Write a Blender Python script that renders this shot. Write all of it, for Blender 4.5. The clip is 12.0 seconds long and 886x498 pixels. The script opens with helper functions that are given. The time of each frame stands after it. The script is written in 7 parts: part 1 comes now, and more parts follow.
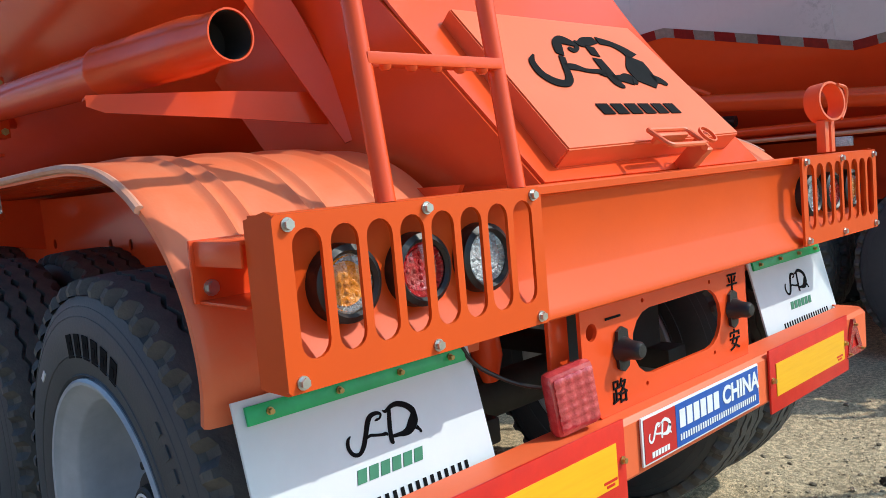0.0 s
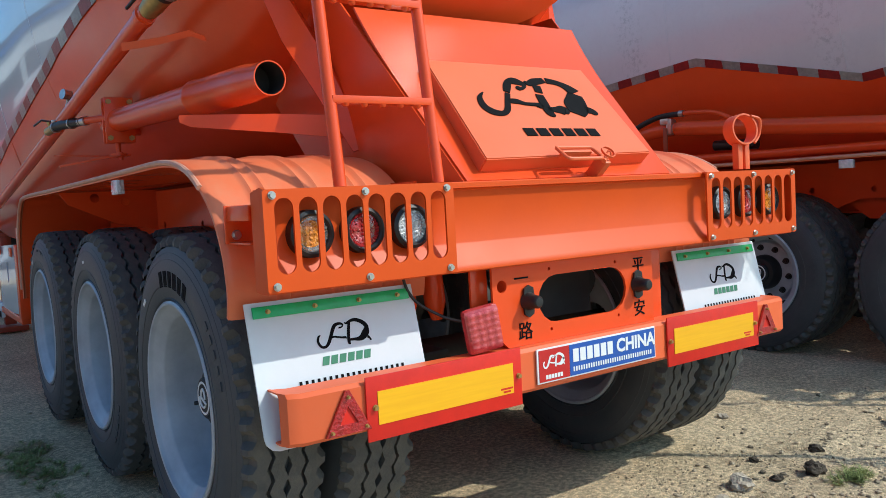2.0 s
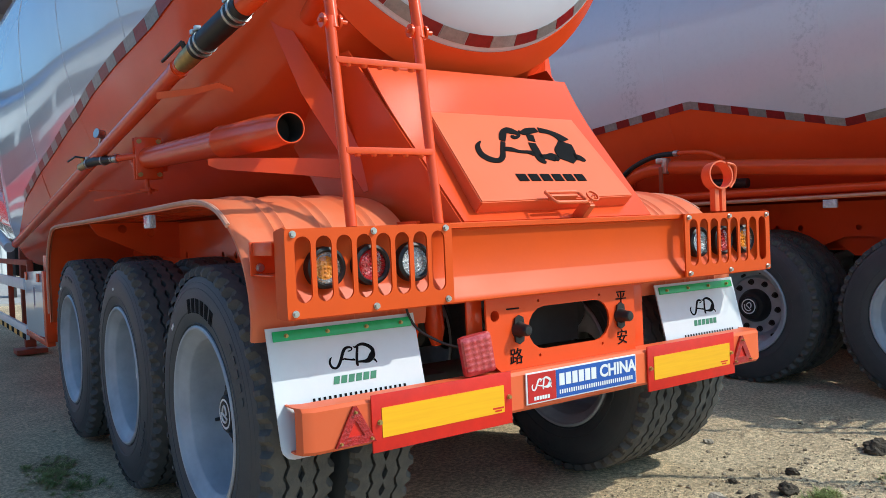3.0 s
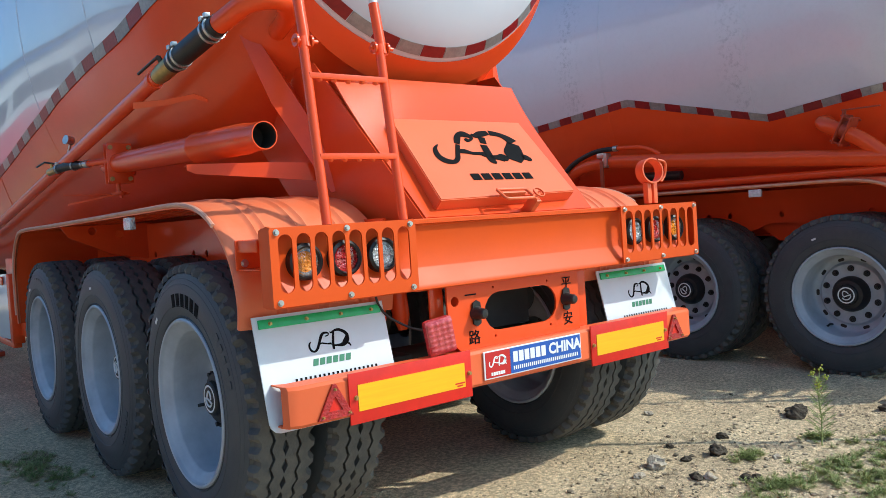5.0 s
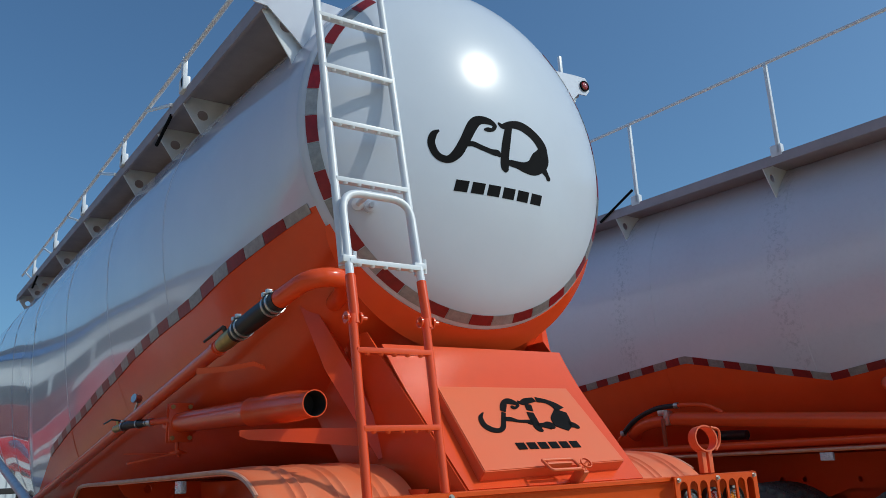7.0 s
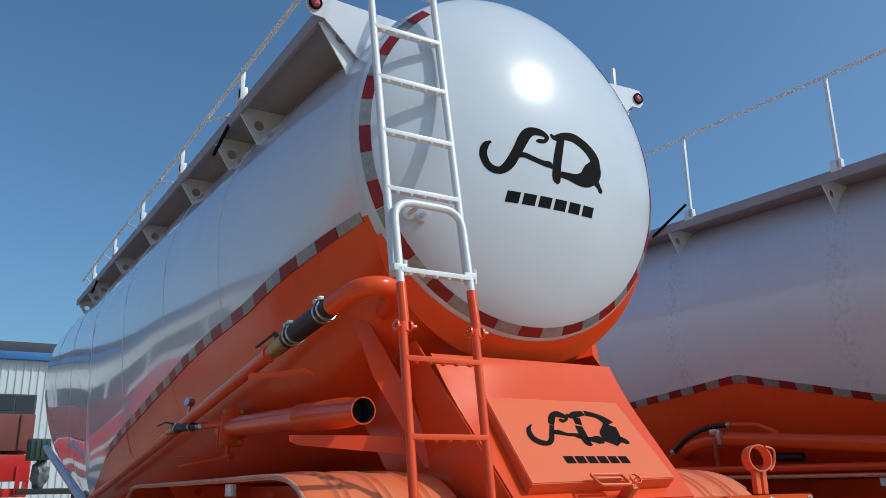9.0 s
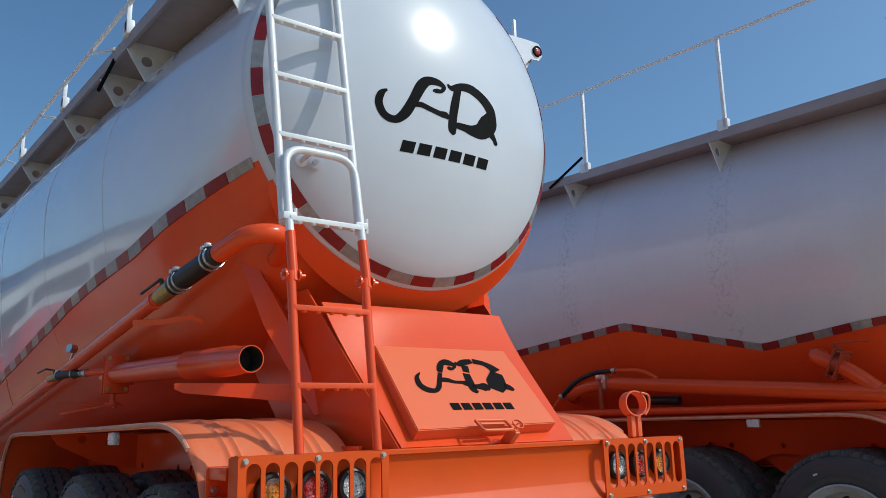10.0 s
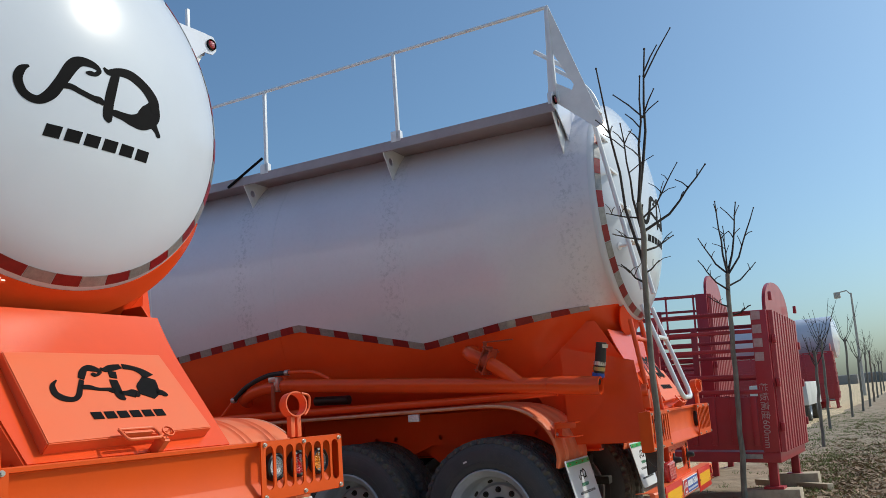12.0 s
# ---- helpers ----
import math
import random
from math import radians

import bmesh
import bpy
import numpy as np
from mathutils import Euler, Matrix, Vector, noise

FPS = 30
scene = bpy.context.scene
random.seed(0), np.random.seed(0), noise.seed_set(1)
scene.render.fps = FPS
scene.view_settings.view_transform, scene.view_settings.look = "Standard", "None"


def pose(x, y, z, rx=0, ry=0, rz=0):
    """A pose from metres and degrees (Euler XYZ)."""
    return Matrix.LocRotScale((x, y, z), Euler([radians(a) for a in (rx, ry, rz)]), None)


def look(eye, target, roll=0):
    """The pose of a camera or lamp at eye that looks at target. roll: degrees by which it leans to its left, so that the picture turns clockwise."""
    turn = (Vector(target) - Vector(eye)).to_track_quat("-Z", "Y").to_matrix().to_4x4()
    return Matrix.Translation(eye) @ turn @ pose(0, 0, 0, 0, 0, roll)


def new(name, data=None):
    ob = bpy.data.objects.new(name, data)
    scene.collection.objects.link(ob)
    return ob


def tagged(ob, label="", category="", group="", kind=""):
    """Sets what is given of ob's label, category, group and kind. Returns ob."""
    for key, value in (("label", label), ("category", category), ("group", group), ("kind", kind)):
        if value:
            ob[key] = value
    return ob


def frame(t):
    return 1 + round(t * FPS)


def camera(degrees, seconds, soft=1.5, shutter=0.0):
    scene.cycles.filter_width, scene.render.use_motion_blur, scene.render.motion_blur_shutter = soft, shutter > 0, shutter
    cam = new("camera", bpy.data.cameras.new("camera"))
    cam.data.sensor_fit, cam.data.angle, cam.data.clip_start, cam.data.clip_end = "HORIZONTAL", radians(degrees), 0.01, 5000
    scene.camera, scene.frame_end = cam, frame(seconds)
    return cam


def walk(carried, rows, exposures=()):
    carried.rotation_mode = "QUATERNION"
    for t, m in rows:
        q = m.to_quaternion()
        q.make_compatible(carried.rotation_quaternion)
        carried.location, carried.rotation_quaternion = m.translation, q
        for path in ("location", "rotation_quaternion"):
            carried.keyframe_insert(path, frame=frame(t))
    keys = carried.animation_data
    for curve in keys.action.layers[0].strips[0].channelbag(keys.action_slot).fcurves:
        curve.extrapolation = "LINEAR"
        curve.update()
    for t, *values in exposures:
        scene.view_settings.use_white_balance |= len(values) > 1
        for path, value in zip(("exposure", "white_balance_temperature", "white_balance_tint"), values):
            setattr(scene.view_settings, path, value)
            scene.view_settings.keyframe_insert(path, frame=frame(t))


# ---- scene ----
cam = camera(57.8, 12.0, soft=0.6)
PATH = [
    (0, (-1.859, -1.045, 1.24), (-0.506, 0.417, 1.063), -5.0),
    (0.5, (-1.805, -1.351, 1.193), (-0.571, 0.214, 1.029), -4.4),
    (1, (-1.794, -1.62, 1.165), (-0.675, 0.032, 1.03), -3.8),
    (1.5, (-1.944, -1.816, 1.146), (-0.813, -0.172, 1.007), -3.4),
    (2, (-2.066, -1.986, 1.156), (-0.916, -0.355, 1.032), -3.1),
    (2.5, (-2.153, -2.144, 1.179), (-0.987, -0.52, 1.112), -2.7),
    (2.7, (-2.174, -2.21, 1.188), (-1.041, -0.562, 1.144), -2.6),
    (4.3, (-2.408, -2.33, 1.182), (-1.14, -0.793, 1.013), -3.3),
    (4.5, (-2.406, -2.357, 1.179), (-1.109, -0.844, 1.004), -4.1),
    (5, (-2.463, -2.504, 1.196), (-1.224, -0.935, 1.124), -3.7),
    (5.5, (-2.462, -2.593, 1.212), (-1.275, -0.985, 1.289), -2.8),
    (6, (-2.458, -2.644, 1.248), (-1.323, -1.016, 1.491), -2.7),
    (6.5, (-2.455, -2.654, 1.267), (-1.349, -1.039, 1.678), -2.8),
    (7, (-2.438, -2.65, 1.291), (-1.347, -1.06, 1.822), -3.0),
    (7.2, (-2.438, -2.646, 1.299), (-1.351, -1.072, 1.884), -3.2),
    (8.8, (-2.455, -2.674, 1.292), (-1.47, -1.048, 1.914), -1.1),
    (9, (-2.446, -2.648, 1.275), (-1.462, -1.002, 1.842), -1.1),
    (9.5, (-2.412, -2.66, 1.276), (-1.392, -1.003, 1.739), -0.9),
    (10, (-2.402, -2.687, 1.293), (-1.206, -1.143, 1.723), -1.6),
    (10.5, (-2.385, -2.718, 1.301), (-1.044, -1.295, 1.724), -2.4),
    (11, (-2.356, -2.739, 1.298), (-0.876, -1.46, 1.715), -3.4),
    (11.5, (-2.335, -2.771, 1.294), (-0.73, -1.65, 1.701), -4.1),
    (12, (-2.306, -2.784, 1.278), (-0.609, -1.802, 1.675), -4.6),
]
EXPOSURES = [(0.0, 0.66, 6250, 7), (1.0, 0.57, 6250, 7), (2.5, 0.52, 6250, 7), (4.5, 0.76, 6250, 7), (5.5, 0.56, 6300, 7), (6.3, 0.13, 6300, 8), (7.0, -0.12, 6250, 8), (9.0, 0.05, 6400, 9), (10.0, 0.11, 6500, 10), (10.6, 0.10, 6500, 10), (12.0, 0.20, 6900, 11)]
walk(cam, [(t, look(eye, target, roll)) for t, eye, target, roll in PATH], EXPOSURES)

# world, sun
world = bpy.data.worlds.new("sky")
scene.world = world
world.use_nodes = True
wn = world.node_tree
sky = wn.nodes.new("ShaderNodeTexSky")
sky.sky_type, sky.sun_disc = "NISHITA", False
SUN = Vector((0.51, -0.54, 0.667)).normalized()
sky.sun_elevation, sky.sun_rotation = math.asin(SUN.z), math.atan2(SUN.x, SUN.y)
sky.altitude = 0
sky.air_density, sky.dust_density, sky.ozone_density = 1.0, 2.4, 4.5
cool = wn.nodes.new("ShaderNodeMix")
cool.data_type, cool.blend_type = "RGBA", "MULTIPLY"
cool.inputs["Factor"].default_value, cool.inputs["B"].default_value = 1.0, (0.71, 0.93, 0.985, 1)
wn.links.new(sky.outputs[0], cool.inputs["A"])
wn.links.new(cool.outputs["Result"], wn.nodes["Background"].inputs[0])
wn.nodes["Background"].inputs[1].default_value = 0.126
sun = new("sun", bpy.data.lights.new("sun", "SUN"))
sun.data.energy, sun.data.angle, sun.data.color = 2.15, radians(0.55), (1.0, 0.945, 0.84)
sun.matrix_world = look(SUN * 40, (0, 0, 0))


# materials
def material(name, colour, rough=0.5, metal=0.0, second=None, scale=8.0, spread=0.25, bump=0.0, bump_scale=60.0,
             coat=0.0, rough_spread=0.1, emit=0.0, alpha=1.0, transmission=0.0, pieces=0.0, detail=6.0, stretch=(1, 1, 1)):
    m = bpy.data.materials.new(name)
    m.use_nodes = True
    n, l = m.node_tree.nodes, m.node_tree.links
    b = n["Principled BSDF"]
    co = n.new("ShaderNodeTexCoord")
    mp = n.new("ShaderNodeMapping")
    mp.inputs["Scale"].default_value = stretch
    l.new(co.outputs["Object"], mp.inputs["Vector"])
    big = n.new("ShaderNodeTexNoise")
    big.inputs["Scale"].default_value, big.inputs["Detail"].default_value = scale, detail
    big.inputs["Roughness"].default_value = 0.65
    l.new(mp.outputs[0], big.inputs["Vector"])
    ramp = n.new("ShaderNodeMapRange")
    ramp.inputs["From Min"].default_value, ramp.inputs["From Max"].default_value = 0.35, 0.7
    l.new(big.outputs["Fac"], ramp.inputs["Value"])
    mix = n.new("ShaderNodeMix")
    mix.data_type = "RGBA"
    second = second or tuple(c * (1 - spread) for c in colour)
    mix.inputs["A"].default_value, mix.inputs["B"].default_value = (*colour, 1), (*second, 1)
    l.new(ramp.outputs[0], mix.inputs["Factor"])
    out = mix.outputs["Result"]
    if pieces:
        info, hsv, pr = n.new("ShaderNodeObjectInfo"), n.new("ShaderNodeHueSaturation"), n.new("ShaderNodeMapRange")
        pr.inputs["To Min"].default_value, pr.inputs["To Max"].default_value = 1 - pieces, 1 + pieces
        l.new(info.outputs["Random"], pr.inputs["Value"])
        l.new(pr.outputs[0], hsv.inputs["Value"])
        l.new(out, hsv.inputs["Color"])
        out = hsv.outputs[0]
    l.new(out, b.inputs["Base Color"])
    rr = n.new("ShaderNodeMapRange")
    rr.inputs["To Min"].default_value, rr.inputs["To Max"].default_value = rough, min(1, rough + rough_spread)
    l.new(big.outputs["Fac"], rr.inputs["Value"])
    l.new(rr.outputs[0], b.inputs["Roughness"])
    b.inputs["Metallic"].default_value = metal
    b.inputs["Coat Weight"].default_value, b.inputs["Coat Roughness"].default_value = coat, 0.025
    b.inputs["Transmission Weight"].default_value = transmission
    if emit:
        b.inputs["Emission Color"].default_value, b.inputs["Emission Strength"].default_value = (*colour, 1), emit
    if bump:
        fine, bp = n.new("ShaderNodeTexNoise"), n.new("ShaderNodeBump")
        fine.inputs["Scale"].default_value, fine.inputs["Detail"].default_value = bump_scale, 5
        l.new(mp.outputs[0], fine.inputs["Vector"])
        bp.inputs["Strength"].default_value, bp.inputs["Distance"].default_value = bump, 0.02
        l.new(fine.outputs["Fac"], bp.inputs["Height"])
        l.new(bp.outputs[0], b.inputs["Normal"])
    return m


ORANGE = material("orange paint", (0.82, 0.087, 0.018), 0.15, second=(0.76, 0.079, 0.016), scale=3, bump=0.008, bump_scale=12, coat=0.0, rough_spread=0.16)
ORANGE.node_tree.nodes["Principled BSDF"].inputs["Specular IOR Level"].default_value = 0.4
DUSTY = material("dusty orange paint", (0.81, 0.155, 0.050), 0.42, second=(0.74, 0.215, 0.100), scale=5, bump=0.03, bump_scale=120, coat=0.12, rough_spread=0.25)
SATIN = material("satin orange paint", (0.82, 0.132, 0.036), 0.40, second=(0.78, 0.144, 0.047), scale=4, bump=0.012, bump_scale=60, rough_spread=0.2)
SEMI = material("half gloss orange paint", (0.72, 0.086, 0.009), 0.32, second=(0.68, 0.082, 0.010), scale=4, bump=0.012, bump_scale=60, rough_spread=0.2)
SEMI.node_tree.nodes["Principled BSDF"].inputs["Specular IOR Level"].default_value = 0.22
WHITE = material("white paint", (0.64, 0.66, 0.74), 0.12, second=(0.60, 0.62, 0.70), scale=1.6, bump=0.003, bump_scale=5, coat=0.65, rough_spread=0.1)
WHITE_DISH = material("white end paint", (0.585, 0.635, 0.71), 0.155, second=(0.56, 0.61, 0.685), scale=2.0, bump=0.004, bump_scale=5, coat=0.12, rough_spread=0.1)
WHITE_DISH.node_tree.nodes["Principled BSDF"].inputs["Coat Roughness"].default_value = 0.06
WHITE_DISH.node_tree.nodes["Principled BSDF"].inputs["Specular IOR Level"].default_value = 0.28


def streaked(m, pitch, first, dirt, strength):
    """Speckled run-off streaks down the shell, one below each bracket, and thin dust all over."""
    n, l = m.node_tree.nodes, m.node_tree.links
    b = n["Principled BSDF"]
    base = b.inputs["Base Color"].links[0].from_socket
    co, sep = n.new("ShaderNodeTexCoord"), n.new("ShaderNodeSeparateXYZ")
    l.new(co.outputs["Object"], sep.inputs[0])
    wob, shift, ping, near, speck, cut, mul, mix = (n.new(k) for k in ("ShaderNodeTexNoise", "ShaderNodeMath", "ShaderNodeMath", "ShaderNodeMapRange", "ShaderNodeTexNoise", "ShaderNodeMapRange", "ShaderNodeMath", "ShaderNodeMix"))
    wob.inputs["Scale"].default_value, wob.inputs["Detail"].default_value = 2.5, 3
    l.new(co.outputs["Object"], wob.inputs["Vector"])
    shift.operation = "MULTIPLY_ADD"
    shift.inputs[1].default_value = 0.16
    l.new(wob.outputs["Fac"], shift.inputs[0])
    l.new(sep.outputs["Y"], shift.inputs[2])
    off = n.new("ShaderNodeMath")
    off.operation = "SUBTRACT"
    off.inputs[1].default_value = first + 0.08
    l.new(shift.outputs[0], off.inputs[0])
    ping.operation = "PINGPONG"
    ping.inputs[1].default_value = pitch / 2
    l.new(off.outputs[0], ping.inputs[0])
    near.inputs["From Min"].default_value, near.inputs["From Max"].default_value = 0.02, 0.16
    near.inputs["To Min"].default_value, near.inputs["To Max"].default_value = 1.0, 0.12
    l.new(ping.outputs[0], near.inputs["Value"])
    speck.inputs["Scale"].default_value, speck.inputs["Detail"].default_value, speck.inputs["Roughness"].default_value = 26, 9, 0.75
    l.new(co.outputs["Object"], speck.inputs["Vector"])
    cut.inputs["From Min"].default_value, cut.inputs["From Max"].default_value = 0.50, 0.62
    l.new(speck.outputs["Fac"], cut.inputs["Value"])
    mul.operation = "MULTIPLY"
    l.new(near.outputs[0], mul.inputs[0])
    l.new(cut.outputs[0], mul.inputs[1])
    gain = n.new("ShaderNodeMath")
    gain.operation = "MULTIPLY"
    gain.inputs[1].default_value = strength
    l.new(mul.outputs[0], gain.inputs[0])
    mix.data_type = "RGBA"
    mix.inputs["B"].default_value = (*dirt, 1)
    l.new(gain.outputs[0], mix.inputs["Factor"])
    l.new(base, mix.inputs["A"])
    l.new(mix.outputs["Result"], b.inputs["Base Color"])
    return m


WHITE_DUSTY = streaked(material("dusty white paint", (0.64, 0.65, 0.73), 0.16, second=(0.60, 0.61, 0.69), scale=1.2, bump=0.004, bump_scale=5, coat=0.5, rough_spread=0.12), 1.6, 0.05, (0.34, 0.37, 0.44), 0.55)
BLACK = material("black paint", (0.005, 0.005, 0.006), 0.8, scale=12)
BLACK.node_tree.nodes["Principled BSDF"].inputs["Specular IOR Level"].default_value = 0.15
RUBBER = material("black tyre rubber", (0.045, 0.054, 0.064), 0.46, second=(0.066, 0.072, 0.078), scale=7, bump=0.06, bump_scale=150)
TREAD = material("dusty tyre tread", (0.070, 0.070, 0.070), 0.75, second=(0.125, 0.115, 0.10), scale=14, bump=0.15, bump_scale=120)
HOSE = material("black rubber hose", (0.015, 0.015, 0.016), 0.38, scale=40, bump=0.06, bump_scale=200)
RIM = material("pale grey rim paint", (0.47, 0.515, 0.57), 0.36, second=(0.34, 0.375, 0.43), scale=6, coat=0.3)
HUB = material("dark hub iron", (0.03, 0.03, 0.032), 0.45, metal=0.4, scale=20)
STEEL = material("zinc steel", (0.62, 0.62, 0.60), 0.3, metal=0.95, scale=30)
BRASS = material("dull brass", (0.55, 0.40, 0.16), 0.38, metal=0.9, scale=30)
# darkened to mauve so the colour holds the shade under the walkway
DECK = material("shade-darkened mauve grey", (0.34, 0.30, 0.325), 0.55, second=(0.28, 0.25, 0.27), scale=5, bump=0.02, bump_scale=40)
GALV = material("white rail paint", (0.74, 0.77, 0.80), 0.3, second=(0.66, 0.69, 0.72), scale=8, coat=0.2)
TAPE_RED = material("red reflective tape", (0.27, 0.011, 0.014), 0.32, scale=30, spread=0.3, bump=0.05, bump_scale=300, pieces=0.12)
TAPE_WHITE = material("silver reflective tape", (0.33, 0.335, 0.335), 0.3, metal=0.3, scale=30, spread=0.3, bump=0.05, bump_scale=300, pieces=0.15)
FLAP = material("white plastic flap", (0.70, 0.75, 0.78), 0.42, second=(0.64, 0.69, 0.72), scale=4, bump=0.02, bump_scale=40)
GREEN = material("green plastic strip", (0.02, 0.52, 0.15), 0.25, scale=15, spread=0.25)
GREEN_INK = material("green ink", (0.04, 0.22, 0.12), 0.5, scale=15)
SIGN_BLUE = material("blue sign print", (0.02, 0.10, 0.42), 0.3, scale=10, spread=0.1)
SIGN_WHITE = material("white sign print", (0.82, 0.82, 0.82), 0.4, scale=10, spread=0.05)
SIGN_RED = material("red sign print", (0.55, 0.02, 0.02), 0.3, scale=10, spread=0.1)
REFLEX_RED = material("red reflective sheet", (0.72, 0.022, 0.012), 0.28, second=(0.62, 0.018, 0.012), scale=14, bump=0.04, bump_scale=400)
REFLEX_YELLOW = material("yellow reflective sheet", (0.95, 0.48, 0.01), 0.28, second=(0.88, 0.42, 0.008), scale=14, bump=0.05, bump_scale=400, stretch=(0.3, 1, 6))
# paler than wear alone: the sky's reflection on the edge is painted in
WORN_SHEEN_EDGE = material("worn dusty paint edge with sky sheen", (0.66, 0.36, 0.26), 0.5, second=(0.62, 0.25, 0.14), scale=12)
LENS_GLASS = material("clear lamp glass", (1.0, 1.0, 1.0), 0.03, transmission=1.0, spread=0.0, rough_spread=0.02)
LENS_RED = material("red lamp plastic", (0.50, 0.008, 0.012), 0.12, scale=40, spread=0.5, bump=0.4, bump_scale=110, coat=0.8)
LENS_PINK = material("pale red lamp plastic", (0.66, 0.085, 0.085), 0.12, scale=50, second=(0.50, 0.03, 0.04), bump=0.15, bump_scale=90, coat=1.0)
LENS_AMBER = material("amber lamp plastic", (0.70, 0.20, 0.01), 0.12, scale=60, second=(0.74, 0.27, 0.02), bump=0.4, bump_scale=110, coat=0.8)
LENS_CLEAR = material("clear lamp plastic", (0.55, 0.60, 0.64), 0.1, metal=0.55, scale=60, second=(0.8, 0.84, 0.88), bump=0.5, bump_scale=110, coat=0.8)
# the orange at about half strength: shade put into the colour
SHADE_STEEL = material("shaded orange paint", (0.42, 0.045, 0.012), 0.5, second=(0.25, 0.05, 0.02), scale=6)
# dark of the running gear; also painted shade in slot, bores and rim holes
DARK_GEAR_SHADE = material("dark undercarriage and shaded openings", (0.03, 0.028, 0.026), 0.7, scale=10)


# mesh helpers
def put_mesh(name, bm, mat, parent=None, label="", smooth=40):
    me = bpy.data.meshes.new(name)
    bmesh.ops.recalc_face_normals(bm, faces=bm.faces)
    bm.to_mesh(me)
    bm.free()
    me.materials.append(mat)
    if smooth:
        me.polygons.foreach_set("use_smooth", [True] * len(me.polygons))
        me.set_sharp_from_angle(angle=radians(smooth))
    ob = new(name, me)
    if parent is not None:
        ob.parent = parent
    if label:
        ob["label"] = label
    return ob


def part(name, bm, mat, parent, label="", smooth=40):
    return put_mesh(name, bm, mat, parent, label, smooth)


def box(bm, c, s, bevel=0.0, m=None):
    r = bmesh.ops.create_cube(bm, size=1.0)
    vs = r["verts"]
    mat = (m or Matrix.Identity(4)) @ Matrix.Translation(c) @ Matrix.Diagonal((*s, 1))
    bmesh.ops.transform(bm, matrix=mat, verts=vs)
    if bevel:
        es = list({e for v in vs for e in v.link_edges})
        bmesh.ops.bevel(bm, geom=es, offset=bevel, segments=2, affect="EDGES", profile=0.6)
    return bm


def rod(bm, a, b, r, n=14, r2=None):
    a, b = Vector(a), Vector(b)
    d = b - a
    m = Matrix.Translation((a + b) / 2) @ d.to_track_quat("Z", "Y").to_matrix().to_4x4()
    bmesh.ops.create_cone(bm, cap_ends=True, segments=n, radius1=r, radius2=r if r2 is None else r2, depth=d.length, matrix=m)
    return bm


def rounded(points, radius, steps=6):
    """A polyline with its corners rounded."""
    pts = [Vector(p) for p in points]
    out = [pts[0]]
    for p, q, s in zip(pts, pts[1:], pts[2:]):
        u, w = (p - q), (s - q)
        k = min(radius, u.length * 0.49, w.length * 0.49)
        a, b = q + u.normalized() * k, q + w.normalized() * k
        for i in range(steps + 1):
            t = i / steps
            out.append(a * (1 - t) ** 2 + q * 2 * t * (1 - t) + b * t * t)
    out.append(pts[-1])
    return out


def tube(bm, pts, r, n=12, inner=None):
    pts = [Vector(p) for p in pts]
    rings, up = [], None
    for i, p in enumerate(pts):
        d = (pts[min(i + 1, len(pts) - 1)] - pts[max(i - 1, 0)]).normalized()
        if up is None:
            up = Vector((0, 0, 1)) if abs(d.z) < 0.9 else Vector((0, 1, 0))
        side = d.cross(up).normalized()
        up = side.cross(d).normalized()
        rr = r[i] if isinstance(r, (list, tuple)) else r
        rings.append([bm.verts.new(p + (side * math.cos(a) + up * math.sin(a)) * rr) for a in (2 * math.pi * k / n for k in range(n))])
    for a, b in zip(rings, rings[1:]):
        for k in range(n):
            bm.faces.new((a[k], a[(k + 1) % n], b[(k + 1) % n], b[k]))
    bm.faces.new(rings[0][::-1])
    bm.faces.new(rings[-1])
    return bm


def lathe(bm, profile, m=None, n=48, arc=None):
    """profile: (radius, height) along local z. arc: (start, end) in radians for part of a turn."""
    m = m or Matrix.Identity(4)
    a0, a1 = arc or (0, 2 * math.pi)
    count = n + 1 if arc else n
    cols = []
    for k in range(count):
        a = a0 + (a1 - a0) * k / n
        cols.append([bm.verts.new(m @ Vector((r * math.cos(a), r * math.sin(a), h))) for r, h in profile])
    for k in range(n):
        p, q = cols[k], cols[(k + 1) % count]
        for i in range(len(profile) - 1):
            try:
                bm.faces.new((p[i], q[i], q[i + 1], p[i + 1]))
            except ValueError:
                pass
    bmesh.ops.remove_doubles(bm, verts=bm.verts, dist=1e-6)
    return bm


def stadium(cx, cy, w, h, n=8):
    """A slot outline; the longer way is straight."""
    r = min(w, h) / 2
    out = []
    for k in range(2 * n + 2):
        half = k >= n + 1
        a = math.pi * (k - (1 if half else 0)) / n
        ox, oy = (0, (h / 2 - r)) if h >= w else ((w / 2 - r), 0)
        if h >= w:
            out.append((cx + r * math.cos(a), cy + (-oy if half else oy) + r * math.sin(a)))
        else:
            out.append((cx + (-ox if half else ox) + r * math.cos(a - math.pi / 2), cy + r * math.sin(a - math.pi / 2)))
    return out


def circle(cx, cy, r, n=16):
    return [(cx + r * math.cos(2 * math.pi * k / n), cy + r * math.sin(2 * math.pi * k / n)) for k in range(n)]


def inside(p, poly):
    c = False
    for (x0, y0), (x1, y1) in zip(poly, poly[1:] + poly[:1]):
        if (y0 > p[1]) != (y1 > p[1]) and p[0] < (x1 - x0) * (p[1] - y0) / (y1 - y0) + x0:
            c = not c
    return c


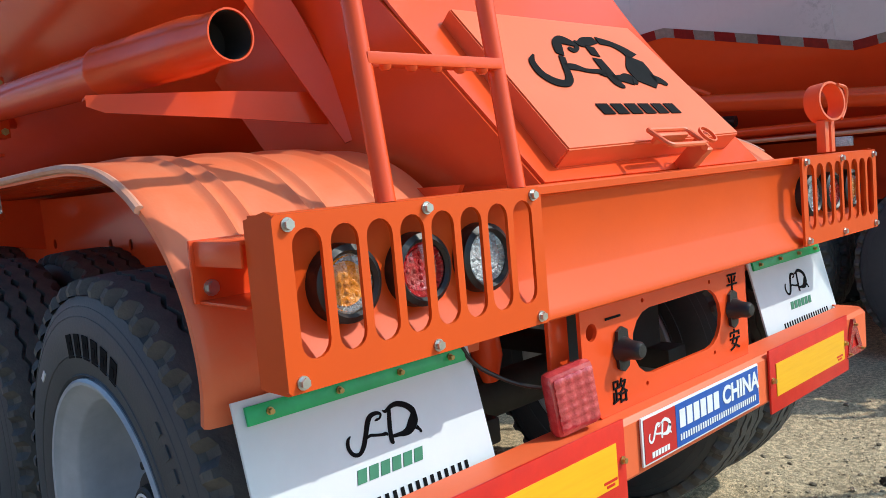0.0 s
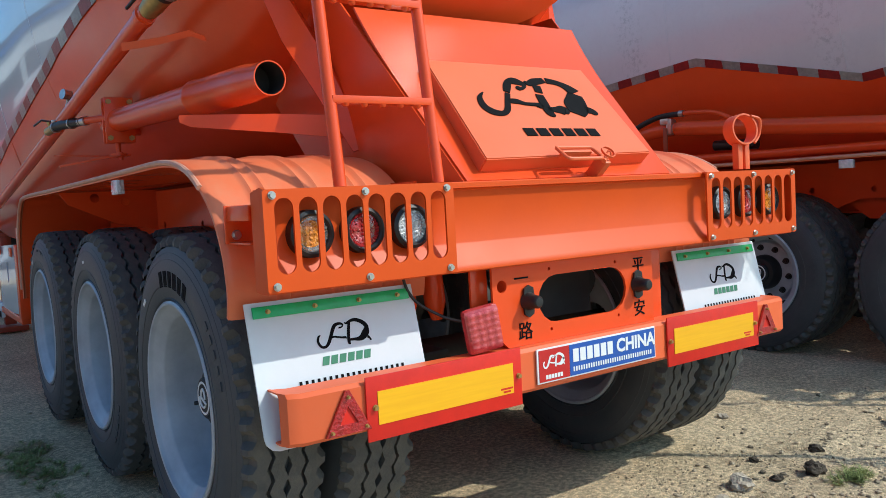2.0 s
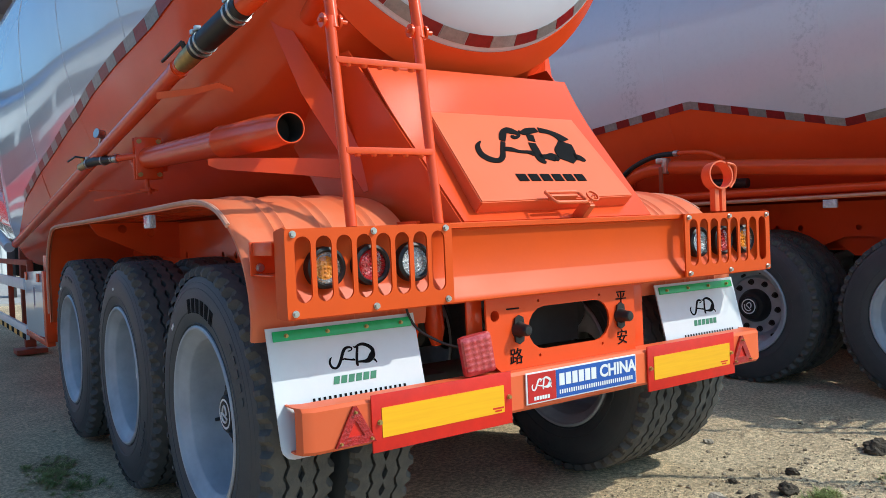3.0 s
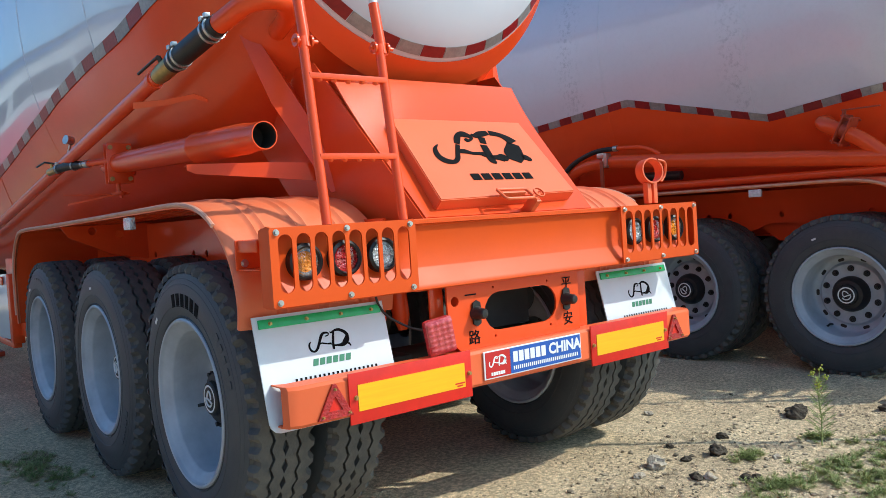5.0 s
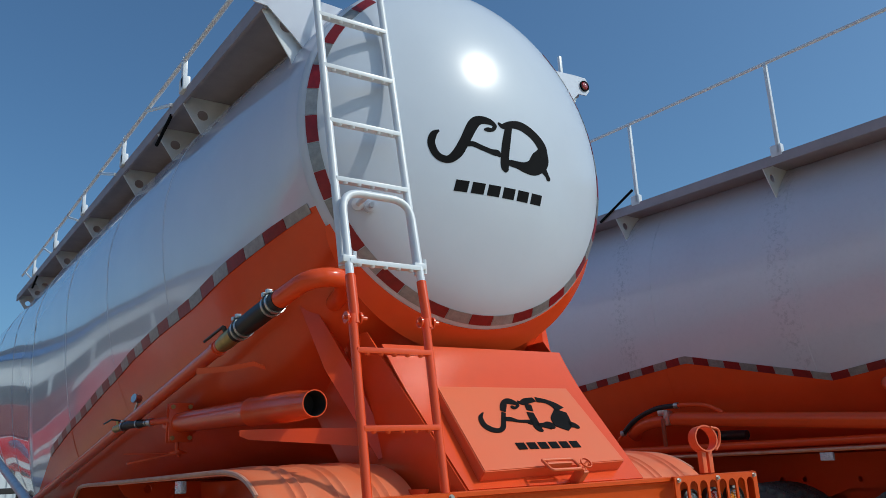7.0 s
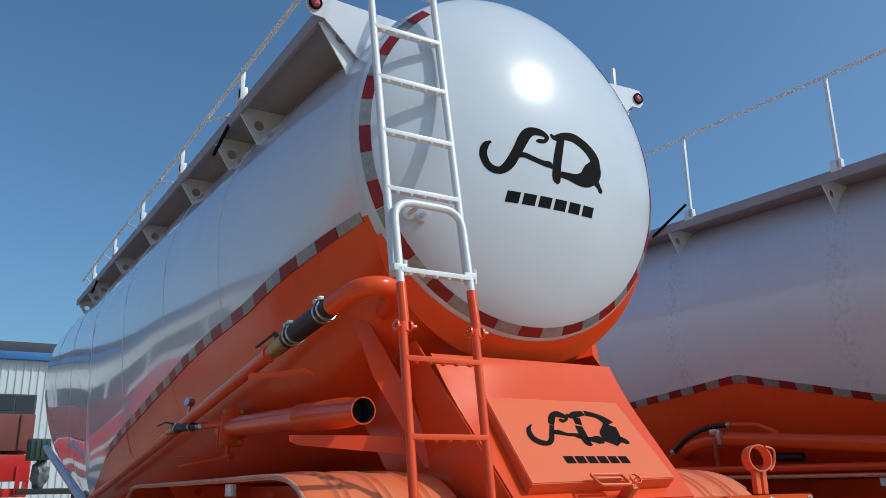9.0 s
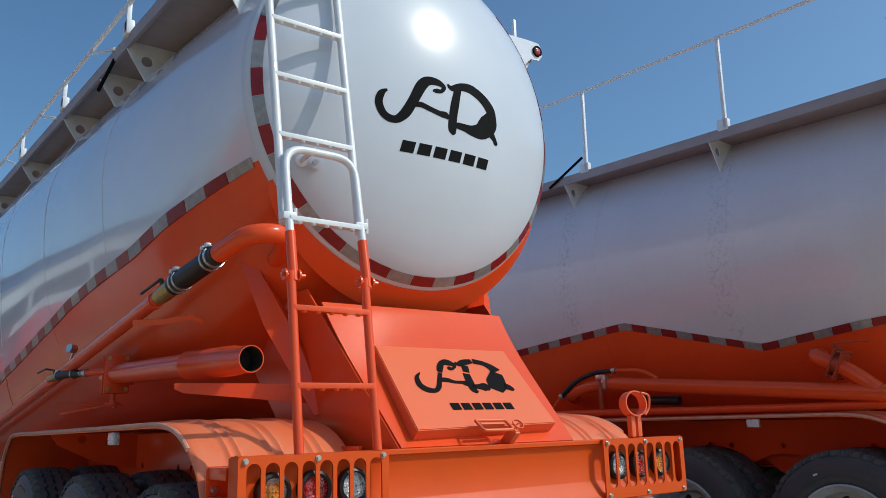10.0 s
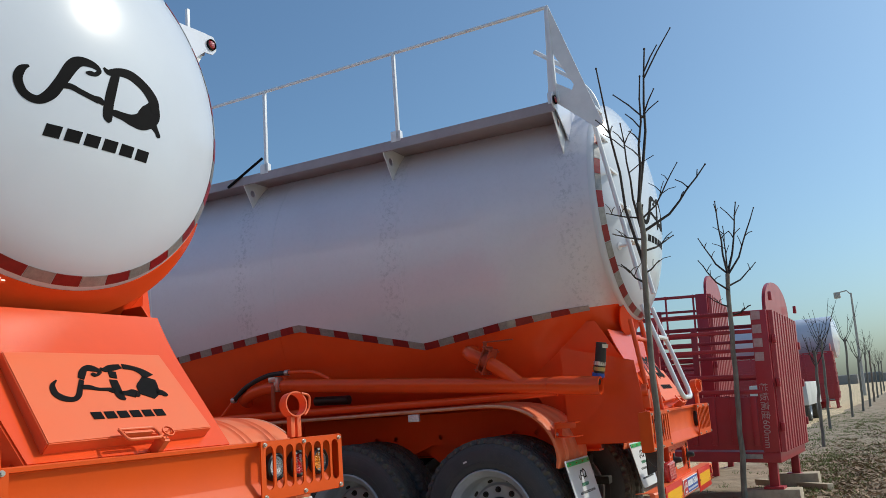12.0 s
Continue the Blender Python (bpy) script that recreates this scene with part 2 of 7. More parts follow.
def plate(bm, outer, holes, thick, m):
    """A flat plate with holes: outlines in local x, y; its thickness along local z."""
    from mathutils.geometry import delaunay_2d_cdt
    pts, edges = [], []
    for ring in [outer, *holes]:
        s = len(pts)
        pts += [Vector(p) for p in ring]
        edges += [(s + i, s + (i + 1) % len(ring)) for i in range(len(ring))]
    vs, _, fs, *_ = delaunay_2d_cdt(pts, edges, [], 0, 1e-5)
    keep = []
    for f in fs:
        c = sum((vs[i] for i in f), Vector((0, 0))) / len(f)
        if inside(c, list(outer)) and not any(inside(c, list(h)) for h in holes):
            keep.append(f)
    lo = [bm.verts.new(m @ Vector((v.x, v.y, 0))) for v in vs]
    hi = [bm.verts.new(m @ Vector((v.x, v.y, thick))) for v in vs]
    count = {}
    for f in keep:
        bm.faces.new([lo[i] for i in f][::-1])
        bm.faces.new([hi[i] for i in f])
        for a, b in zip(f, f[1:] + f[:1]):
            count.setdefault(frozenset((a, b)), []).append((a, b))
    for e in count.values():
        if len(e) == 1:
            a, b = e[0]
            bm.faces.new((lo[a], lo[b], hi[b], hi[a]))
    bmesh.ops.delete(bm, geom=[v for v in bm.verts if not v.link_faces], context="VERTS")
    return bm


def prism(bm, outline, a, b, m=None):
    """An outline in local (y, z), drawn along local x from a to b."""
    m = m or Matrix.Identity(4)
    p = [bm.verts.new(m @ Vector((a, y, z))) for y, z in outline]
    q = [bm.verts.new(m @ Vector((b, y, z))) for y, z in outline]
    n = len(outline)
    bm.faces.new(p)
    bm.faces.new(q[::-1])
    for i in range(n):
        bm.faces.new((p[i], q[i], q[(i + 1) % n], p[(i + 1) % n]))
    return bm


def sheet(bm, quads, thick):
    """A bent sheet with thickness, from a grid of points (rows of equal length)."""
    rows = [[Vector(p) for p in row] for row in quads]
    R, C = len(rows), len(rows[0])
    normals = []
    for i in range(R):
        line = []
        for j in range(C):
            u = rows[min(i + 1, R - 1)][j] - rows[max(i - 1, 0)][j]
            w = rows[i][min(j + 1, C - 1)] - rows[i][max(j - 1, 0)]
            line.append(u.cross(w).normalized())
        normals.append(line)
    top = [[bm.verts.new(rows[i][j]) for j in range(C)] for i in range(R)]
    low = [[bm.verts.new(rows[i][j] - normals[i][j] * thick) for j in range(C)] for i in range(R)]
    for i in range(R - 1):
        for j in range(C - 1):
            bm.faces.new((top[i][j], top[i + 1][j], top[i + 1][j + 1], top[i][j + 1]))
            bm.faces.new((low[i][j], low[i][j + 1], low[i + 1][j + 1], low[i + 1][j]))
    ring = [(i, 0) for i in range(R)] + [(R - 1, j) for j in range(1, C)] + [(i, C - 1) for i in range(R - 2, -1, -1)] + [(0, j) for j in range(C - 2, 0, -1)]
    for (a, b), (c, d) in zip(ring, ring[1:] + ring[:1]):
        bm.faces.new((top[a][b], low[a][b], low[c][d], top[c][d]))
    return bm


def frame_of(o, u, w):
    """A matrix with its origin at o, local x along u and y along w."""
    u, w = Vector(u).normalized(), Vector(w).normalized()
    n = u.cross(w).normalized()
    return Matrix.Translation(o) @ Matrix((u, w, n)).transposed().to_4x4()


def words(name, text, size, mat, parent, m, depth=0.0015, bold=0.0, align="CENTER"):
    """Lettering as a mesh, in the plane of m."""
    cu = bpy.data.curves.new(name, "FONT")
    cu.body, cu.size, cu.extrude, cu.align_x, cu.align_y, cu.offset = text, size, depth, align, "CENTER", bold
    cu.resolution_u = 3
    tmp = new(name + "_tmp", cu)
    me = bpy.data.meshes.new_from_object(tmp.evaluated_get(bpy.context.evaluated_depsgraph_get()))
    bpy.data.objects.remove(tmp)
    bpy.data.curves.remove(cu)
    me.transform(m)
    me.materials.clear()
    me.materials.append(mat)
    ob = new(name, me)
    ob.parent = parent
    return ob


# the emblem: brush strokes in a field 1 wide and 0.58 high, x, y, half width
def spline(keys, steps=7):
    out = []
    k = [keys[0], *keys, keys[-1]]
    for a, b, c, d in zip(k, k[1:], k[2:], k[3:]):
        for s in range(steps):
            t = s / steps
            out.append(tuple(0.5 * (2 * q + (r - p) * t + (2 * p - 5 * q + 4 * r - w) * t * t + (3 * q - p - 3 * r + w) * t ** 3) for p, q, r, w in zip(a, b, c, d)))
    return out + [keys[-1]]


STENCIL_HOOK = [(-0.008, 0.292, 0.006), (-0.071, 0.227, 0.021), (-0.091, 0.131, 0.033), (-0.062, 0.074, 0.039), (-0.011, 0.046, 0.034), (0.056, 0.046, 0.025), (0.115, 0.095, 0.025), (0.167, 0.185, 0.023), (0.229, 0.291, 0.022)]
STENCIL_NECK = [(0.232, 0.310, 0.028), (0.278, 0.386, 0.034), (0.326, 0.443, 0.030), (0.392, 0.456, 0.044), (0.442, 0.433, 0.034), (0.459, 0.399, 0.020), (0.420, 0.363, 0.014), (0.384, 0.365, 0.028), (0.358, 0.369, 0.011)]
STENCIL_BAR = [(0.180, 0.195, 0.025), (0.261, 0.193, 0.030), (0.337, 0.166, 0.019), (0.432, 0.160, 0.022), (0.460, 0.143, 0.038), (0.459, 0.115, 0.009)]
STENCIL_STEM_TOP = [(0.592, 0.412, 0.039), (0.564, 0.317, 0.035)]
STENCIL_STEM = [(0.546, 0.289, 0.038), (0.531, 0.202, 0.042), (0.516, 0.117, 0.043), (0.516, 0.052, 0.041), (0.545, 0.020, 0.014)]
STENCIL_CAP = [(0.490, 0.460, 0.011), (0.526, 0.433, 0.029), (0.609, 0.463, 0.040), (0.717, 0.486, 0.030)]
STENCIL_BOW = [(0.738, 0.485, 0.038), (0.846, 0.459, 0.034), (0.920, 0.401, 0.050), (0.954, 0.332, 0.074)]
STENCIL_BELLY = [(0.946, 0.312, 0.066), (0.905, 0.235, 0.092), (0.848, 0.142, 0.112), (0.795, 0.052, 0.072)]
STENCIL_KEEL = [(0.517, 0.108, 0.021), (0.606, 0.100, 0.035), (0.679, 0.092, 0.058), (0.710, 0.054, 0.014)]
STENCIL_TAIL = [(0.923, 0.112, 0.044), (0.977, 0.098, 0.039), (1.006, 0.066, 0.031), (1.016, 0.048, 0.012)]
EMBLEM = [STENCIL_HOOK, STENCIL_NECK, STENCIL_BAR, STENCIL_STEM_TOP, STENCIL_STEM, STENCIL_CAP, STENCIL_BOW, STENCIL_BELLY, STENCIL_KEEL, STENCIL_TAIL]


BRUSH_HOOK = [(0.070, 0.423, 0.008), (0.031, 0.394, 0.023), (0.014, 0.326, 0.026), (0.040, 0.245, 0.027), (0.087, 0.201, 0.029), (0.142, 0.195, 0.030), (0.201, 0.247, 0.036), (0.256, 0.347, 0.036), (0.320, 0.473, 0.040), (0.375, 0.517, 0.036), (0.451, 0.511, 0.028), (0.498, 0.477, 0.018), (0.477, 0.442, 0.015), (0.438, 0.441, 0.019), (0.408, 0.441, 0.007)]
BRUSH_BAR = [(0.259, 0.309, 0.015), (0.311, 0.317, 0.022), (0.378, 0.289, 0.021), (0.455, 0.258, 0.022), (0.508, 0.244, 0.028), (0.531, 0.215, 0.008)]
BRUSH_STEM = [(0.620, 0.477, 0.029), (0.590, 0.344, 0.034), (0.572, 0.238, 0.034), (0.566, 0.142, 0.034), (0.577, 0.108, 0.024), (0.586, 0.095, 0.011)]
BRUSH_BOW = [(0.531, 0.508, 0.007), (0.569, 0.479, 0.024), (0.657, 0.500, 0.033), (0.745, 0.489, 0.041), (0.853, 0.420, 0.044), (0.925, 0.328, 0.047), (0.941, 0.231, 0.035)]
BRUSH_BELLY = [(0.585, 0.196, 0.008), (0.607, 0.174, 0.026), (0.679, 0.156, 0.032), (0.753, 0.140, 0.048), (0.829, 0.150, 0.071), (0.904, 0.216, 0.081), (0.937, 0.300, 0.044)]
BRUSH_TAIL = [(0.927, 0.129, 0.034), (0.962, 0.083, 0.020), (0.975, 0.055, 0.020), (0.981, 0.039, 0.009)]
SCRIPT = [BRUSH_HOOK, BRUSH_BAR, BRUSH_STEM, BRUSH_BOW, BRUSH_BELLY, BRUSH_TAIL]


def emblem(name, width, place, mat, parent, thick=0.002, bold=1.0, strokes=SCRIPT):
    """place: a function from the flat field (metres, centred) to a point and a normal."""
    bm = bmesh.new()
    for stroke in strokes:
        pts = spline(stroke)
        rows = []
        for i, (x, y, h) in enumerate(pts):
            h *= bold
            lift = 0.17 * (x - 0.5) if strokes is SCRIPT else 0.0
            x1, y1, _ = pts[min(i + 1, len(pts) - 1)]
            x0, y0, _ = pts[max(i - 1, 0)]
            d = Vector((x1 - x0, y1 - y0)).normalized()
            nx, ny = -d.y, d.x
            rows.append([place((x + nx * h * s - 0.5) * width, (y + lift + ny * h * s - 0.28) * width) for s in (1, -1)])
        lo = [[bm.verts.new(p) for p, _ in r] for r in rows]
        hi = [[bm.verts.new(p + n * thick) for p, n in r] for r in rows]
        for a, b, c, d in zip(lo, lo[1:], hi, hi[1:]):
            bm.faces.new((c[0], d[0], d[1], c[1]))
            bm.faces.new((a[0], b[0], d[0], c[0]))
            bm.faces.new((a[1], c[1], d[1], b[1]))
        for e, f in ((lo[0], hi[0]), (lo[-1], hi[-1])):
            bm.faces.new((e[0], f[0], f[1], e[1]))
    return part(name, bm, mat, parent)


def wordmark(name, width, height, place, mat, parent, count=6, slant=0.25, gap=0.22, thick=0.002):
    """A row of plain slanted blocks, one for each letter of a brand."""
    w = width / count
    joined = bmesh.new() if count > 8 else None
    for k in range(count):
        bm = joined or bmesh.new()
        x0, x1 = -width / 2 + k * w, -width / 2 + (k + 1 - gap) * w
        low, top = [], []
        for x, y in ((x0, -height / 2), (x1, -height / 2), (x1, height / 2), (x0, height / 2)):
            p, n = place(x + slant * y, y)
            low.append(bm.verts.new(p))
            top.append(bm.verts.new(p + n * thick))
        bm.faces.new(top)
        for i in range(4):
            bm.faces.new((low[i], low[(i + 1) % 4], top[(i + 1) % 4], top[i]))
        if not joined:
            part(name, bm, mat, parent, smooth=0)
    if joined:
        part(name, joined, mat, parent, smooth=0)


def flat(m):
    n = (m.to_3x3() @ Vector((0, 0, 1))).normalized()
    return lambda x, y: (m @ Vector((x, y, 0)), n)


def bolt(parent, p, d, r=0.011, mat=None):
    bm = bmesh.new()
    p, d = Vector(p), Vector(d).normalized()
    rod(bm, p, p + d * 0.003, r * 1.35, 12)
    rod(bm, p + d * 0.003, p + d * 0.011, r, 6)
    return part("bolt", bm, mat or STEEL, parent, smooth=30)


# tank trailer: local x to its right, y forward from the rear beam, z up from the ground
WHEEL_Y = (0.84, 2.16, 3.55)
WHEEL_R = 0.53
TYRE_SCALE, AXLE_Z = 1.12, 0.492
GROUND_Z = -0.104
RING_R, RING_Z = 0.962, 2.956
RISE = {"now": 0.047, "flat": [(0.72, 1.0), (1.2, 0.85), (3.65, 0.84), (5.2, 0.45), (7.15, 0.18), (9.0, 0.40), (13.2, 0.42)]}
BACK = (0, -1, 0)


def lerp(x, table):
    for (x0, v0), (x1, v1) in zip(table, table[1:]):
        if x <= x1:
            return v0 + (v1 - v0) * max(0, (x - x0)) / (x1 - x0)
    return table[-1][1]


HALF = [(0.648, 0.980), (0.72, 1.0), (1.5, 1.09), (2.6, 1.17), (4.2, 1.225), (6.0, 1.25), (12.8, 1.25), (13.2, 1.20)]
FLOOR = [(0.648, 1.985), (0.72, 1.965), (0.95, 1.75), (1.5, 1.32), (6.0, 0.95), (7.15, 0.96), (9.0, 1.02), (11.0, 1.30), (12.2, 1.60), (13.2, 2.1)]


def section(y):
    a = lerp(y, HALF)
    top = RING_Z + min(1.0, a) + RISE["now"] * max(0, y - 0.72)
    return a, top, top - a, lerp(y, FLOOR)


def hull(y, phi, side, out=0.0):
    a, top, zc, zb = section(y)
    s, c = math.sin(phi), math.cos(phi)
    if c >= 0:
        x, z = a * s, zc + (top - zc) * c
    else:
        x, z = a * max(s, 1e-6) ** lerp(y, RISE["flat"]), zc + (zc - zb) * c
    n = Vector((side * s, 0, c))
    return Vector((side * x, y, z)) + n * out


def band_angle(y, zband):
    a, top, zc, zb = section(y)
    z = zband(y)
    if z >= zc:
        return math.acos(min(1, (z - zc) / (top - zc)))
    return math.acos(max(-1, (z - zc) / (zc - zb)))


def dish_y(r):
    return 0.355 + 0.215 * (r / RING_R) ** 2.1 + 0.04 * (r / RING_R) ** 12


def dish_point(ty):
    def place(x, z):
        r = math.hypot(x, z - RING_Z)
        k = (0.4515 * (r / RING_R) ** 1.1 + 0.48 * (r / RING_R) ** 11) / RING_R
        n = Vector((k * x / max(r, 1e-6), -1, k * (z - RING_Z) / max(r, 1e-6))).normalized()
        return Vector((x, ty + dish_y(r), z)), n
    return place


def build_tank(tr, ty, by, zband, band_end):
    ys = [0.648, 0.68, 0.72, 0.78, 0.86, 0.95, 1.08, 1.22, 1.36] + [1.5 + 5.65 * k / 30 for k in range(31)] + [7.17] + [7.4 + 5.8 * k / 20 for k in range(21)]
    up, low = bmesh.new(), bmesh.new()
    shift = Vector((0, ty, 0))
    for side in (-1, 1):
        for bm, a0, a1, n in ((up, 0, 1, 18), (low, 1, 2, 16)):
            grid = []
            for y in ys:
                b = band_angle(y, zband)
                f0, f1 = (0, b) if a0 == 0 else (b, math.pi)
                grid.append([bm.verts.new(hull(y, f0 + (f1 - f0) * k / n, side) + shift) for k in range(n + 1)])
            for p, q in zip(grid, grid[1:]):
                for k in range(n):
                    bm.faces.new((p[k], q[k], q[k + 1], p[k + 1]))
    for bm in (up, low):
        bmesh.ops.remove_doubles(bm, verts=bm.verts, dist=1e-5)
    part("tank_shell", up, WHITE if ty > -0.3 else WHITE_DUSTY, tr, "glossy white upper tank shell", smooth=60)
    part("hopper", low, ORANGE, tr, "orange lower hopper of the tank", smooth=60)
    # weld seams round the shell
    for y in (2.35, 3.68, 5.2, 7.16, 9.0, 11.0):
        bm = bmesh.new()
        edge = band_angle(y, zband) - 0.03
        if 3 < y < 6:
            paint = bmesh.new()
            tube(paint, [hull(y, edge + 0.06 + 0.02 * k, -1, -0.0008) + shift for k in range(9)], 0.003, 6)
            part("weld_seam", paint, ORANGE, tr)
        tube(bm, [hull(y, edge * k / 30, -1, -0.0008) + shift for k in range(31)], 0.003, 6)
        part("weld_seam", bm, GALV if 5 < y < 8 else WHITE, tr)
    # front end
    bm = bmesh.new()
    a, top, zc, zb = section(13.2)
    lathe(bm, [(0.0, 0.35), (0.5, 0.28), (0.9, 0.12), (1.19, 0.0)], Matrix.Translation((0, 13.2 + ty, zc)) @ Matrix.Rotation(-math.pi / 2, 4, "X"), 40)
    part("front_dish", bm, WHITE, tr, smooth=60)
    # rear dish
    bm = bmesh.new()
    prof = [(RING_R * k / 16, dish_y(RING_R * k / 16)) for k in range(17)] + [(0.974, 0.624), (0.982, 0.640), (0.983, 0.66)]
    lathe(bm, prof, Matrix.Translation((0, ty, RING_Z)) @ Matrix.Rotation(-math.pi / 2, 4, "X") @ Matrix.Rotation(math.pi, 4, "Z"), 96)
    dish = part("dished_end", bm, WHITE_DISH, tr, "domed glossy white tank end", smooth=60)
    at = dish_point(ty)
    emblem("emblem", 0.78, lambda x, y: at(-0.01 + x, 2.87 + y * 0.84), BLACK, dish, 0.002)
    wordmark("wordmark", 0.58, 0.058, lambda x, y: at(0.03 + x, 2.645 + y), BLACK, dish)
    # rest for the ladder hoop
    if ty > -0.3:
        p, n = at(-0.675, 2.512)
        bm = bmesh.new()
        rod(bm, p - n * 0.004, p + n * 0.010, 0.034, 20)
        rod(bm, p + n * 0.008, p + n * 0.016, 0.027, 20)
        rod(bm, p + n * 0.012, p + n * 0.075, 0.012, 12)
        part("hoop_rest", bm, WHITE_DISH, dish)
    # tape ring, piece by piece
    count = 42
    for k in range(count):
        if 6 <= k <= 14:
            continue
        a0, a1 = 2 * math.pi * k / count, 2 * math.pi * (k + 0.97) / count
        bm = bmesh.new()
        lo, hi = [], []
        for a in (a0, (a0 + a1) / 2, a1):
            row, row2 = [], []
            for r in (0.916, 0.960):
                p, n = at(r * math.cos(a), RING_Z + r * math.sin(a))
                row.append(bm.verts.new(p + n * 0.0005))
                row2.append(bm.verts.new(p + n * 0.003))
            lo.append(row)
            hi.append(row2)
        for i in range(2):
            bm.faces.new((hi[i][0], hi[i + 1][0], hi[i + 1][1], hi[i][1]))
            bm.faces.new((lo[i][0], hi[i][0], hi[i][1], lo[i][1])) if i == 0 else None
            for j in (0, 1):
                bm.faces.new((lo[i][j], lo[i + 1][j], hi[i + 1][j], hi[i][j]))
        part("reflective_strip", bm, TAPE_RED if k % 2 else TAPE_WHITE, dish, smooth=0)
    # tape along the paint edge, near side
    length = 0.187 if ty > -0.3 else 0.14
    y, k = (0.70 if ty > -0.3 else 0.86), 0
    while y < band_end:
        bm = bmesh.new()
        grid = []
        for yy in (y, y + length * 0.5, y + length * 0.98):
            b = band_angle(yy, zband)
            d = 0.026 / section(yy)[0]
            grid.append([hull(yy, b - d, -1, 0.004) + shift, hull(yy, b + d, -1, 0.004) + shift])
        sheet(bm, grid, -0.003)
        part("reflective_strip", bm, TAPE_RED if k % 2 else TAPE_WHITE, tr, smooth=0)
        y += length
        k += 1
    # skirt under the dish
    span = 58 if ty > -0.3 else 26
    bm = bmesh.new()
    m = Matrix.Translation((0, ty, RING_Z)) @ Matrix.Rotation(-math.pi / 2, 4, "X")
    n = 40
    rows = []
    for k in range(n + 1):
        a = math.radians(span * (2 * k / n - 1))
        taper = max(0, math.cos(a * math.pi / 2 / math.radians(span))) ** 0.7
        g = 0.002 + 0.104 * taper
        back = 0.002 + 0.085 * taper
        row = []
        for r, yy in ((0.976, 0.630), (0.986, 0.638), (0.988 + g * 0.3, 0.642 + back * 0.3), (0.988 + g * 0.9, 0.642 + back * 0.9), (0.990 + g, 0.642 + back), (0.984 + g, 0.652 + back)):
            row.append((r * math.sin(a), yy + ty, RING_Z - r * math.cos(a)))
        rows.append(row)
    sheet(bm, rows, 0.005)
    part("collar", bm, ORANGE, tr, "thin orange skirt below the tank end", smooth=50)
    # neck panel and cheeks
    bm = bmesh.new()
    y0, z0, y1, z1 = 0.085 + by, 1.205, 0.767 + (ty * 0.9 if ty else 0.0), 1.96
    hw0, hw1 = 0.500, 0.565
    rows = []
    for t in (0, 0.25, 0.48, 0.54, 0.60, 0.66, 0.72, 0.78, 0.84, 0.89):
        half, y, z = hw0 + (hw1 - hw0) * t, y0 + (y1 - y0) * t - 0.26 * max(0, t - 0.48) ** 2, z0 + (z1 - z0) * t
        rows.append([(-half, y, z), (half, y, z)])
    sheet(bm, rows, 0.008)
    part("neck_panel", bm, ORANGE, tr, "sloping orange rear panel")
    for s in (-1, 1):
        bm = bmesh.new()
        rows = [[(s * hw0, y0, z0), (s * hw1, y1, z1)], [(s * (hw0 + 0.03), y0 + 0.9, z0), (s * (hw1 + 0.03), y1 + 0.9, z1)]]
        sheet(bm, rows, 0.008)
        part("cheek_plate", bm, ORANGE, tr)
        if ty < -0.3:
            continue
        bm = bmesh.new()
        sheet(bm, [[(s * 0.815, 1.06, 2.19), (s * 0.775, 1.02, 2.18), (s * 0.725, 1.06, 2.16)],
                   [(s * 0.735, 0.90, 1.79), (s * 0.60, 0.83, 1.73), (s * 0.48, 0.91, 1.66)],
                   [(s * 0.552, 0.72, 1.353), (s * 0.500, 0.70, 1.370), (s * 0.456, 0.72, 1.403)]], 0.010 * s)
        part("strut", bm, ORANGE, tr, "folded orange strut plate under the tank")
    # inspection hatch
    hatch = bpy.data.objects.new("hatch", None)
    scene.collection.objects.link(hatch)
    hatch.parent = tr
    u = Vector((0, y1 - y0, z1 - z0)).normalized()
    nrm = Vector((0, -u.z, u.y))
    base = Vector((0, y0, z0)) + u * 0.05
    m = Matrix.Translation(base) @ Matrix((Vector((1, 0, 0)), u, nrm)).transposed().to_4x4()
    length = 0.52 if ty > -0.3 else 0.3
    bm = bmesh.new()
    # wedge: deep at its lower edge, flush with the panel at the top
    low = [bm.verts.new(m @ Vector(p)) for p in ((-0.43, -0.012, -0.004), (0.388, 0.010, -0.004), (0.388, length, -0.004), (-0.402, length, -0.004))]
    top = [bm.verts.new(m @ Vector(p)) for p in ((-0.43, -0.012, 0.066), (0.388, 0.010, 0.066), (0.388, length, 0.052), (-0.402, length, 0.052))]
    bm.faces.new(low[::-1])
    bm.faces.new(top)
    for i in range(4):
        bm.faces.new((low[i], low[(i + 1) % 4], top[(i + 1) % 4], top[i]))
    bmesh.ops.bevel(bm, geom=list(bm.edges), offset=0.004, segments=2, affect="EDGES")
    part("lid", bm, SATIN, hatch, "raised orange hatch lid")
    face = m @ Matrix.Translation((0, 0, 0.0675)) @ Matrix.Rotation(-math.atan2(0.014, length), 4, "X")
    emblem("emblem", 0.49, strokes=EMBLEM, place=flat(face @ Matrix.Translation((0.008, 0.332, 0)) @ Matrix.Diagonal((1, 0.95, 1, 1))), mat=BLACK, parent=hatch)
    wordmark("wordmark", 0.375, 0.040, flat(face @ Matrix.Translation((0.008, 0.121, 0))), BLACK, hatch, slant=0.0)
    bm = bmesh.new()
    grip = m @ Matrix.Translation((-0.185, -0.018, 0))
    pts = [(0.05, 0.02, 0.10), (0.05, -0.05, 0.115), (0.22, -0.05, 0.115), (0.22, 0.02, 0.10), (0.05, 0.02, 0.10)]
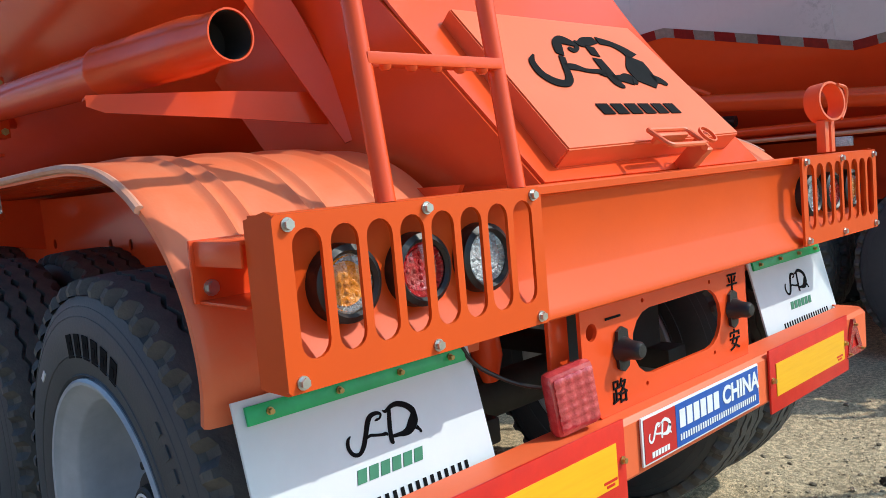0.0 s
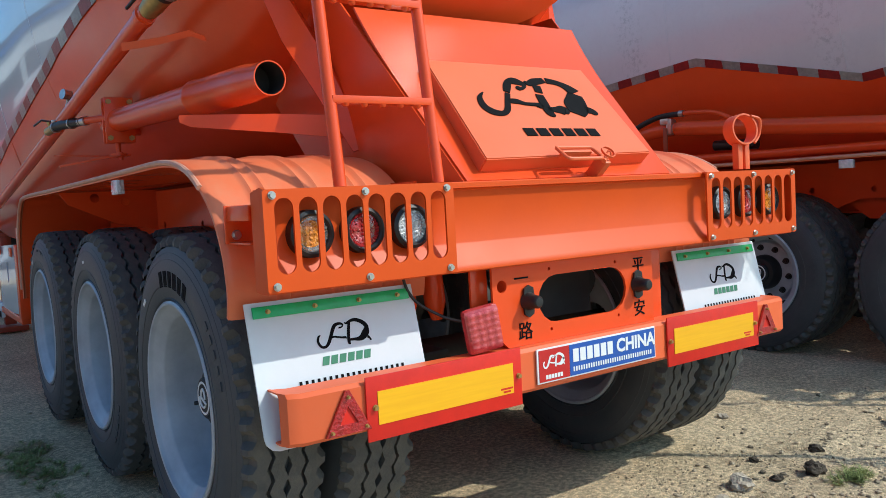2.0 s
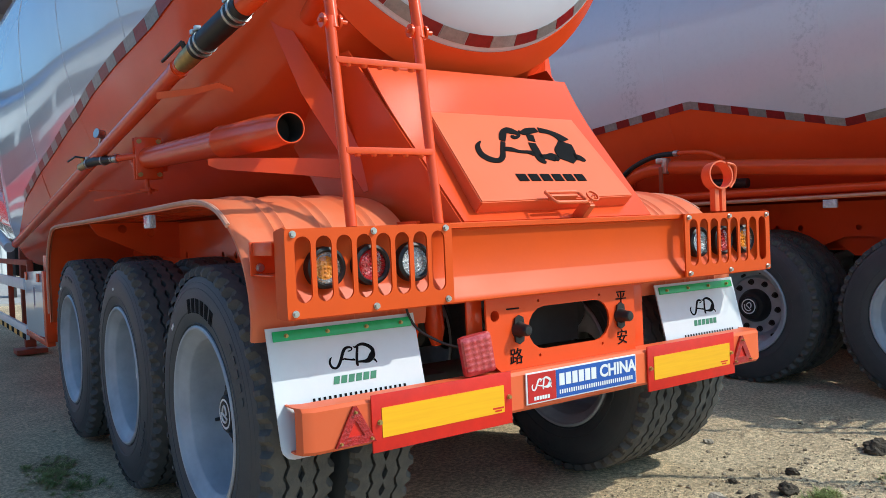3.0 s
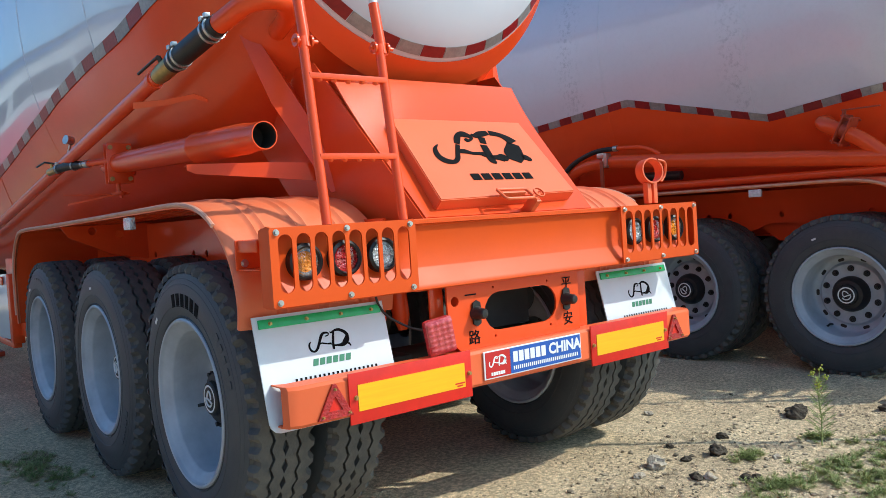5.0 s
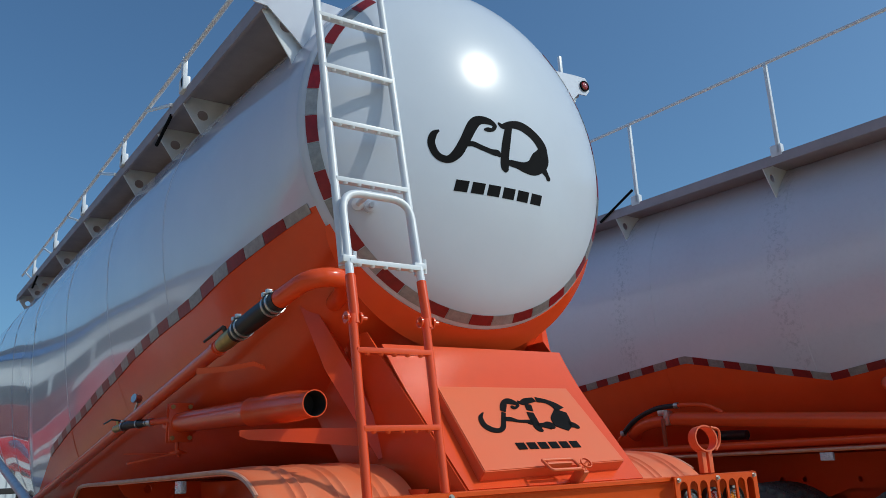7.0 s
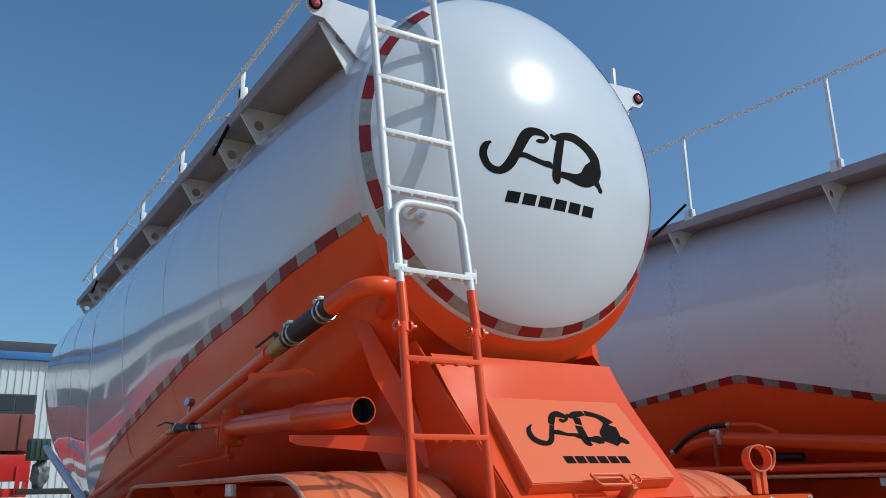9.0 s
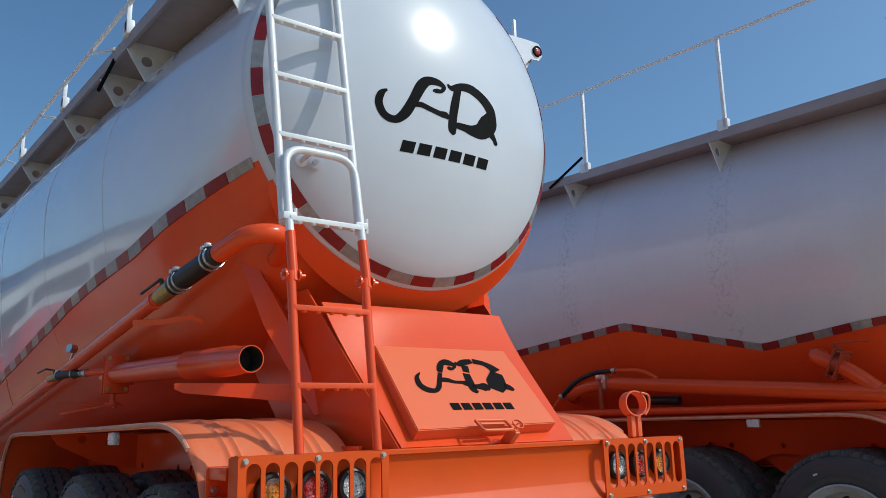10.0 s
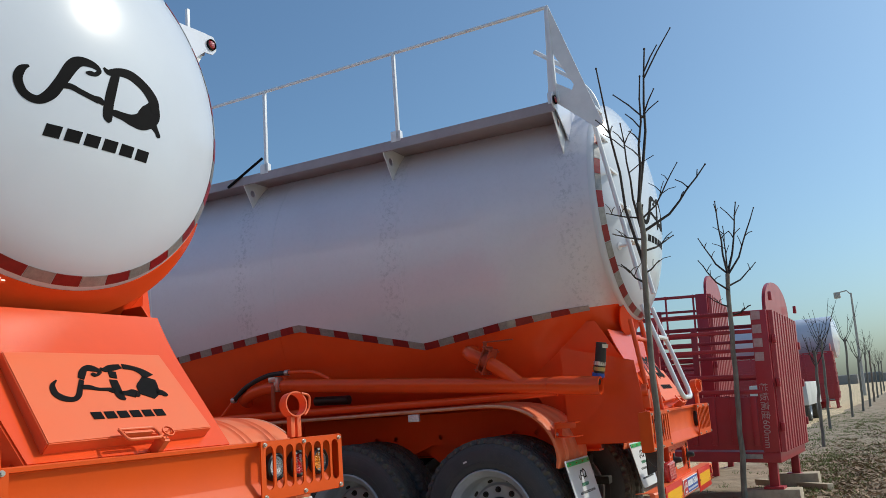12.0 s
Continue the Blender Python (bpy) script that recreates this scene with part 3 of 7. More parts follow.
    tube(bm, [grip @ p for p in rounded([Vector(p) for p in pts], 0.02)], 0.007, 8)
    box(bm, (0.135, 0.0, 0.09), (0.14, 0.012, 0.03), 0.003, grip)
    part("latch_handle", bm, SATIN, hatch, "bent orange latch handle")
    bm = bmesh.new()
    rod(bm, grip @ Vector((0.23, -0.05, 0.10)), grip @ Vector((0.30, 0.0, 0.10)), 0.009, 10)
    box(bm, (0.25, -0.035, 0.05), (0.03, 0.05, 0.10), 0.004, grip)
    lathe(bm, [(0.024, -0.004), (0.028, -0.004), (0.028, 0.004), (0.024, 0.004), (0.024, -0.004)], grip @ Matrix.Translation((0.265, -0.02, 0.115)), 16)
    part("latch_pin", bm, SATIN, hatch)
    # walkway with brackets on both sides
    for s in (-1, 1):
        deck = bpy.data.objects.new("walkway", None)
        scene.collection.objects.link(deck)
        deck.parent = tr
        ya, yb = 0.82 + ty, 10.8 + ty
        edge = 1.095 if ty > -0.3 else 1.15
        za, zb = 3.705, 3.705 + RISE["now"] * 9.98
        bm = bmesh.new()
        outline = [(s * 0.70, 0.0), (s * edge, 0.0), (s * edge, -0.085), (s * (edge - 0.02), -0.085), (s * (edge - 0.02), -0.03), (s * 0.70, -0.03)]
        p = [bm.verts.new((x, ya, za + z)) for x, z in outline]
        q = [bm.verts.new((x, yb, zb + z)) for x, z in outline]
        bm.faces.new(p)
        bm.faces.new(q)
        for i in range(6):
            bm.faces.new((p[i], p[(i + 1) % 6], q[(i + 1) % 6], q[i]))
        part("platform", bm, DECK, deck, "walkway plate in shaded mauve grey")
        for y in ((0.84, 2.22, 2.85, 3.90, 5.58, 7.26, 8.94, 9.6, 10.6) if ty > -0.3 else (0.84, 2.44, 4.04, 5.64, 7.24, 8.84, 10.44)):
            z = za + RISE["now"] * (y - 0.82)
            bm = bmesh.new()
            mm = frame_of((0, y + ty, z - 0.03), (s, 0, 0), (0, 0, 1))
            plate(bm, [(0.62, 0.0), (edge - 0.02, 0.0), (edge - 0.005, -0.055), (edge - 0.03, -0.10), (edge - 0.16, -0.30), (0.90, -0.42), (0.80, -0.2)], [circle(edge - 0.135, -0.115, 0.036)], 0.008, mm)
            part("bracket", bm, GALV, deck)
        # rear end plate with its lamp
        bm = bmesh.new()
        mm = frame_of((0, ya - 0.012, za), (s, 0, 0), (0, 0, 1))
        plate(bm, [(0.55, 0.03), (edge - 0.03, 0.055), (edge + 0.055, 0.055), (edge + 0.08, 0.02), (edge + 0.08, -0.035), (edge + 0.05, -0.07), (edge - 0.02, -0.075), (0.94, -0.20), (0.80, -0.34), (0.72, -0.2)], [], 0.008, mm)
        part("end_plate", bm, WHITE, deck)
        bm = bmesh.new()
        mm = Matrix.Translation((s * (edge + 0.035), ya - 0.02, za - 0.008)) @ Matrix.Rotation(math.pi / 2, 4, "X")
        lathe(bm, [(0.0, 0.018), (0.02, 0.015), (0.03, 0.006), (0.032, 0.0)], mm, 20)
        lamp = part("marker_lamp", bm, LENS_RED, deck, "small round red lamp")
        bm = bmesh.new()
        lathe(bm, [(0.031, 0.0), (0.037, 0.0), (0.037, 0.012), (0.031, 0.012), (0.031, 0.0)], mm, 20)
        part("lamp_ring", bm, BLACK, lamp)
        if s > 0:
            bm = bmesh.new()
            box(bm, (1.05, ya + 0.1, za + 0.12), (0.022, 0.022, 0.26), 0.003)
            part("post", bm, GALV, deck)


def railing(tr, ty, height, shift):
    rail = bpy.data.objects.new("guard_rail", None)
    scene.collection.objects.link(rail)
    rail.parent = tr
    z0 = lambda y: 3.705 + RISE["now"] * (y - 0.82)
    rx = -1.105 if height < 0.4 else -1.14
    for k in range(0 if height < 0.4 else -1, 6 if height > 0.4 else 5):
        y = 2.17 + 1.69 * k if height < 0.4 else 2.03 + shift + 1.48 * k
        bm = bmesh.new()
        box(bm, (rx, y + ty, z0(y) + height / 2), (0.03, 0.03 if height > 0.4 else 0.045, height), 0.004)
        if height < 0.4:
            # forked head over the rail and a raking brace to the deck
            for dy in (-0.02, 0.02):
                rod(bm, (rx, y + ty + dy * 0.5, z0(y) + height - 0.01), (rx, y + ty + dy * 1.6, z0(y) + height + 0.035), 0.008, 8)
        part("post", bm, GALV, rail)
        bm = bmesh.new()
        box(bm, (rx + 0.01, y + ty + 0.02, z0(y) + 0.03), (0.05, 0.10, 0.10), 0.01)
        part("post_foot", bm, GALV, rail)
        if height < 0.4:
            bm = bmesh.new()
            rod(bm, (rx, y + ty + 0.28, z0(y) + 0.0), (rx, y + ty + 0.98, z0(y + 0.98) + height), 0.013, 8)
            part("brace", bm, GALV, rail)
    bm = bmesh.new()
    tube(bm, [(rx, y + ty, z0(y) + height) for y in (0.80, 10.2)], 0.016, 12)
    part("top_rail", bm, GALV, rail)
    if height > 0.4:
        bm = bmesh.new()
        outline = [(0.82, 0.84), (0.79, 0.84), (0.44, -0.27), (0.50, -0.29), (0.86, 0.04)]
        plate(bm, [(y, z) for y, z in outline], [[(0.79, 0.42), (0.80, 0.16), (0.66, 0.06), (0.64, 0.10)]], 0.012, frame_of((-1.146, ty, 3.70), (0, 1, 0), (0, 0, 1)))
        part("gate_plate", bm, GALV, rail, "white triangular end plate with a cut-out")
    for y in ((2.75, 8.9) if height < 0.4 else (4.12,)):
        bm = bmesh.new()
        tube(bm, [(-1.17, y + ty + 0.1, z0(y) - 0.08), (-1.15, y + ty - 0.32, z0(y) + 0.14)] if height > 0.4 else [(rx + 0.0, y + ty + 0.05, z0(y) - 0.19), (rx + 0.01, y + ty - 0.27, z0(y) - 0.09)], 0.013, 8)
        part("gas_strut", bm, BLACK, rail, "black gas strut")


def rung(parent, x0, x1, y, z, mat, name="rung"):
    bm = bmesh.new()
    box(bm, ((x0 + x1) / 2, y, z), (x1 - x0, 0.040, 0.022), 0.003)
    for k in range(5):
        x = x0 + (x1 - x0) * (k + 0.75) / 5.5
        lathe(bm, [(0.0, -0.009), (0.007, -0.009), (0.011, -0.005), (0.0125, 0.001)], Matrix.Translation((x, y - 0.007, z - 0.011)), 10)
    return part(name, bm, mat, parent)


def ladder(tr, ty, by, folded):
    low = bpy.data.objects.new("ladder", None)
    scene.collection.objects.link(low)
    low.parent = tr
    xa, xb = -0.985, -0.645
    yl = lambda z: by + 0.035 + 0.085 * (z - 1.215) / 0.68
    hoop_mid = 2.07
    for x in (xa, xb):
        bm = bmesh.new()
        tube(bm, [(x, yl(1.205), 1.205), (x, yl(1.90), 1.90)], 0.0185, 14)
        part("rail", bm, ORANGE, low)
    for z in (1.455, 1.755):
        rung(low, xa, xb, yl(z), z, ORANGE)
    if not folded:
        # hinged hoop: orange below, white above
        z2 = 2.46
        yh = lambda z: 0.12 + (z - 1.88) * 0.22
        for x in (xa, xb):
            bm = bmesh.new()
            tube(bm, [(x + 0.01, yh(1.86), 1.86), (x + 0.015, yh(hoop_mid), hoop_mid)], 0.021, 14)
            part("hoop_leg", bm, ORANGE, low)
        bm = bmesh.new()
        hx = (xa + 0.015, xb + 0.015)
        tube(bm, rounded([(hx[0], yh(hoop_mid), hoop_mid), (hx[0] + 0.01, yh(z2), z2), (hx[1] + 0.01, yh(z2), z2), (hx[1], yh(hoop_mid), hoop_mid)], 0.10), 0.0175, 14)
        part("hoop", bm, GALV, low, "white upper hoop")
        rung(low, xa + 0.015, xb + 0.015, yh(2.13), 2.13, GALV)
        for x in (xa, xb):
            bm = bmesh.new()
            rod(bm, (x - 0.045, 0.115, 1.885), (x + 0.06, 0.115, 1.885), 0.008, 8)
            for dx in (-0.03, 0.03):
                lathe(bm, [(0, -0.004), (0.024, -0.004), (0.024, 0.004), (0, 0.004)], Matrix.Translation((x + dx, 0.115, 1.885)) @ Matrix.Rotation(math.pi / 2, 4, "Y"), 14)
            part("hinge_pin", bm, ORANGE, low)
            bm = bmesh.new()
            box(bm, (x + 0.015, yh(2.13) + 0.01, 2.14), (0.06, 0.05, 0.03), 0.006)
            rod(bm, (x + 0.045, yh(2.13), 2.11), (x + 0.045, yh(2.13), 2.175), 0.008, 8)
            part("clip", bm, GALV, low)
    else:
        bm = bmesh.new()
        tube(bm, rounded([(xa, -0.44, 2.0), (xa, -0.66, 1.29), (xb, -0.66, 1.29), (xb, -0.44, 2.0)], 0.09), 0.0175, 14)
        part("hoop", bm, GALV, low, "white hoop folded down")
        rung(low, xa, xb, -0.52, 1.75, GALV)
    top = bpy.data.objects.new("upper_ladder", None)
    scene.collection.objects.link(top)
    top.parent = tr
    yu = lambda z: ty + 0.235 + (z - 2.14) * 0.165 + (0.10 if folded else 0.0)
    ua, ub = -0.965, -0.60
    for x in (ua, ub):
        bm = bmesh.new()
        tube(bm, rounded([(x, yu(2.12), 2.12), (x, yu(3.95), 3.95), (x, ty + 1.0, 4.25)], 0.2), 0.0185, 14)
        part("rail", bm, GALV, top)
    z = 2.53
    while z < 3.9:
        rung(top, ua, ub, yu(z), z, GALV)
        z += 0.295
    for x in (ua + 0.12,):
        bm = bmesh.new()
        p, n = dish_point(ty)(-0.73, 2.52)
        rod(bm, p, p + Vector((-0.02, -0.16, 0)), 0.012, 10)
        lathe(bm, [(0, 0), (0.03, 0), (0.03, 0.008), (0, 0.008)], Matrix.Translation(p) @ n.to_track_quat("Z", "Y").to_matrix().to_4x4(), 16)
        part("stand_off", bm, GALV, top)


def tail_lamp(parent, x, mat):
    m = Matrix.Translation((x, 0.052, 1.080)) @ Matrix.Rotation(math.pi / 2, 4, "X")
    bm = bmesh.new()
    lathe(bm, [(0.050, 0.030), (0.056, 0.036), (0.066, 0.030), (0.068, 0.0), (0.050, 0.0), (0.050, 0.030)], m, 32)
    ring = part("rubber_ring", bm, HOSE, parent)
    bm = bmesh.new()
    lathe(bm, [(0.0, 0.008), (0.036, 0.010), (0.037, 0.004)], m, 28)
    for k in range(13):
        a, r = 2 * math.pi * k / (8 if k < 8 else 4), (0.027 if k < 8 else 0.013 if k < 12 else 0)
        lathe(bm, [(0.0, 0.013), (0.003, 0.012), (0.0055, 0.009)], m @ Matrix.Translation((r * math.cos(a), r * math.sin(a), 0)), 8)
    part("reflector", bm, mat, ring)
    bm = bmesh.new()
    n = 28
    for k in range(n):
        p = []
        for a, r, h in ((k, 0.036, 0.006), (k + 0.5, 0.036, 0.012), (k + 0.5, 0.050, 0.026), (k, 0.050, 0.016)):
            p.append(bm.verts.new(m @ Vector((r * math.cos(2 * math.pi * a / n), r * math.sin(2 * math.pi * a / n), h))))
        bm.faces.new(p)
        p = []
        for a, r, h in ((k + 0.5, 0.036, 0.012), (k + 1, 0.036, 0.006), (k + 1, 0.050, 0.016), (k + 0.5, 0.050, 0.026)):
            p.append(bm.verts.new(m @ Vector((r * math.cos(2 * math.pi * a / n), r * math.sin(2 * math.pi * a / n), h))))
        bm.faces.new(p)
    part("bezel", bm, LENS_CLEAR if mat is not LENS_RED else LENS_PINK, ring, smooth=0)
    bm = bmesh.new()
    lathe(bm, [(0, 0.036), (0.03, 0.034), (0.046, 0.030), (0.0505, 0.022)], m, 32)
    glass = part("lens", bm, LENS_GLASS, ring)
    glass.visible_shadow = False


def rear_beam(tr, by):
    beam = bpy.data.objects.new("rear_beam", None)
    scene.collection.objects.link(beam)
    beam.parent = tr
    beam.location.y = by
    bm = bmesh.new()
    outline = [(0.028, 1.203), (0.032, 1.207), (0.085, 1.207), (0.085, 0.925), (0.018, 0.925), (0.014, 0.929), (0.014, 0.940), (0.022, 0.950), (0.049, 1.012), (0.052, 1.018), (0.052, 1.178), (0.048, 1.184), (0.028, 1.188)]
    prism(bm, outline, -1.225, 1.225)
    part("channel", bm, SEMI, beam)
    for s in (-1, 1):
        bm = bmesh.new()
        prism(bm, [(0.0, 0.930), (0.0, 1.206), (0.020, 1.212), (0.085, 1.200), (0.085, 0.93)], s * 1.225, s * 1.233)
        part("end_cap", bm, SEMI, beam)
        x0, x1 = (-1.236, -0.618) if s < 0 else (0.618, 1.236)
        bm = bmesh.new()
        mm = frame_of((0, 0.004, 0), (1, 0, 0), (0, 0, 1))
        n = 8
        pitch = 0.0715
        first = (x0 + x1) / 2 - pitch * (n - 1) / 2
        holes = [stadium(first + pitch * k, 1.080, 0.055, 0.205) for k in range(n)]
        plate(bm, [(x0 + 0.006, 0.931), (x1 - 0.006, 0.931), (x1, 0.937), (x1, 1.200), (x1 - 0.006, 1.206), (x0 + 0.006, 1.206), (x0, 1.200), (x0, 0.937)], holes, 0.008, mm)
        box(bm, ((x0 + x1) / 2, 0.016, 1.2035), (x1 - x0 - 0.03, 0.026, 0.005))
        guard = part("lamp_guard", bm, SEMI, beam, "slotted orange lamp guard plate", smooth=30)
        for z in (1.190, 0.947):
            for x in (x0 + 0.026, (x0 + x1) / 2, x1 - 0.026):
                bolt(guard, (x, -0.004, z), BACK, 0.0085)
        for k, mat in enumerate((LENS_AMBER, LENS_RED, LENS_CLEAR)):
            tail_lamp(beam, s * (1.085 - 0.165 * k), mat)
    # ring holder on the far end
    holder = bpy.data.objects.new("beacon_holder", None)
    scene.collection.objects.link(holder)
    holder.parent = tr
    holder.location.y = by
    bm = bmesh.new()
    lathe(bm, [(0.058, -0.03), (0.065, -0.03), (0.065, 0.03), (0.058, 0.03), (0.058, -0.03)], Matrix.Translation((0.905, 0.035, 1.375)) @ Vector((-0.25, -0.96, 0.1)).to_track_quat("Z", "Y").to_matrix().to_4x4(), 32)
    part("ring", bm, SATIN, holder)
    bm = bmesh.new()
    for dx in (-0.024, 0.024):
        box(bm, (0.905 + dx, 0.035, 1.265), (0.030, 0.03, 0.105), 0.003)
    part("stem", bm, SATIN, holder)
    bm = bmesh.new()
    tube(bm, rounded([(0.93, 0.0, 1.43), (0.985, -0.01, 1.42), (0.985, 0.0, 1.35), (0.95, 0.0, 1.32)], 0.03), 0.006, 8)
    part("pin", bm, SATIN, holder)


def bumper(tr, by):
    bar = bpy.data.objects.new("bumper", None)
    scene.collection.objects.link(bar)
    bar.parent = tr
    bar.location.y = by
    bm = bmesh.new()
    xs = [-1.195, -1.185, -1.15, 1.15, 1.185, 1.195]
    ys = [0.075, 0.042, 0.022, 0.022, 0.042, 0.075]
    rows = []
    for x, y in zip(xs, ys):
        rows.append([(x, y + 0.10, 0.495), (x, y + 0.012, 0.495), (x, y, 0.507), (x, y, 0.632), (x, y + 0.012, 0.644), (x, y + 0.10, 0.644)])
    sheet(bm, rows, 0.006)
    part("bar", bm, SATIN, bar)
    for s in (-1, 1):
        bm = bmesh.new()
        box(bm, (s * 0.662, 0.015, 0.562), (0.586, 0.007, 0.190), 0.002)
        panel = part("reflector_board", bm, REFLEX_RED, bar, "red-edged yellow reflective board")
        bm = bmesh.new()
        box(bm, (s * 0.662, 0.0105, 0.562), (0.512, 0.0025, 0.098), 0.0)
        part("yellow_field", bm, REFLEX_YELLOW, panel, smooth=0)
        bm = bmesh.new()
        for k, (w, z) in enumerate(((0.05, 0.532), (0.03, 0.522))):
            box(bm, (s * 0.655 + 0.22, 0.0088, z), (w, 0.001, 0.006))
        part("print", bm, REFLEX_RED, panel, smooth=0)
        for x in (-0.272, 0.272):
            bolt(panel, (s * 0.655 + x, 0.011, 0.565), BACK, 0.007, BRASS)
        # triangle
        cx = s * 1.015
        bm = bmesh.new()
        m = frame_of((cx, 0.0205, 0.508), (1, 0, 0), (0, 0, 1))
        tri = [(-0.073, 0.0), (0.073, 0.0), (0.006, 0.124), (-0.006, 0.124)]
        inner = [(-0.030, 0.027), (0.030, 0.027), (0.0, 0.080)]
        plate(bm, tri, [inner], 0.011, m)
        t = part("triangle_reflector", bm, LENS_RED, bar, "red triangular reflector")
        bm = bmesh.new()
        plate(bm, inner, [], 0.005, m)
        part("recess", bm, REFLEX_RED, t)
        for p in ((-0.055, 0.012), (0.055, 0.012), (0, 0.105)):
            bolt(t, m @ Vector((p[0], p[1], 0.011)), BACK, 0.004, BRASS)
    # name board
    bm = bmesh.new()
    box(bm, (0.0, 0.016, 0.577), (0.595, 0.006, 0.119), 0.002)
    sign = part("sign_board", bm, SIGN_WHITE, bar, "blue and red printed name board")
    bm = bmesh.new()
    box(bm, (0.072, 0.0125, 0.577), (0.440, 0.002, 0.108))
    part("blue_field", bm, SIGN_BLUE, sign, smooth=0)
    bm = bmesh.new()
    box(bm, (-0.220, 0.0125, 0.577), (0.140, 0.002, 0.108))
    part("red_field", bm, SIGN_RED, sign, smooth=0)
    m = frame_of((0, 0.0112, 0), (1, 0, 0), (0, 0, 1))
    emblem("emblem", 0.10, flat(m @ Matrix.Translation((-0.222, 0.585, 0))), SIGN_WHITE, sign, 0.001)
    wordmark("wordmark", 0.08, 0.014, flat(m @ Matrix.Translation((-0.222, 0.538, 0))), SIGN_WHITE, sign, slant=0, thick=0.001)
    wordmark("wordmark", 0.205, 0.046, flat(m @ Matrix.Translation((-0.030, 0.592, 0))), SIGN_WHITE, sign, slant=0, thick=0.001)
    words("lettering", "CHINA", 0.066, SIGN_WHITE, sign, m @ Matrix.Translation((0.188, 0.591, 0)), 0.001, 0.0022)
    wordmark("small_print", 0.41, 0.016, flat(m @ Matrix.Translation((0.072, 0.545, 0))), SIGN_WHITE, sign, count=34, slant=0, gap=0.45, thick=0.001)
    # square red lamp
    bm = bmesh.new()
    tilt = Matrix.Translation((-0.478, 0.07, 0.727)) @ Matrix.Rotation(radians(-9), 4, "Y") @ Matrix.Rotation(radians(-14), 4, "Z")
    box(bm, (0, 0, 0), (0.128, 0.042, 0.152), 0.019, tilt)
    rows = []
    for i in range(13):
        row = []
        for j in range(19):
            dome = 0.0045 * math.sin(math.pi * (i % 3) / 3) * math.sin(math.pi * (j % 3) / 3) * 1.33
            row.append(tilt @ Vector(((i - 6) * 0.0088, -0.0205 - dome, (j - 9) * 0.0069)))
        rows.append(row)
    sheet(bm, rows, -0.004)
    lamp = part("stop_lamp", bm, LENS_PINK, tr, "square red stop lamp")
    lamp.location.y = by
    bm = bmesh.new()
    tube(bm, rounded([(-0.478, 0.10, 0.74), (-0.55, 0.16, 0.76), (-0.68, 0.2, 0.84), (-0.70, 0.2, 1.0)], 0.08), 0.005, 8)
    part("cable", bm, HOSE, lamp)
    # carrier arms
    for s in (-1, 1):
        bm = bmesh.new()
        box(bm, (s * 0.44, 0.13, 0.75), (0.07, 0.012, 0.36), 0.003)
        part("carrier_arm", bm, ORANGE, bar)


def tow_plate(tr, by):
    bm = bmesh.new()
    m = frame_of((0, 0.072, 0), (1, 0, 0), (0, 0, 1))
    holes = [stadium(-0.005, 0.79, 0.44, 0.165)] + [circle(x, z, 0.006, 8) for x, z in ((-0.17, 0.895), (0.16, 0.89), (-0.17, 0.685), (0.17, 0.69))] + [circle(-0.385, 0.855, 0.021)]
    plate(bm, [(-0.425, 0.70), (-0.365, 0.645), (0.365, 0.645), (0.365, 0.924), (-0.425, 0.924)], holes, 0.01, m)
    bmesh.ops.translate(bm, vec=(0, 0.01, 0), verts=bm.verts)
    for s in (-1, 1):
        plate(bm, [(0.082, 0.64), (0.13, 0.64), (0.13, 0.924), (0.082, 0.924)], [], 0.01, frame_of((s * 0.36, 0, 0), (0, 1, 0), (0, 0, 1)))
    tp = part("tow_plate", bm, ORANGE, tr, "orange plate with a long slot", smooth=30)
    tp.location.y = by
    # dark sheet added to give the shade behind the slot
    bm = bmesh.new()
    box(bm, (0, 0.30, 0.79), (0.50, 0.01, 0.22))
    part("slot_shade_panel", bm, DARK_GEAR_SHADE, tp)
    for x in (-0.275, 0.275):
        bm = bmesh.new()
        mm = Matrix.Translation((x, 0.070, 0.795)) @ Matrix.Rotation(math.pi / 2, 4, "X")
        lathe(bm, [(0.0, 0.062), (0.016, 0.060), (0.022, 0.052), (0.023, 0.030), (0.030, 0.012), (0.034, 0.0)], mm, 20)
        plate(bm, [(0, -0.055), (0.02, -0.045), (0.026, 0), (0.02, 0.045), (0, 0.055), (-0.02, 0.045), (-0.026, 0), (-0.02, -0.045)], [], 0.008, mm)
        part("socket", bm, HOSE, tp, "black rubber socket cap")
    m = frame_of((0, 0.0705, 0), (1, 0, 0), (0, 0, 1))
    for ch, x, z in (("\u4e00", -0.30, 0.870), ("\u8def", -0.29, 0.69), ("\u5e73", 0.285, 0.864), ("\u5b89", 0.285, 0.70)):
        words("lettering", ch, 0.066, BLACK, tp, m @ Matrix.Translation((x, z, 0)))


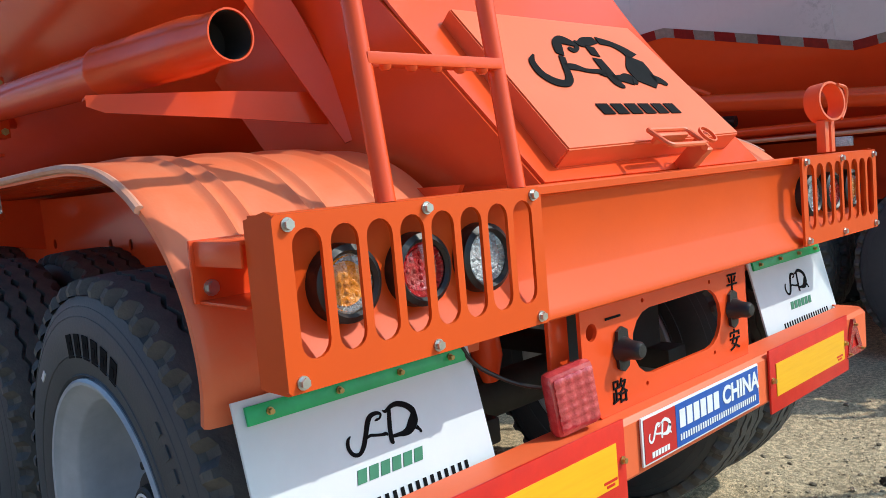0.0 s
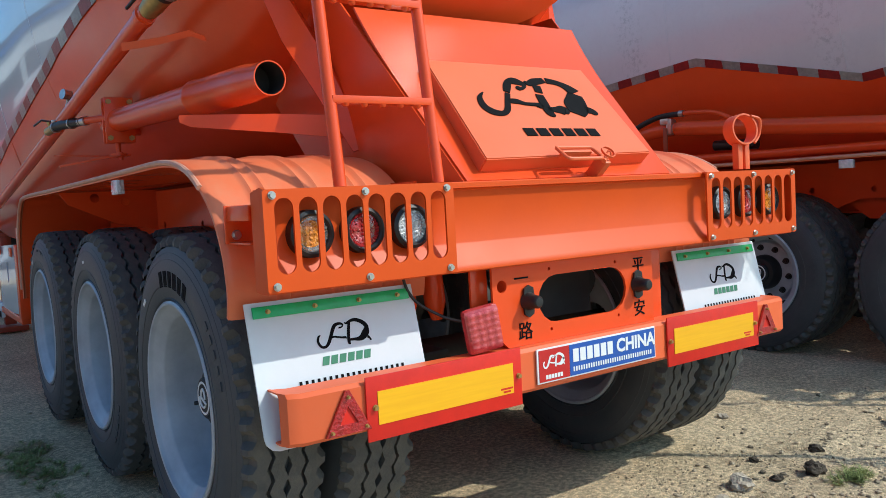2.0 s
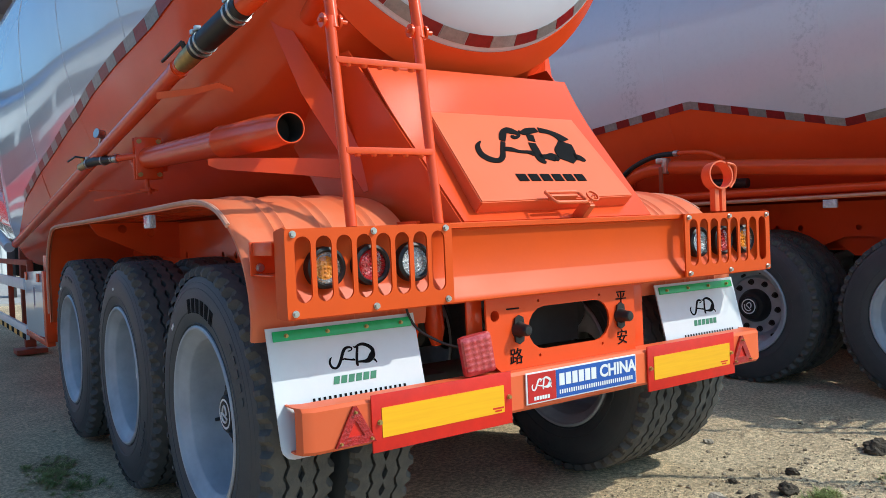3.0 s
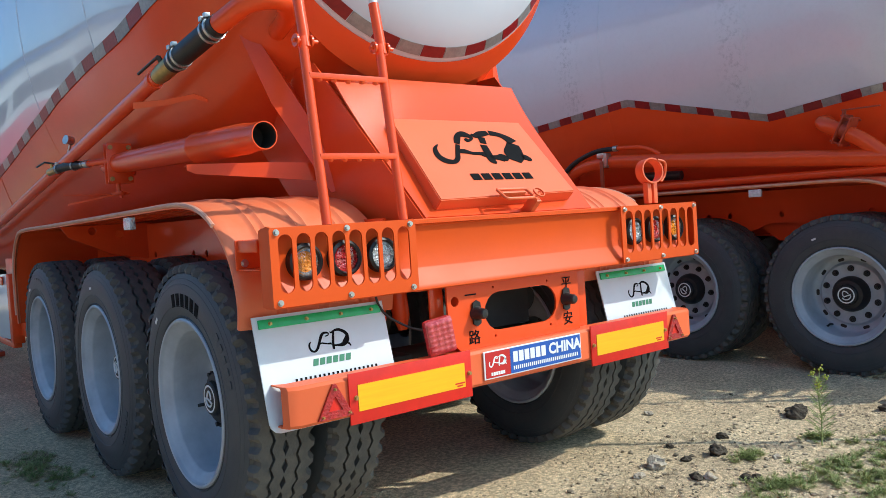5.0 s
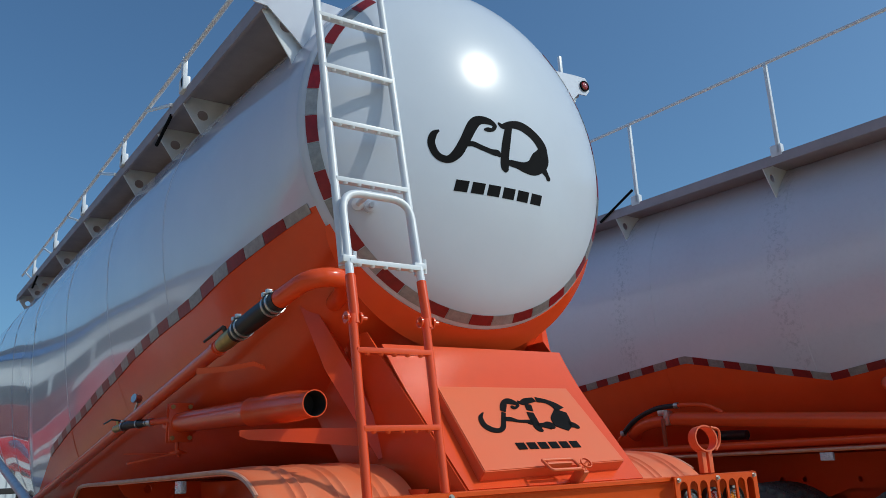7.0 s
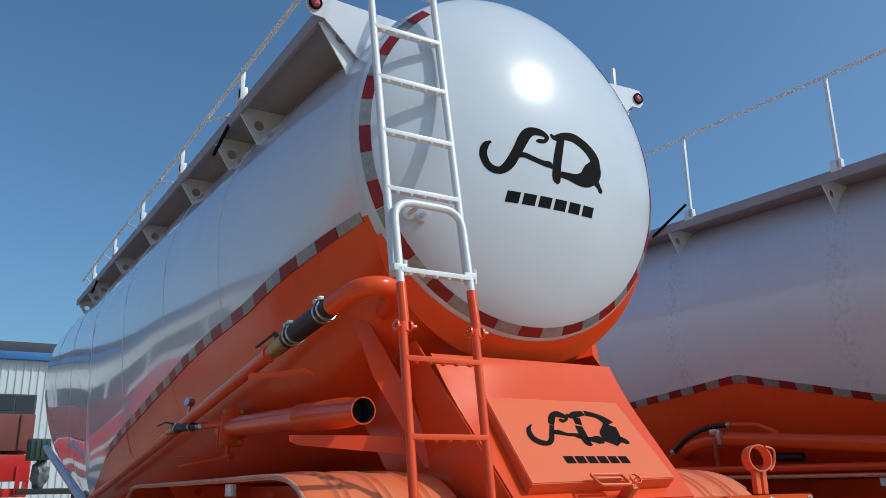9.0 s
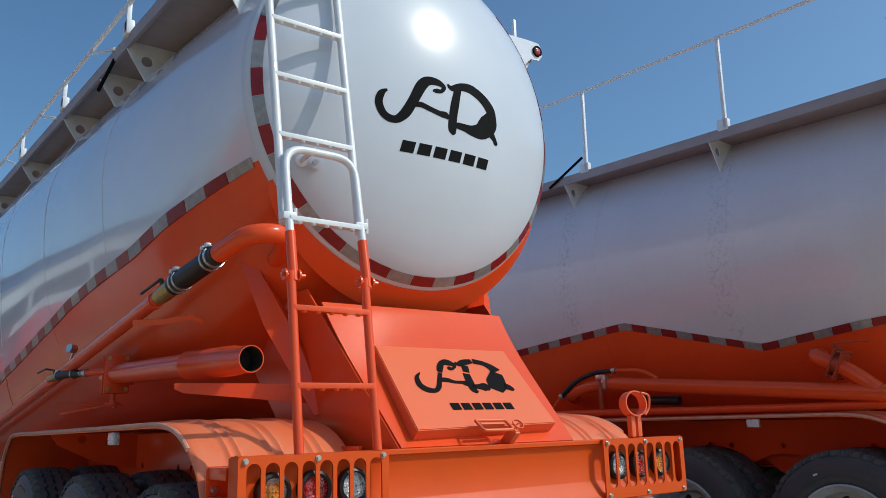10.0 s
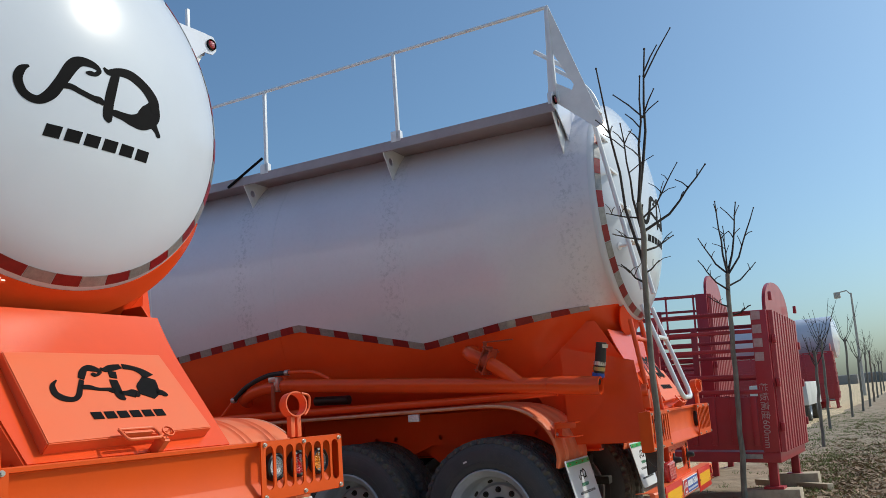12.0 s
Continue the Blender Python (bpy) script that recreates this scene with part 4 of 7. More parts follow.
def fender(tr, s):
    f = bpy.data.objects.new("mudguard", None)
    scene.collection.objects.link(f)
    f.parent = tr
    prof = [(0.250, 0.84), (0.238, 0.91), (0.246, 0.99), (0.275, 1.075), (0.33, 1.16), (0.415, 1.235), (0.52, 1.29), (0.64, 1.322), (0.78, 1.335), (0.88, 1.337), (0.98, 1.337), (1.08, 1.336), (1.2, 1.335), (2.0, 1.33), (3.0, 1.325), (3.85, 1.32), (4.05, 1.27), (4.18, 1.17), (4.26, 1.03), (4.28, 0.88), (4.28, 0.62)]
    fine = spline([(y, z, 0) for y, z in prof], 6)
    total = [0]
    for (a, b, _), (c, d, _) in zip(fine, fine[1:]):
        total.append(total[-1] + math.hypot(c - a, d - b))
    creases = (1.115, 1.070, 0.935, 0.890, 0.755, 0.710)
    across = [(1.254, -0.022), (1.256, -0.006), (1.248, 0.001), (1.235, 0.002)]
    for k in range(86):
        x = 1.22 - 0.64 * k / 85
        across.append((x, 0.004 + sum(0.0095 * math.exp(-((x - c) / 0.0085) ** 2) for c in creases)))
    bm = bmesh.new()
    rows, under = [], []
    for i, (y, z, _) in enumerate(fine):
        q, p = fine[min(i + 1, len(fine) - 1)], fine[max(i - 1, 0)]
        d = Vector((0, q[0] - p[0], q[1] - p[1])).normalized()
        n = Vector((0, -d.z, d.y))
        rows.append([Vector((s * x, y, z)) + n * out for x, out in across])
        under.append([Vector((s * x, y, z)) + n * (0.004 - 0.012) for x, out in across])
    sheet(bm, rows, 0.004 * s)
    inner = bmesh.new()
    sheet(inner, [r[3::4] for r in under], 0.001 * s)
    part("inner_face", inner, ORANGE, f, smooth=50)
    part("guard_sheet", bm, DUSTY, f, "curved orange mudguard sheet with pressed creases", smooth=50)
    bm = bmesh.new()
    tube(bm, [(s * 1.258, y, z - 0.006) for y, z, _ in fine[30:-1:2]], 0.010, 8)
    part("edge_bead", bm, WORN_SHEEN_EDGE, f, "worn edge of the mudguard, pale with painted sky sheen")
    # bracket from beam to guard
    bm = bmesh.new()
    box(bm, (s * 1.17, 0.17, 1.165), (0.14, 0.16, 0.006), 0.002)
    box(bm, (s * 1.17, 0.255, 1.115), (0.155, 0.008, 0.11), 0.002)
    box(bm, (s * 1.238, 0.17, 1.145), (0.006, 0.16, 0.04), 0.002)
    box(bm, (s * 1.17, 0.17, 1.062), (0.14, 0.16, 0.006), 0.002)
    br = part("bracket", bm, ORANGE, f)
    bolt(br, (s * 1.215, 0.251, 1.085), BACK)
    # side marker
    bm = bmesh.new()
    box(bm, (s * 1.245, 1.45, 1.275), (0.03, 0.10, 0.06), 0.006)
    part("side_marker", bm, LENS_CLEAR, f, "clear side marker lamp")
    # flap
    flap = bpy.data.objects.new("mud_flap", None)
    scene.collection.objects.link(flap)
    flap.parent = tr
    bm = bmesh.new()
    m = frame_of((s * 0.94, 0.215, 0.885), (1, 0, 0), (0, 0.24, 1))
    w, h = 0.285, 0.425
    corner = [(-w, 0), (w, 0), (w, -h + 0.04)] + [(w - 0.04 + 0.04 * math.cos(a), -h + 0.04 + 0.04 * math.sin(a)) for a in (-0.5, -1.0, -math.pi / 2)] + [(-w + 0.04 + 0.04 * math.cos(a), -h + 0.04 + 0.04 * math.sin(a)) for a in (-math.pi / 2, -2.1, -2.7)] + [(-w, -h + 0.04)]
    plate(bm, corner, [], 0.006, m)
    part("flap_sheet", bm, FLAP, flap, "white plastic mud flap")
    bm = bmesh.new()
    box(bm, (0.0, -0.030, 0.010), (0.53, 0.034, 0.008), 0.002, m)
    strip = part("clamp_strip", bm, GREEN, flap, "green clamp strip")
    for x in (-0.22, -0.07, 0.08, 0.22):
        bolt(strip, m @ Vector((x, -0.030, 0.014)), BACK, 0.0055, BRASS)
    face = m @ Matrix.Translation((0, 0, 0.0065))
    emblem("emblem", 0.185, flat(face @ Matrix.Translation((0.015, -0.132, 0)) @ Matrix.Diagonal((1, 0.92, 1, 1))), BLACK, flap, 0.001, 0.8)
    wordmark("wordmark", 0.17, 0.026, flat(face @ Matrix.Translation((0.015, -0.198, 0))), GREEN_INK, flap, thick=0.001)
    wordmark("small_print", 0.37, 0.019, flat(face @ Matrix.Translation((0.03, -0.255, 0))), BLACK, flap, count=19, slant=0, gap=0.55, thick=0.001)
    wordmark("small_print", 0.44, 0.016, flat(face @ Matrix.Translation((0.0, -0.340, 0))), BLACK, flap, count=28, slant=0, gap=0.55, thick=0.001)


WHEEL_MESHES = {}


def wheel_meshes():
    """Tyre, rim and hub meshes round local z; the outer face towards +z."""
    if WHEEL_MESHES:
        return WHEEL_MESHES
    R, W = WHEEL_R, 0.148
    bm = bmesh.new()
    prof = [(0.312, W - 0.030), (0.320, W - 0.012), (0.338, W - 0.002), (0.375, W + 0.004), (0.420, W + 0.003), (0.452, W - 0.004), (0.478, W - 0.013), (0.492, W - 0.020), (0.496, W - 0.034),
            (R - 0.020, W - 0.05), (R - 0.020, 0), (R - 0.020, -W + 0.05), (0.496, -W + 0.034), (0.492, -W + 0.020), (0.478, -W + 0.013), (0.452, -W + 0.004), (0.42, -W - 0.003), (0.375, -W - 0.004), (0.338, -W + 0.002), (0.312, -W + 0.03)]
    lathe(bm, prof, None, 96)
    for r, h in ((0.372, W + 0.0035), (0.452, W - 0.005), (0.472, W - 0.012), (0.330, W - 0.004)):
        lathe(bm, [(r - 0.003, h - 0.002), (r, h + 0.0022), (r + 0.003, h - 0.002)], None, 96)
    # tread: four ribs parted by zigzag grooves, scalloped shoulders
    count = 48
    step = 2 * math.pi / count
    zig = lambda k, a: a * (1, 0.2, -1, -0.2)[k % 4]
    smooth_faces = len(bm.faces)
    for side in (-1, 1):
        for z0, z1, outer in ((0.006, 0.049, False), (0.061, 0.126, True)):
            inner_ring = []
            for k in range(4 * count):
                ang = step * k / 4
                dz = zig(k, 0.0075)
                c, sn = math.cos(ang), math.sin(ang)
                if outer:
                    notch = k % 4 in (1, 2)
                    line = [(R - 0.022, z0 + dz), (R, z0 + dz), (R - 0.003, 0.098 if notch else 0.112), (R - (0.017 if notch else 0.006), 0.106 if notch else 0.126), (0.499 if notch else 0.508, 0.112 if notch else 0.137), (0.494, 0.126 if notch else 0.136)]
                else:
                    line = [(R - 0.022, z0 + dz), (R, z0 + dz), (R + 0.001, z1 + dz), (R - 0.022, z1 + dz)]
                inner_ring.append([bm.verts.new((r * c, r * sn, side * z)) for r, z in line])
            for p, q in zip(inner_ring, inner_ring[1:] + inner_ring[:1]):
                for a in range(len(p) - 1):
                    bm.faces.new((p[a], q[a], q[a + 1], p[a + 1]))
    bm.faces.ensure_lookup_table()
    for f in bm.faces[smooth_faces:]:
        f.material_index = 1
    # raised marks on the side wall
    for a0 in (0.35, 0.35 + math.pi):
        for k in range(5):
            a = a0 + 0.105 * k
            m = Matrix.Rotation(a, 4, "Z") @ Matrix.Translation((0.418, 0, W + 0.002))
            box(bm, (0, 0, 0), (0.034, 0.026, 0.003), 0.0, m)
    me = {}
    tmp = put_mesh("tyre", bm, RUBBER, smooth=35)
    tmp.data.materials.append(TREAD)
    me["tyre"] = tmp.data
    bpy.data.objects.remove(tmp)
    for deep in (True, False):
        bm = bmesh.new()
        d = -0.085 if deep else 0.075
        lathe(bm, [(0.322, W - 0.022), (0.322, W - 0.003), (0.316, W + 0.003), (0.309, W + 0.001), (0.305, W - 0.010), (0.301, W - 0.016), (0.282, W - 0.030), (0.279, W - 0.036), (0.272, W - 0.040), (0.268, W - 0.050), (0.266, 0.02), (0.264, d + 0.03), (0.257, d + 0.008), (0.248, d),
                   (0.216, d - 0.002), (0.206, d + 0.010), (0.203, d + 0.026), (0.196, d + 0.032), (0.130, d + 0.032), (0.10, d + 0.03)], None, 64)
        lathe(bm, [(0.272, 0.04), (0.276, -W + 0.04), (0.29, -W + 0.01), (0.318, -W + 0.02)], None, 56)
        tmp = put_mesh("rim", bm, RIM, smooth=40)
        me["rim", deep] = tmp.data
        bpy.data.objects.remove(tmp)
        # dark plate on the solid disc, painting the shade of a hole
        bm = bmesh.new()
        plate(bm, stadium(0, 0, 0.020, 0.042, 6), [], 0.005, Matrix.Translation((0.232, 0, d - 0.003)))
        tmp = put_mesh("hand_hole_shade", bm, DARK_GEAR_SHADE, smooth=40)
        me["holes", deep] = tmp.data
        bpy.data.objects.remove(tmp)
        bm = bmesh.new()
        p = Vector((0.168, 0, d + 0.032))
        rod(bm, p, p + Vector((0, 0, 0.006)), 0.021, 16)
        rod(bm, p, p + Vector((0, 0, 0.022)), 0.017, 6)
        rod(bm, p, p + Vector((0, 0, 0.038)), 0.010, 10)
        tmp = put_mesh("wheel_nut", bm, HUB, smooth=30)
        me["nuts", deep] = tmp.data
        bpy.data.objects.remove(tmp)
        bm = bmesh.new()
        lathe(bm, [(0.118, d + 0.03), (0.117, d + 0.06), (0.108, d + 0.085), (0.094, d + 0.112), (0.070, d + 0.118), (0.066, d + 0.135), (0.060, d + 0.140), (0.0, d + 0.140)], None, 36)
        tmp = put_mesh("hub", bm, HUB, smooth=35)
        me["hub", deep] = tmp.data
        bpy.data.objects.remove(tmp)
        bm = bmesh.new()
        lathe(bm, [(0.046, d + 0.141), (0.050, d + 0.143), (0.054, d + 0.141)], None, 32)
        tube(bm, [(0.0 + 0.03 * math.cos(t) * (1 if t < math.pi else -0.6), 0.03 * math.sin(t) + 0.0, d + 0.142) for t in (2 * math.pi * i / 14 for i in range(15))], 0.004, 6)
        tmp = put_mesh("cap_badge", bm, SIGN_WHITE, smooth=40)
        me["badge", deep] = tmp.data
        bpy.data.objects.remove(tmp)
    WHEEL_MESHES.update(me)
    return WHEEL_MESHES


def wheel(tr, m, deep, face, mark=None, print_at=None):
    me = wheel_meshes()
    w = new("wheel")
    w.parent, w.matrix_basis = tr, m @ Matrix.Diagonal((TYRE_SCALE, TYRE_SCALE, 1, 1))
    tyre = new("tyre", me["tyre"])
    tyre.parent = w
    rim = new("rim", me["rim", deep])
    rim.parent = w
    if face:
        for k in range(10):
            for name, key, a in (("hand_hole_shade", "holes", k), ("wheel_nut", "nuts", k + 0.5)):
                o = new(name, me[key, deep])
                o.parent, o.matrix_basis = rim, Matrix.Rotation(2 * math.pi * a / 10, 4, "Z")
        for name, key in (("hub", ("hub", deep)), ("cap_badge", ("badge", deep))):
            o = new(name, me[key])
            o.parent = w
        bm = bmesh.new()
        tube(bm, [(0.24, 0.09, -0.08), (0.235, 0.085, -0.03), (0.25, 0.09, 0.0)], 0.007, 8)
        part("valve_stem", bm, HOSE, rim)
    if mark:
        bm = bmesh.new()
        box(bm, (0.405, 0, 0.1525), (0.012, 0.030, 0.003), 0.0, m.inverted() @ mark)
        part("tyre_mark", bm, SIGN_WHITE, tyre, "small white mark", smooth=0)
    if print_at is not None:
        bm = bmesh.new()
        for k in range(6):
            box(bm, (0.392, 0, 0.1525), (0.050, 0.030, 0.002), 0.0, m.inverted() @ print_at @ Matrix.Rotation(0.118 * (k - 2.5), 4, "Z"))
            box(bm, (0.392, 0, 0.1530), (0.018, 0.012, 0.003), 0.0, m.inverted() @ print_at @ Matrix.Rotation(0.118 * (k - 2.5), 4, "Z"))
        part("tyre_print", bm, BLACK, tyre, "worn black marking", smooth=0)


def undercarriage(tr, spin):
    k = 0
    for y in WHEEL_Y:
        for s in (-1, 1):
            turn = Matrix.Rotation(s * math.pi / 2, 4, "Y")
            for x, face in ((1.10, True), (0.765, False)):
                k += 1
                m = Matrix.Translation((s * x, y, AXLE_Z)) @ (turn if face else Matrix.Rotation(-s * math.pi / 2, 4, "Y")) @ Matrix.Rotation(spin + 1.3 * k, 4, "Z")
                mark = None
                if face and s < 0:
                    up = {0: 0.75, 1: 0.1, 2: 0.5}[WHEEL_Y.index(y)] if spin < 0.5 else {0: 0.4, 1: 0.15, 2: 0.6}[WHEEL_Y.index(y)]
                    mark = Matrix.Translation((s * x, y, AXLE_Z)) @ turn @ Matrix.Rotation(up, 4, "Z")
                stamp = None
                if mark and spin < 0.5 and y < 1:
                    stamp = Matrix.Translation((s * x, y, AXLE_Z)) @ turn @ Matrix.Rotation(-0.12, 4, "Z")
                wheel(tr, m, True, face, mark, stamp)
        bm = bmesh.new()
        rod(bm, (-0.95, y, AXLE_Z), (0.95, y, AXLE_Z), 0.075, 16)
        for s in (-1, 1):
            box(bm, (s * 0.46, y, AXLE_Z + 0.09), (0.11, 0.95, 0.07), 0.01)
            rod(bm, (s * 0.46, y - 0.3, 0.75), (s * 0.46, y - 0.12, 0.80), 0.075, 14)
        part("axle", bm, DARK_GEAR_SHADE, tr)
    for s in (-1, 1):
        bm = bmesh.new()
        box(bm, (s * 0.45, 5.6, 1.06), (0.014, 10.9, 0.30))
        box(bm, (s * 0.45, 5.6, 1.205), (0.14, 10.9, 0.014))
        box(bm, (s * 0.45, 5.6, 0.915), (0.14, 10.9, 0.014))
        part("chassis_rail", bm, ORANGE, tr)
        bm = bmesh.new()
        outline = [(-1.20, 1.306), (-1.157, 1.237), (-0.907, 1.118), (-0.67, 1.068), (-0.46, 1.05), (-0.46, 1.306)]
        plate(bm, [(-s * x, z) for x, z in outline], [circle(s * 1.01, 1.270, 0.026), circle(s * 0.84, 1.241, 0.026)], 0.012, frame_of((0, 3.0, 0), (1, 0, 0), (0, 0, 1)))
        part("cross_plate", bm, ORANGE, tr)
        for y in (0.66, 1.5, 2.8, 4.1):
            bm = bmesh.new()
            plate(bm, [(-0.42, 0.40), (0.42, 0.40), (0.30, 0.22), (0.08, 0.05), (-0.08, 0.05), (-0.30, 0.22)], [circle(-0.14, 0.29, 0.028), circle(0.12, 0.29, 0.028)], 0.014, frame_of((s * 0.60, y, 0.82), (0, 1, 0), (0, 0, 1)))
            part("spring_hanger", bm, ORANGE, tr)
            bm = bmesh.new()
            rod(bm, (s * 0.56, y + 0.5, 0.86), (s * 0.56, y + 0.5, 1.05), 0.06, 14)
            part("brake_chamber", bm, DARK_GEAR_SHADE, tr)
    for s in (-1, 1):
        bm = bmesh.new()
        edge = [(0.66, 1.29), (0.46, 1.20), (0.42, 1.02), (0.60, 0.93), (1.2, 0.93), (1.42, 1.02), (1.62, 1.02), (1.85, 0.93), (2.5, 0.93), (2.75, 1.02), (2.95, 1.02), (3.2, 0.93), (3.9, 0.93), (4.2, 1.02), (4.2, 1.30)]
        plate(bm, edge, [circle(y, 1.09, 0.022) for y in (0.62, 0.82, 1.52, 1.98, 2.18, 2.85, 3.4)], 0.008, frame_of((s * 0.66, 0, 0), (0, 1, 0), (0, 0, 1)))
        part("inner_panel", bm, ORANGE, tr, "orange inner panel with round holes")
    for y in (0.5, 1.5, 2.8, 4.1, 5.6, 7.2, 9.0):
        bm = bmesh.new()
        box(bm, (0, y, 1.06), (0.88, 0.10, 0.22), 0.01)
        part("cross_member", bm, ORANGE, tr)
    # hanging guide arms by the stop lamp
    for x in (-0.62, -0.50):
        bm = bmesh.new()
        tube(bm, [(x, 0.32, 0.92), (x, 0.30, 0.80), (x + 0.005, 0.30, 0.74)], [0.04, 0.038, 0.02], 14)
        part("air_chamber", bm, ORANGE, tr)


def front_gear(tr):
    bm = bmesh.new()
    box(bm, (-1.16, 4.75, 0.80), (0.02, 0.62, 0.62), 0.006)
    box(bm, (-0.98, 4.46, 0.80), (0.38, 0.02, 0.62), 0.006)
    part("side_panel", bm, ORANGE, tr, "orange side panel ahead of the wheels")
    for s in (-1, 1):
        bm = bmesh.new()
        box(bm, (s * 0.85, 8.6, 0.75), (0.14, 0.14, 1.0), 0.01)
        box(bm, (s * 0.85, 8.6, 0.22), (0.12, 0.12, 0.5), 0.01)
        box(bm, (s * 0.85, 8.6, GROUND_Z + 0.03), (0.34, 0.34, 0.06), 0.01)
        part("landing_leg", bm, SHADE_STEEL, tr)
    guard = bpy.data.objects.new("side_guard", None)
    scene.collection.objects.link(guard)
    guard.parent = tr
    for z, h in ((0.41, 0.13), (0.85, 0.10)):
        bm = bmesh.new()
        box(bm, (-1.22, 8.2, z), (0.03, 4.8, h), 0.006)
        part("guard_rail", bm, GALV, guard)
    for k in range(24):
        bm = bmesh.new()
        box(bm, (-1.237, 5.9 + 0.2 * k, 0.375), (0.004, 0.198, 0.05))
        part("reflective_strip", bm, REFLEX_YELLOW if k % 2 else BLACK, guard)
    # end panel beside the wheels
    bm = bmesh.new()
    outline = [(4.74, 0.46), (5.80, 0.42), (5.80, 0.96), (4.74, 0.99)]
    slot = [(5.22, 0.70), (5.26, 0.66), (5.30, 0.70), (5.30, 0.84), (5.22, 0.84)]
    plate(bm, outline, [slot], 0.012, frame_of((-1.222, 0, 0), (0, 1, 0), (0, 0, 1)))
    part("end_panel", bm, WHITE, guard, "white end panel with a slot")
    bm = bmesh.new()
    box(bm, (-1.19, 4.68, 0.71), (0.09, 0.10, 0.56), 0.008)
    box(bm, (-1.20, 5.22, 0.42), (0.06, 1.15, 0.05), 0.006)
    for y in (4.95, 5.62):
        box(bm, (-1.232, y, 0.93), (0.012, 0.10, 0.07), 0.005)
    part("panel_frame", bm, ORANGE, guard)
    for y in (5.75, 7.2, 8.7, 10.2):
        bm = bmesh.new()
        box(bm, (-1.18, y, 0.72), (0.05, 0.05, 0.62), 0.005)
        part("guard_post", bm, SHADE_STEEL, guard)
    bm = bmesh.new()
    box(bm, (-1.18, 8.2, 1.04), (0.05, 4.9, 0.05), 0.005)
    part("top_bar", bm, SHADE_STEEL, guard)
    bm = bmesh.new()
    tube(bm, [(-1.27, 10.9, 1.93), (-1.262, 8.7, 1.56), (-1.25, 6.5, 1.185)], 0.048, 14)
    part("air_pipe", bm, RIM, tr, "pale sloping air pipe")
    bm = bmesh.new()
    box(bm, (-0.7, 9.4, 1.05), (0.45, 0.8, 0.45), 0.03)
    part("engine_box", bm, DARK_GEAR_SHADE, tr)


def pipes_left(tr):
    """Discharge stub, butterfly valve and aeration line of the near trailer."""
    a, b = Vector((-0.925, 0.60, 1.60)), Vector((-0.995, 2.35, 1.65))
    d = (b - a).normalized()
    stub = bpy.data.objects.new("discharge_pipe", None)
    scene.collection.objects.link(stub)
    stub.parent = tr
    bm = bmesh.new()
    m = Matrix.Translation(a) @ d.to_track_quat("Z", "Y").to_matrix().to_4x4()
    L = (b - a).length
    lathe(bm, [(0.0555, 0.30), (0.0555, 0.0), (0.060, 0.0), (0.061, 0.09), (0.068, 0.15), (0.070, 0.22), (0.070, 0.64), (0.074, 0.645), (0.074, 0.660), (0.062, 0.667), (0.060, L)], m, 28)
    part("stub", bm, ORANGE, stub)
    # dark lining and disc paint the shade inside the pipe
    bm = bmesh.new()
    lathe(bm, [(0.0, 0.12), (0.056, 0.12)], m, 24)
    lathe(bm, [(0.055, 0.12), (0.055, 0.006)], m, 24)
    part("bore_shade", bm, DARK_GEAR_SHADE, stub)
    bm = bmesh.new()
    for k in (0.0, 0.055):
        box(bm, b + Vector((0, k, 0)), (0.145, 0.012, 0.232), 0.004)
    box(bm, b + Vector((0, 0.0275, 0)), (0.115, 0.044, 0.18), 0.02)
    valve = part("butterfly_valve", bm, ORANGE, stub, "square orange flanges of a butterfly valve")
    for i in (-0.052, 0.052):
        for j in (-0.092, 0.092):
            bm = bmesh.new()
            rod(bm, b + Vector((i, -0.022, j)), b + Vector((i, 0.08, j)), 0.008, 6)
            rod(bm, b + Vector((i, -0.016, j)), b + Vector((i, -0.006, j)), 0.014, 6)
            part("bolt", bm, BRASS, valve)
    bm = bmesh.new()
    c = b + Vector((-0.01, 0.03, -0.112))
    rod(bm, c, c + Vector((0, 0, -0.075)), 0.013, 12)
    lathe(bm, [(0, -0.006), (0.042, -0.006), (0.042, 0.006), (0, 0.006)], Matrix.Translation(c + Vector((0, 0, -0.064))), 18)
    rod(bm, c + Vector((0.01, -0.01, -0.09)), c + Vector((0.01, -0.01, -0.05)), 0.011, 6)
    h = c + Vector((0, 0, -0.082))
    sheet(bm, [[h + Vector((0.055, -0.022, 0.010)), h + Vector((0.055, 0.022, 0.010))], [h + Vector((-0.06, -0.026, 0.0)), h + Vector((-0.06, 0.02, 0.0))], [h + Vector((-0.285, -0.008, -0.042)), h + Vector((-0.285, 0.012, -0.042))]], 0.010)
    rod(bm, h + Vector((-0.04, 0.03, 0.014)), h + Vector((-0.30, 0.03, 0.020)), 0.003, 6)
    part("lever", bm, ORANGE, valve, "long flat orange valve lever")
    bm = bmesh.new()
    tube(bm, rounded([b + Vector((0, 0.06, 0)), b + Vector((-0.004, 0.25, 0.005)), b + Vector((0.40, 0.45, 0.02))], 0.12), 0.058, 16)
    part("stub_tail", bm, ORANGE, stub)
    # branch to the aeration line: thin pipe, fitting, short hose and ball valve
    p0, p1, p2, p3, p4 = Vector((-0.985, 2.20, 1.665)), Vector((-1.115, 2.6, 1.670)), Vector((-1.145, 2.70, 1.672)), Vector((-1.205, 2.93, 1.668)), Vector((-1.205, 3.12, 1.665))
    bm = bmesh.new()
    tube(bm, [p0, p0 + (p1 - p0) * 0.2, p1], [0.006, 0.019, 0.019], 12)
    part("bypass_line", bm, ORANGE, stub)
    bm = bmesh.new()
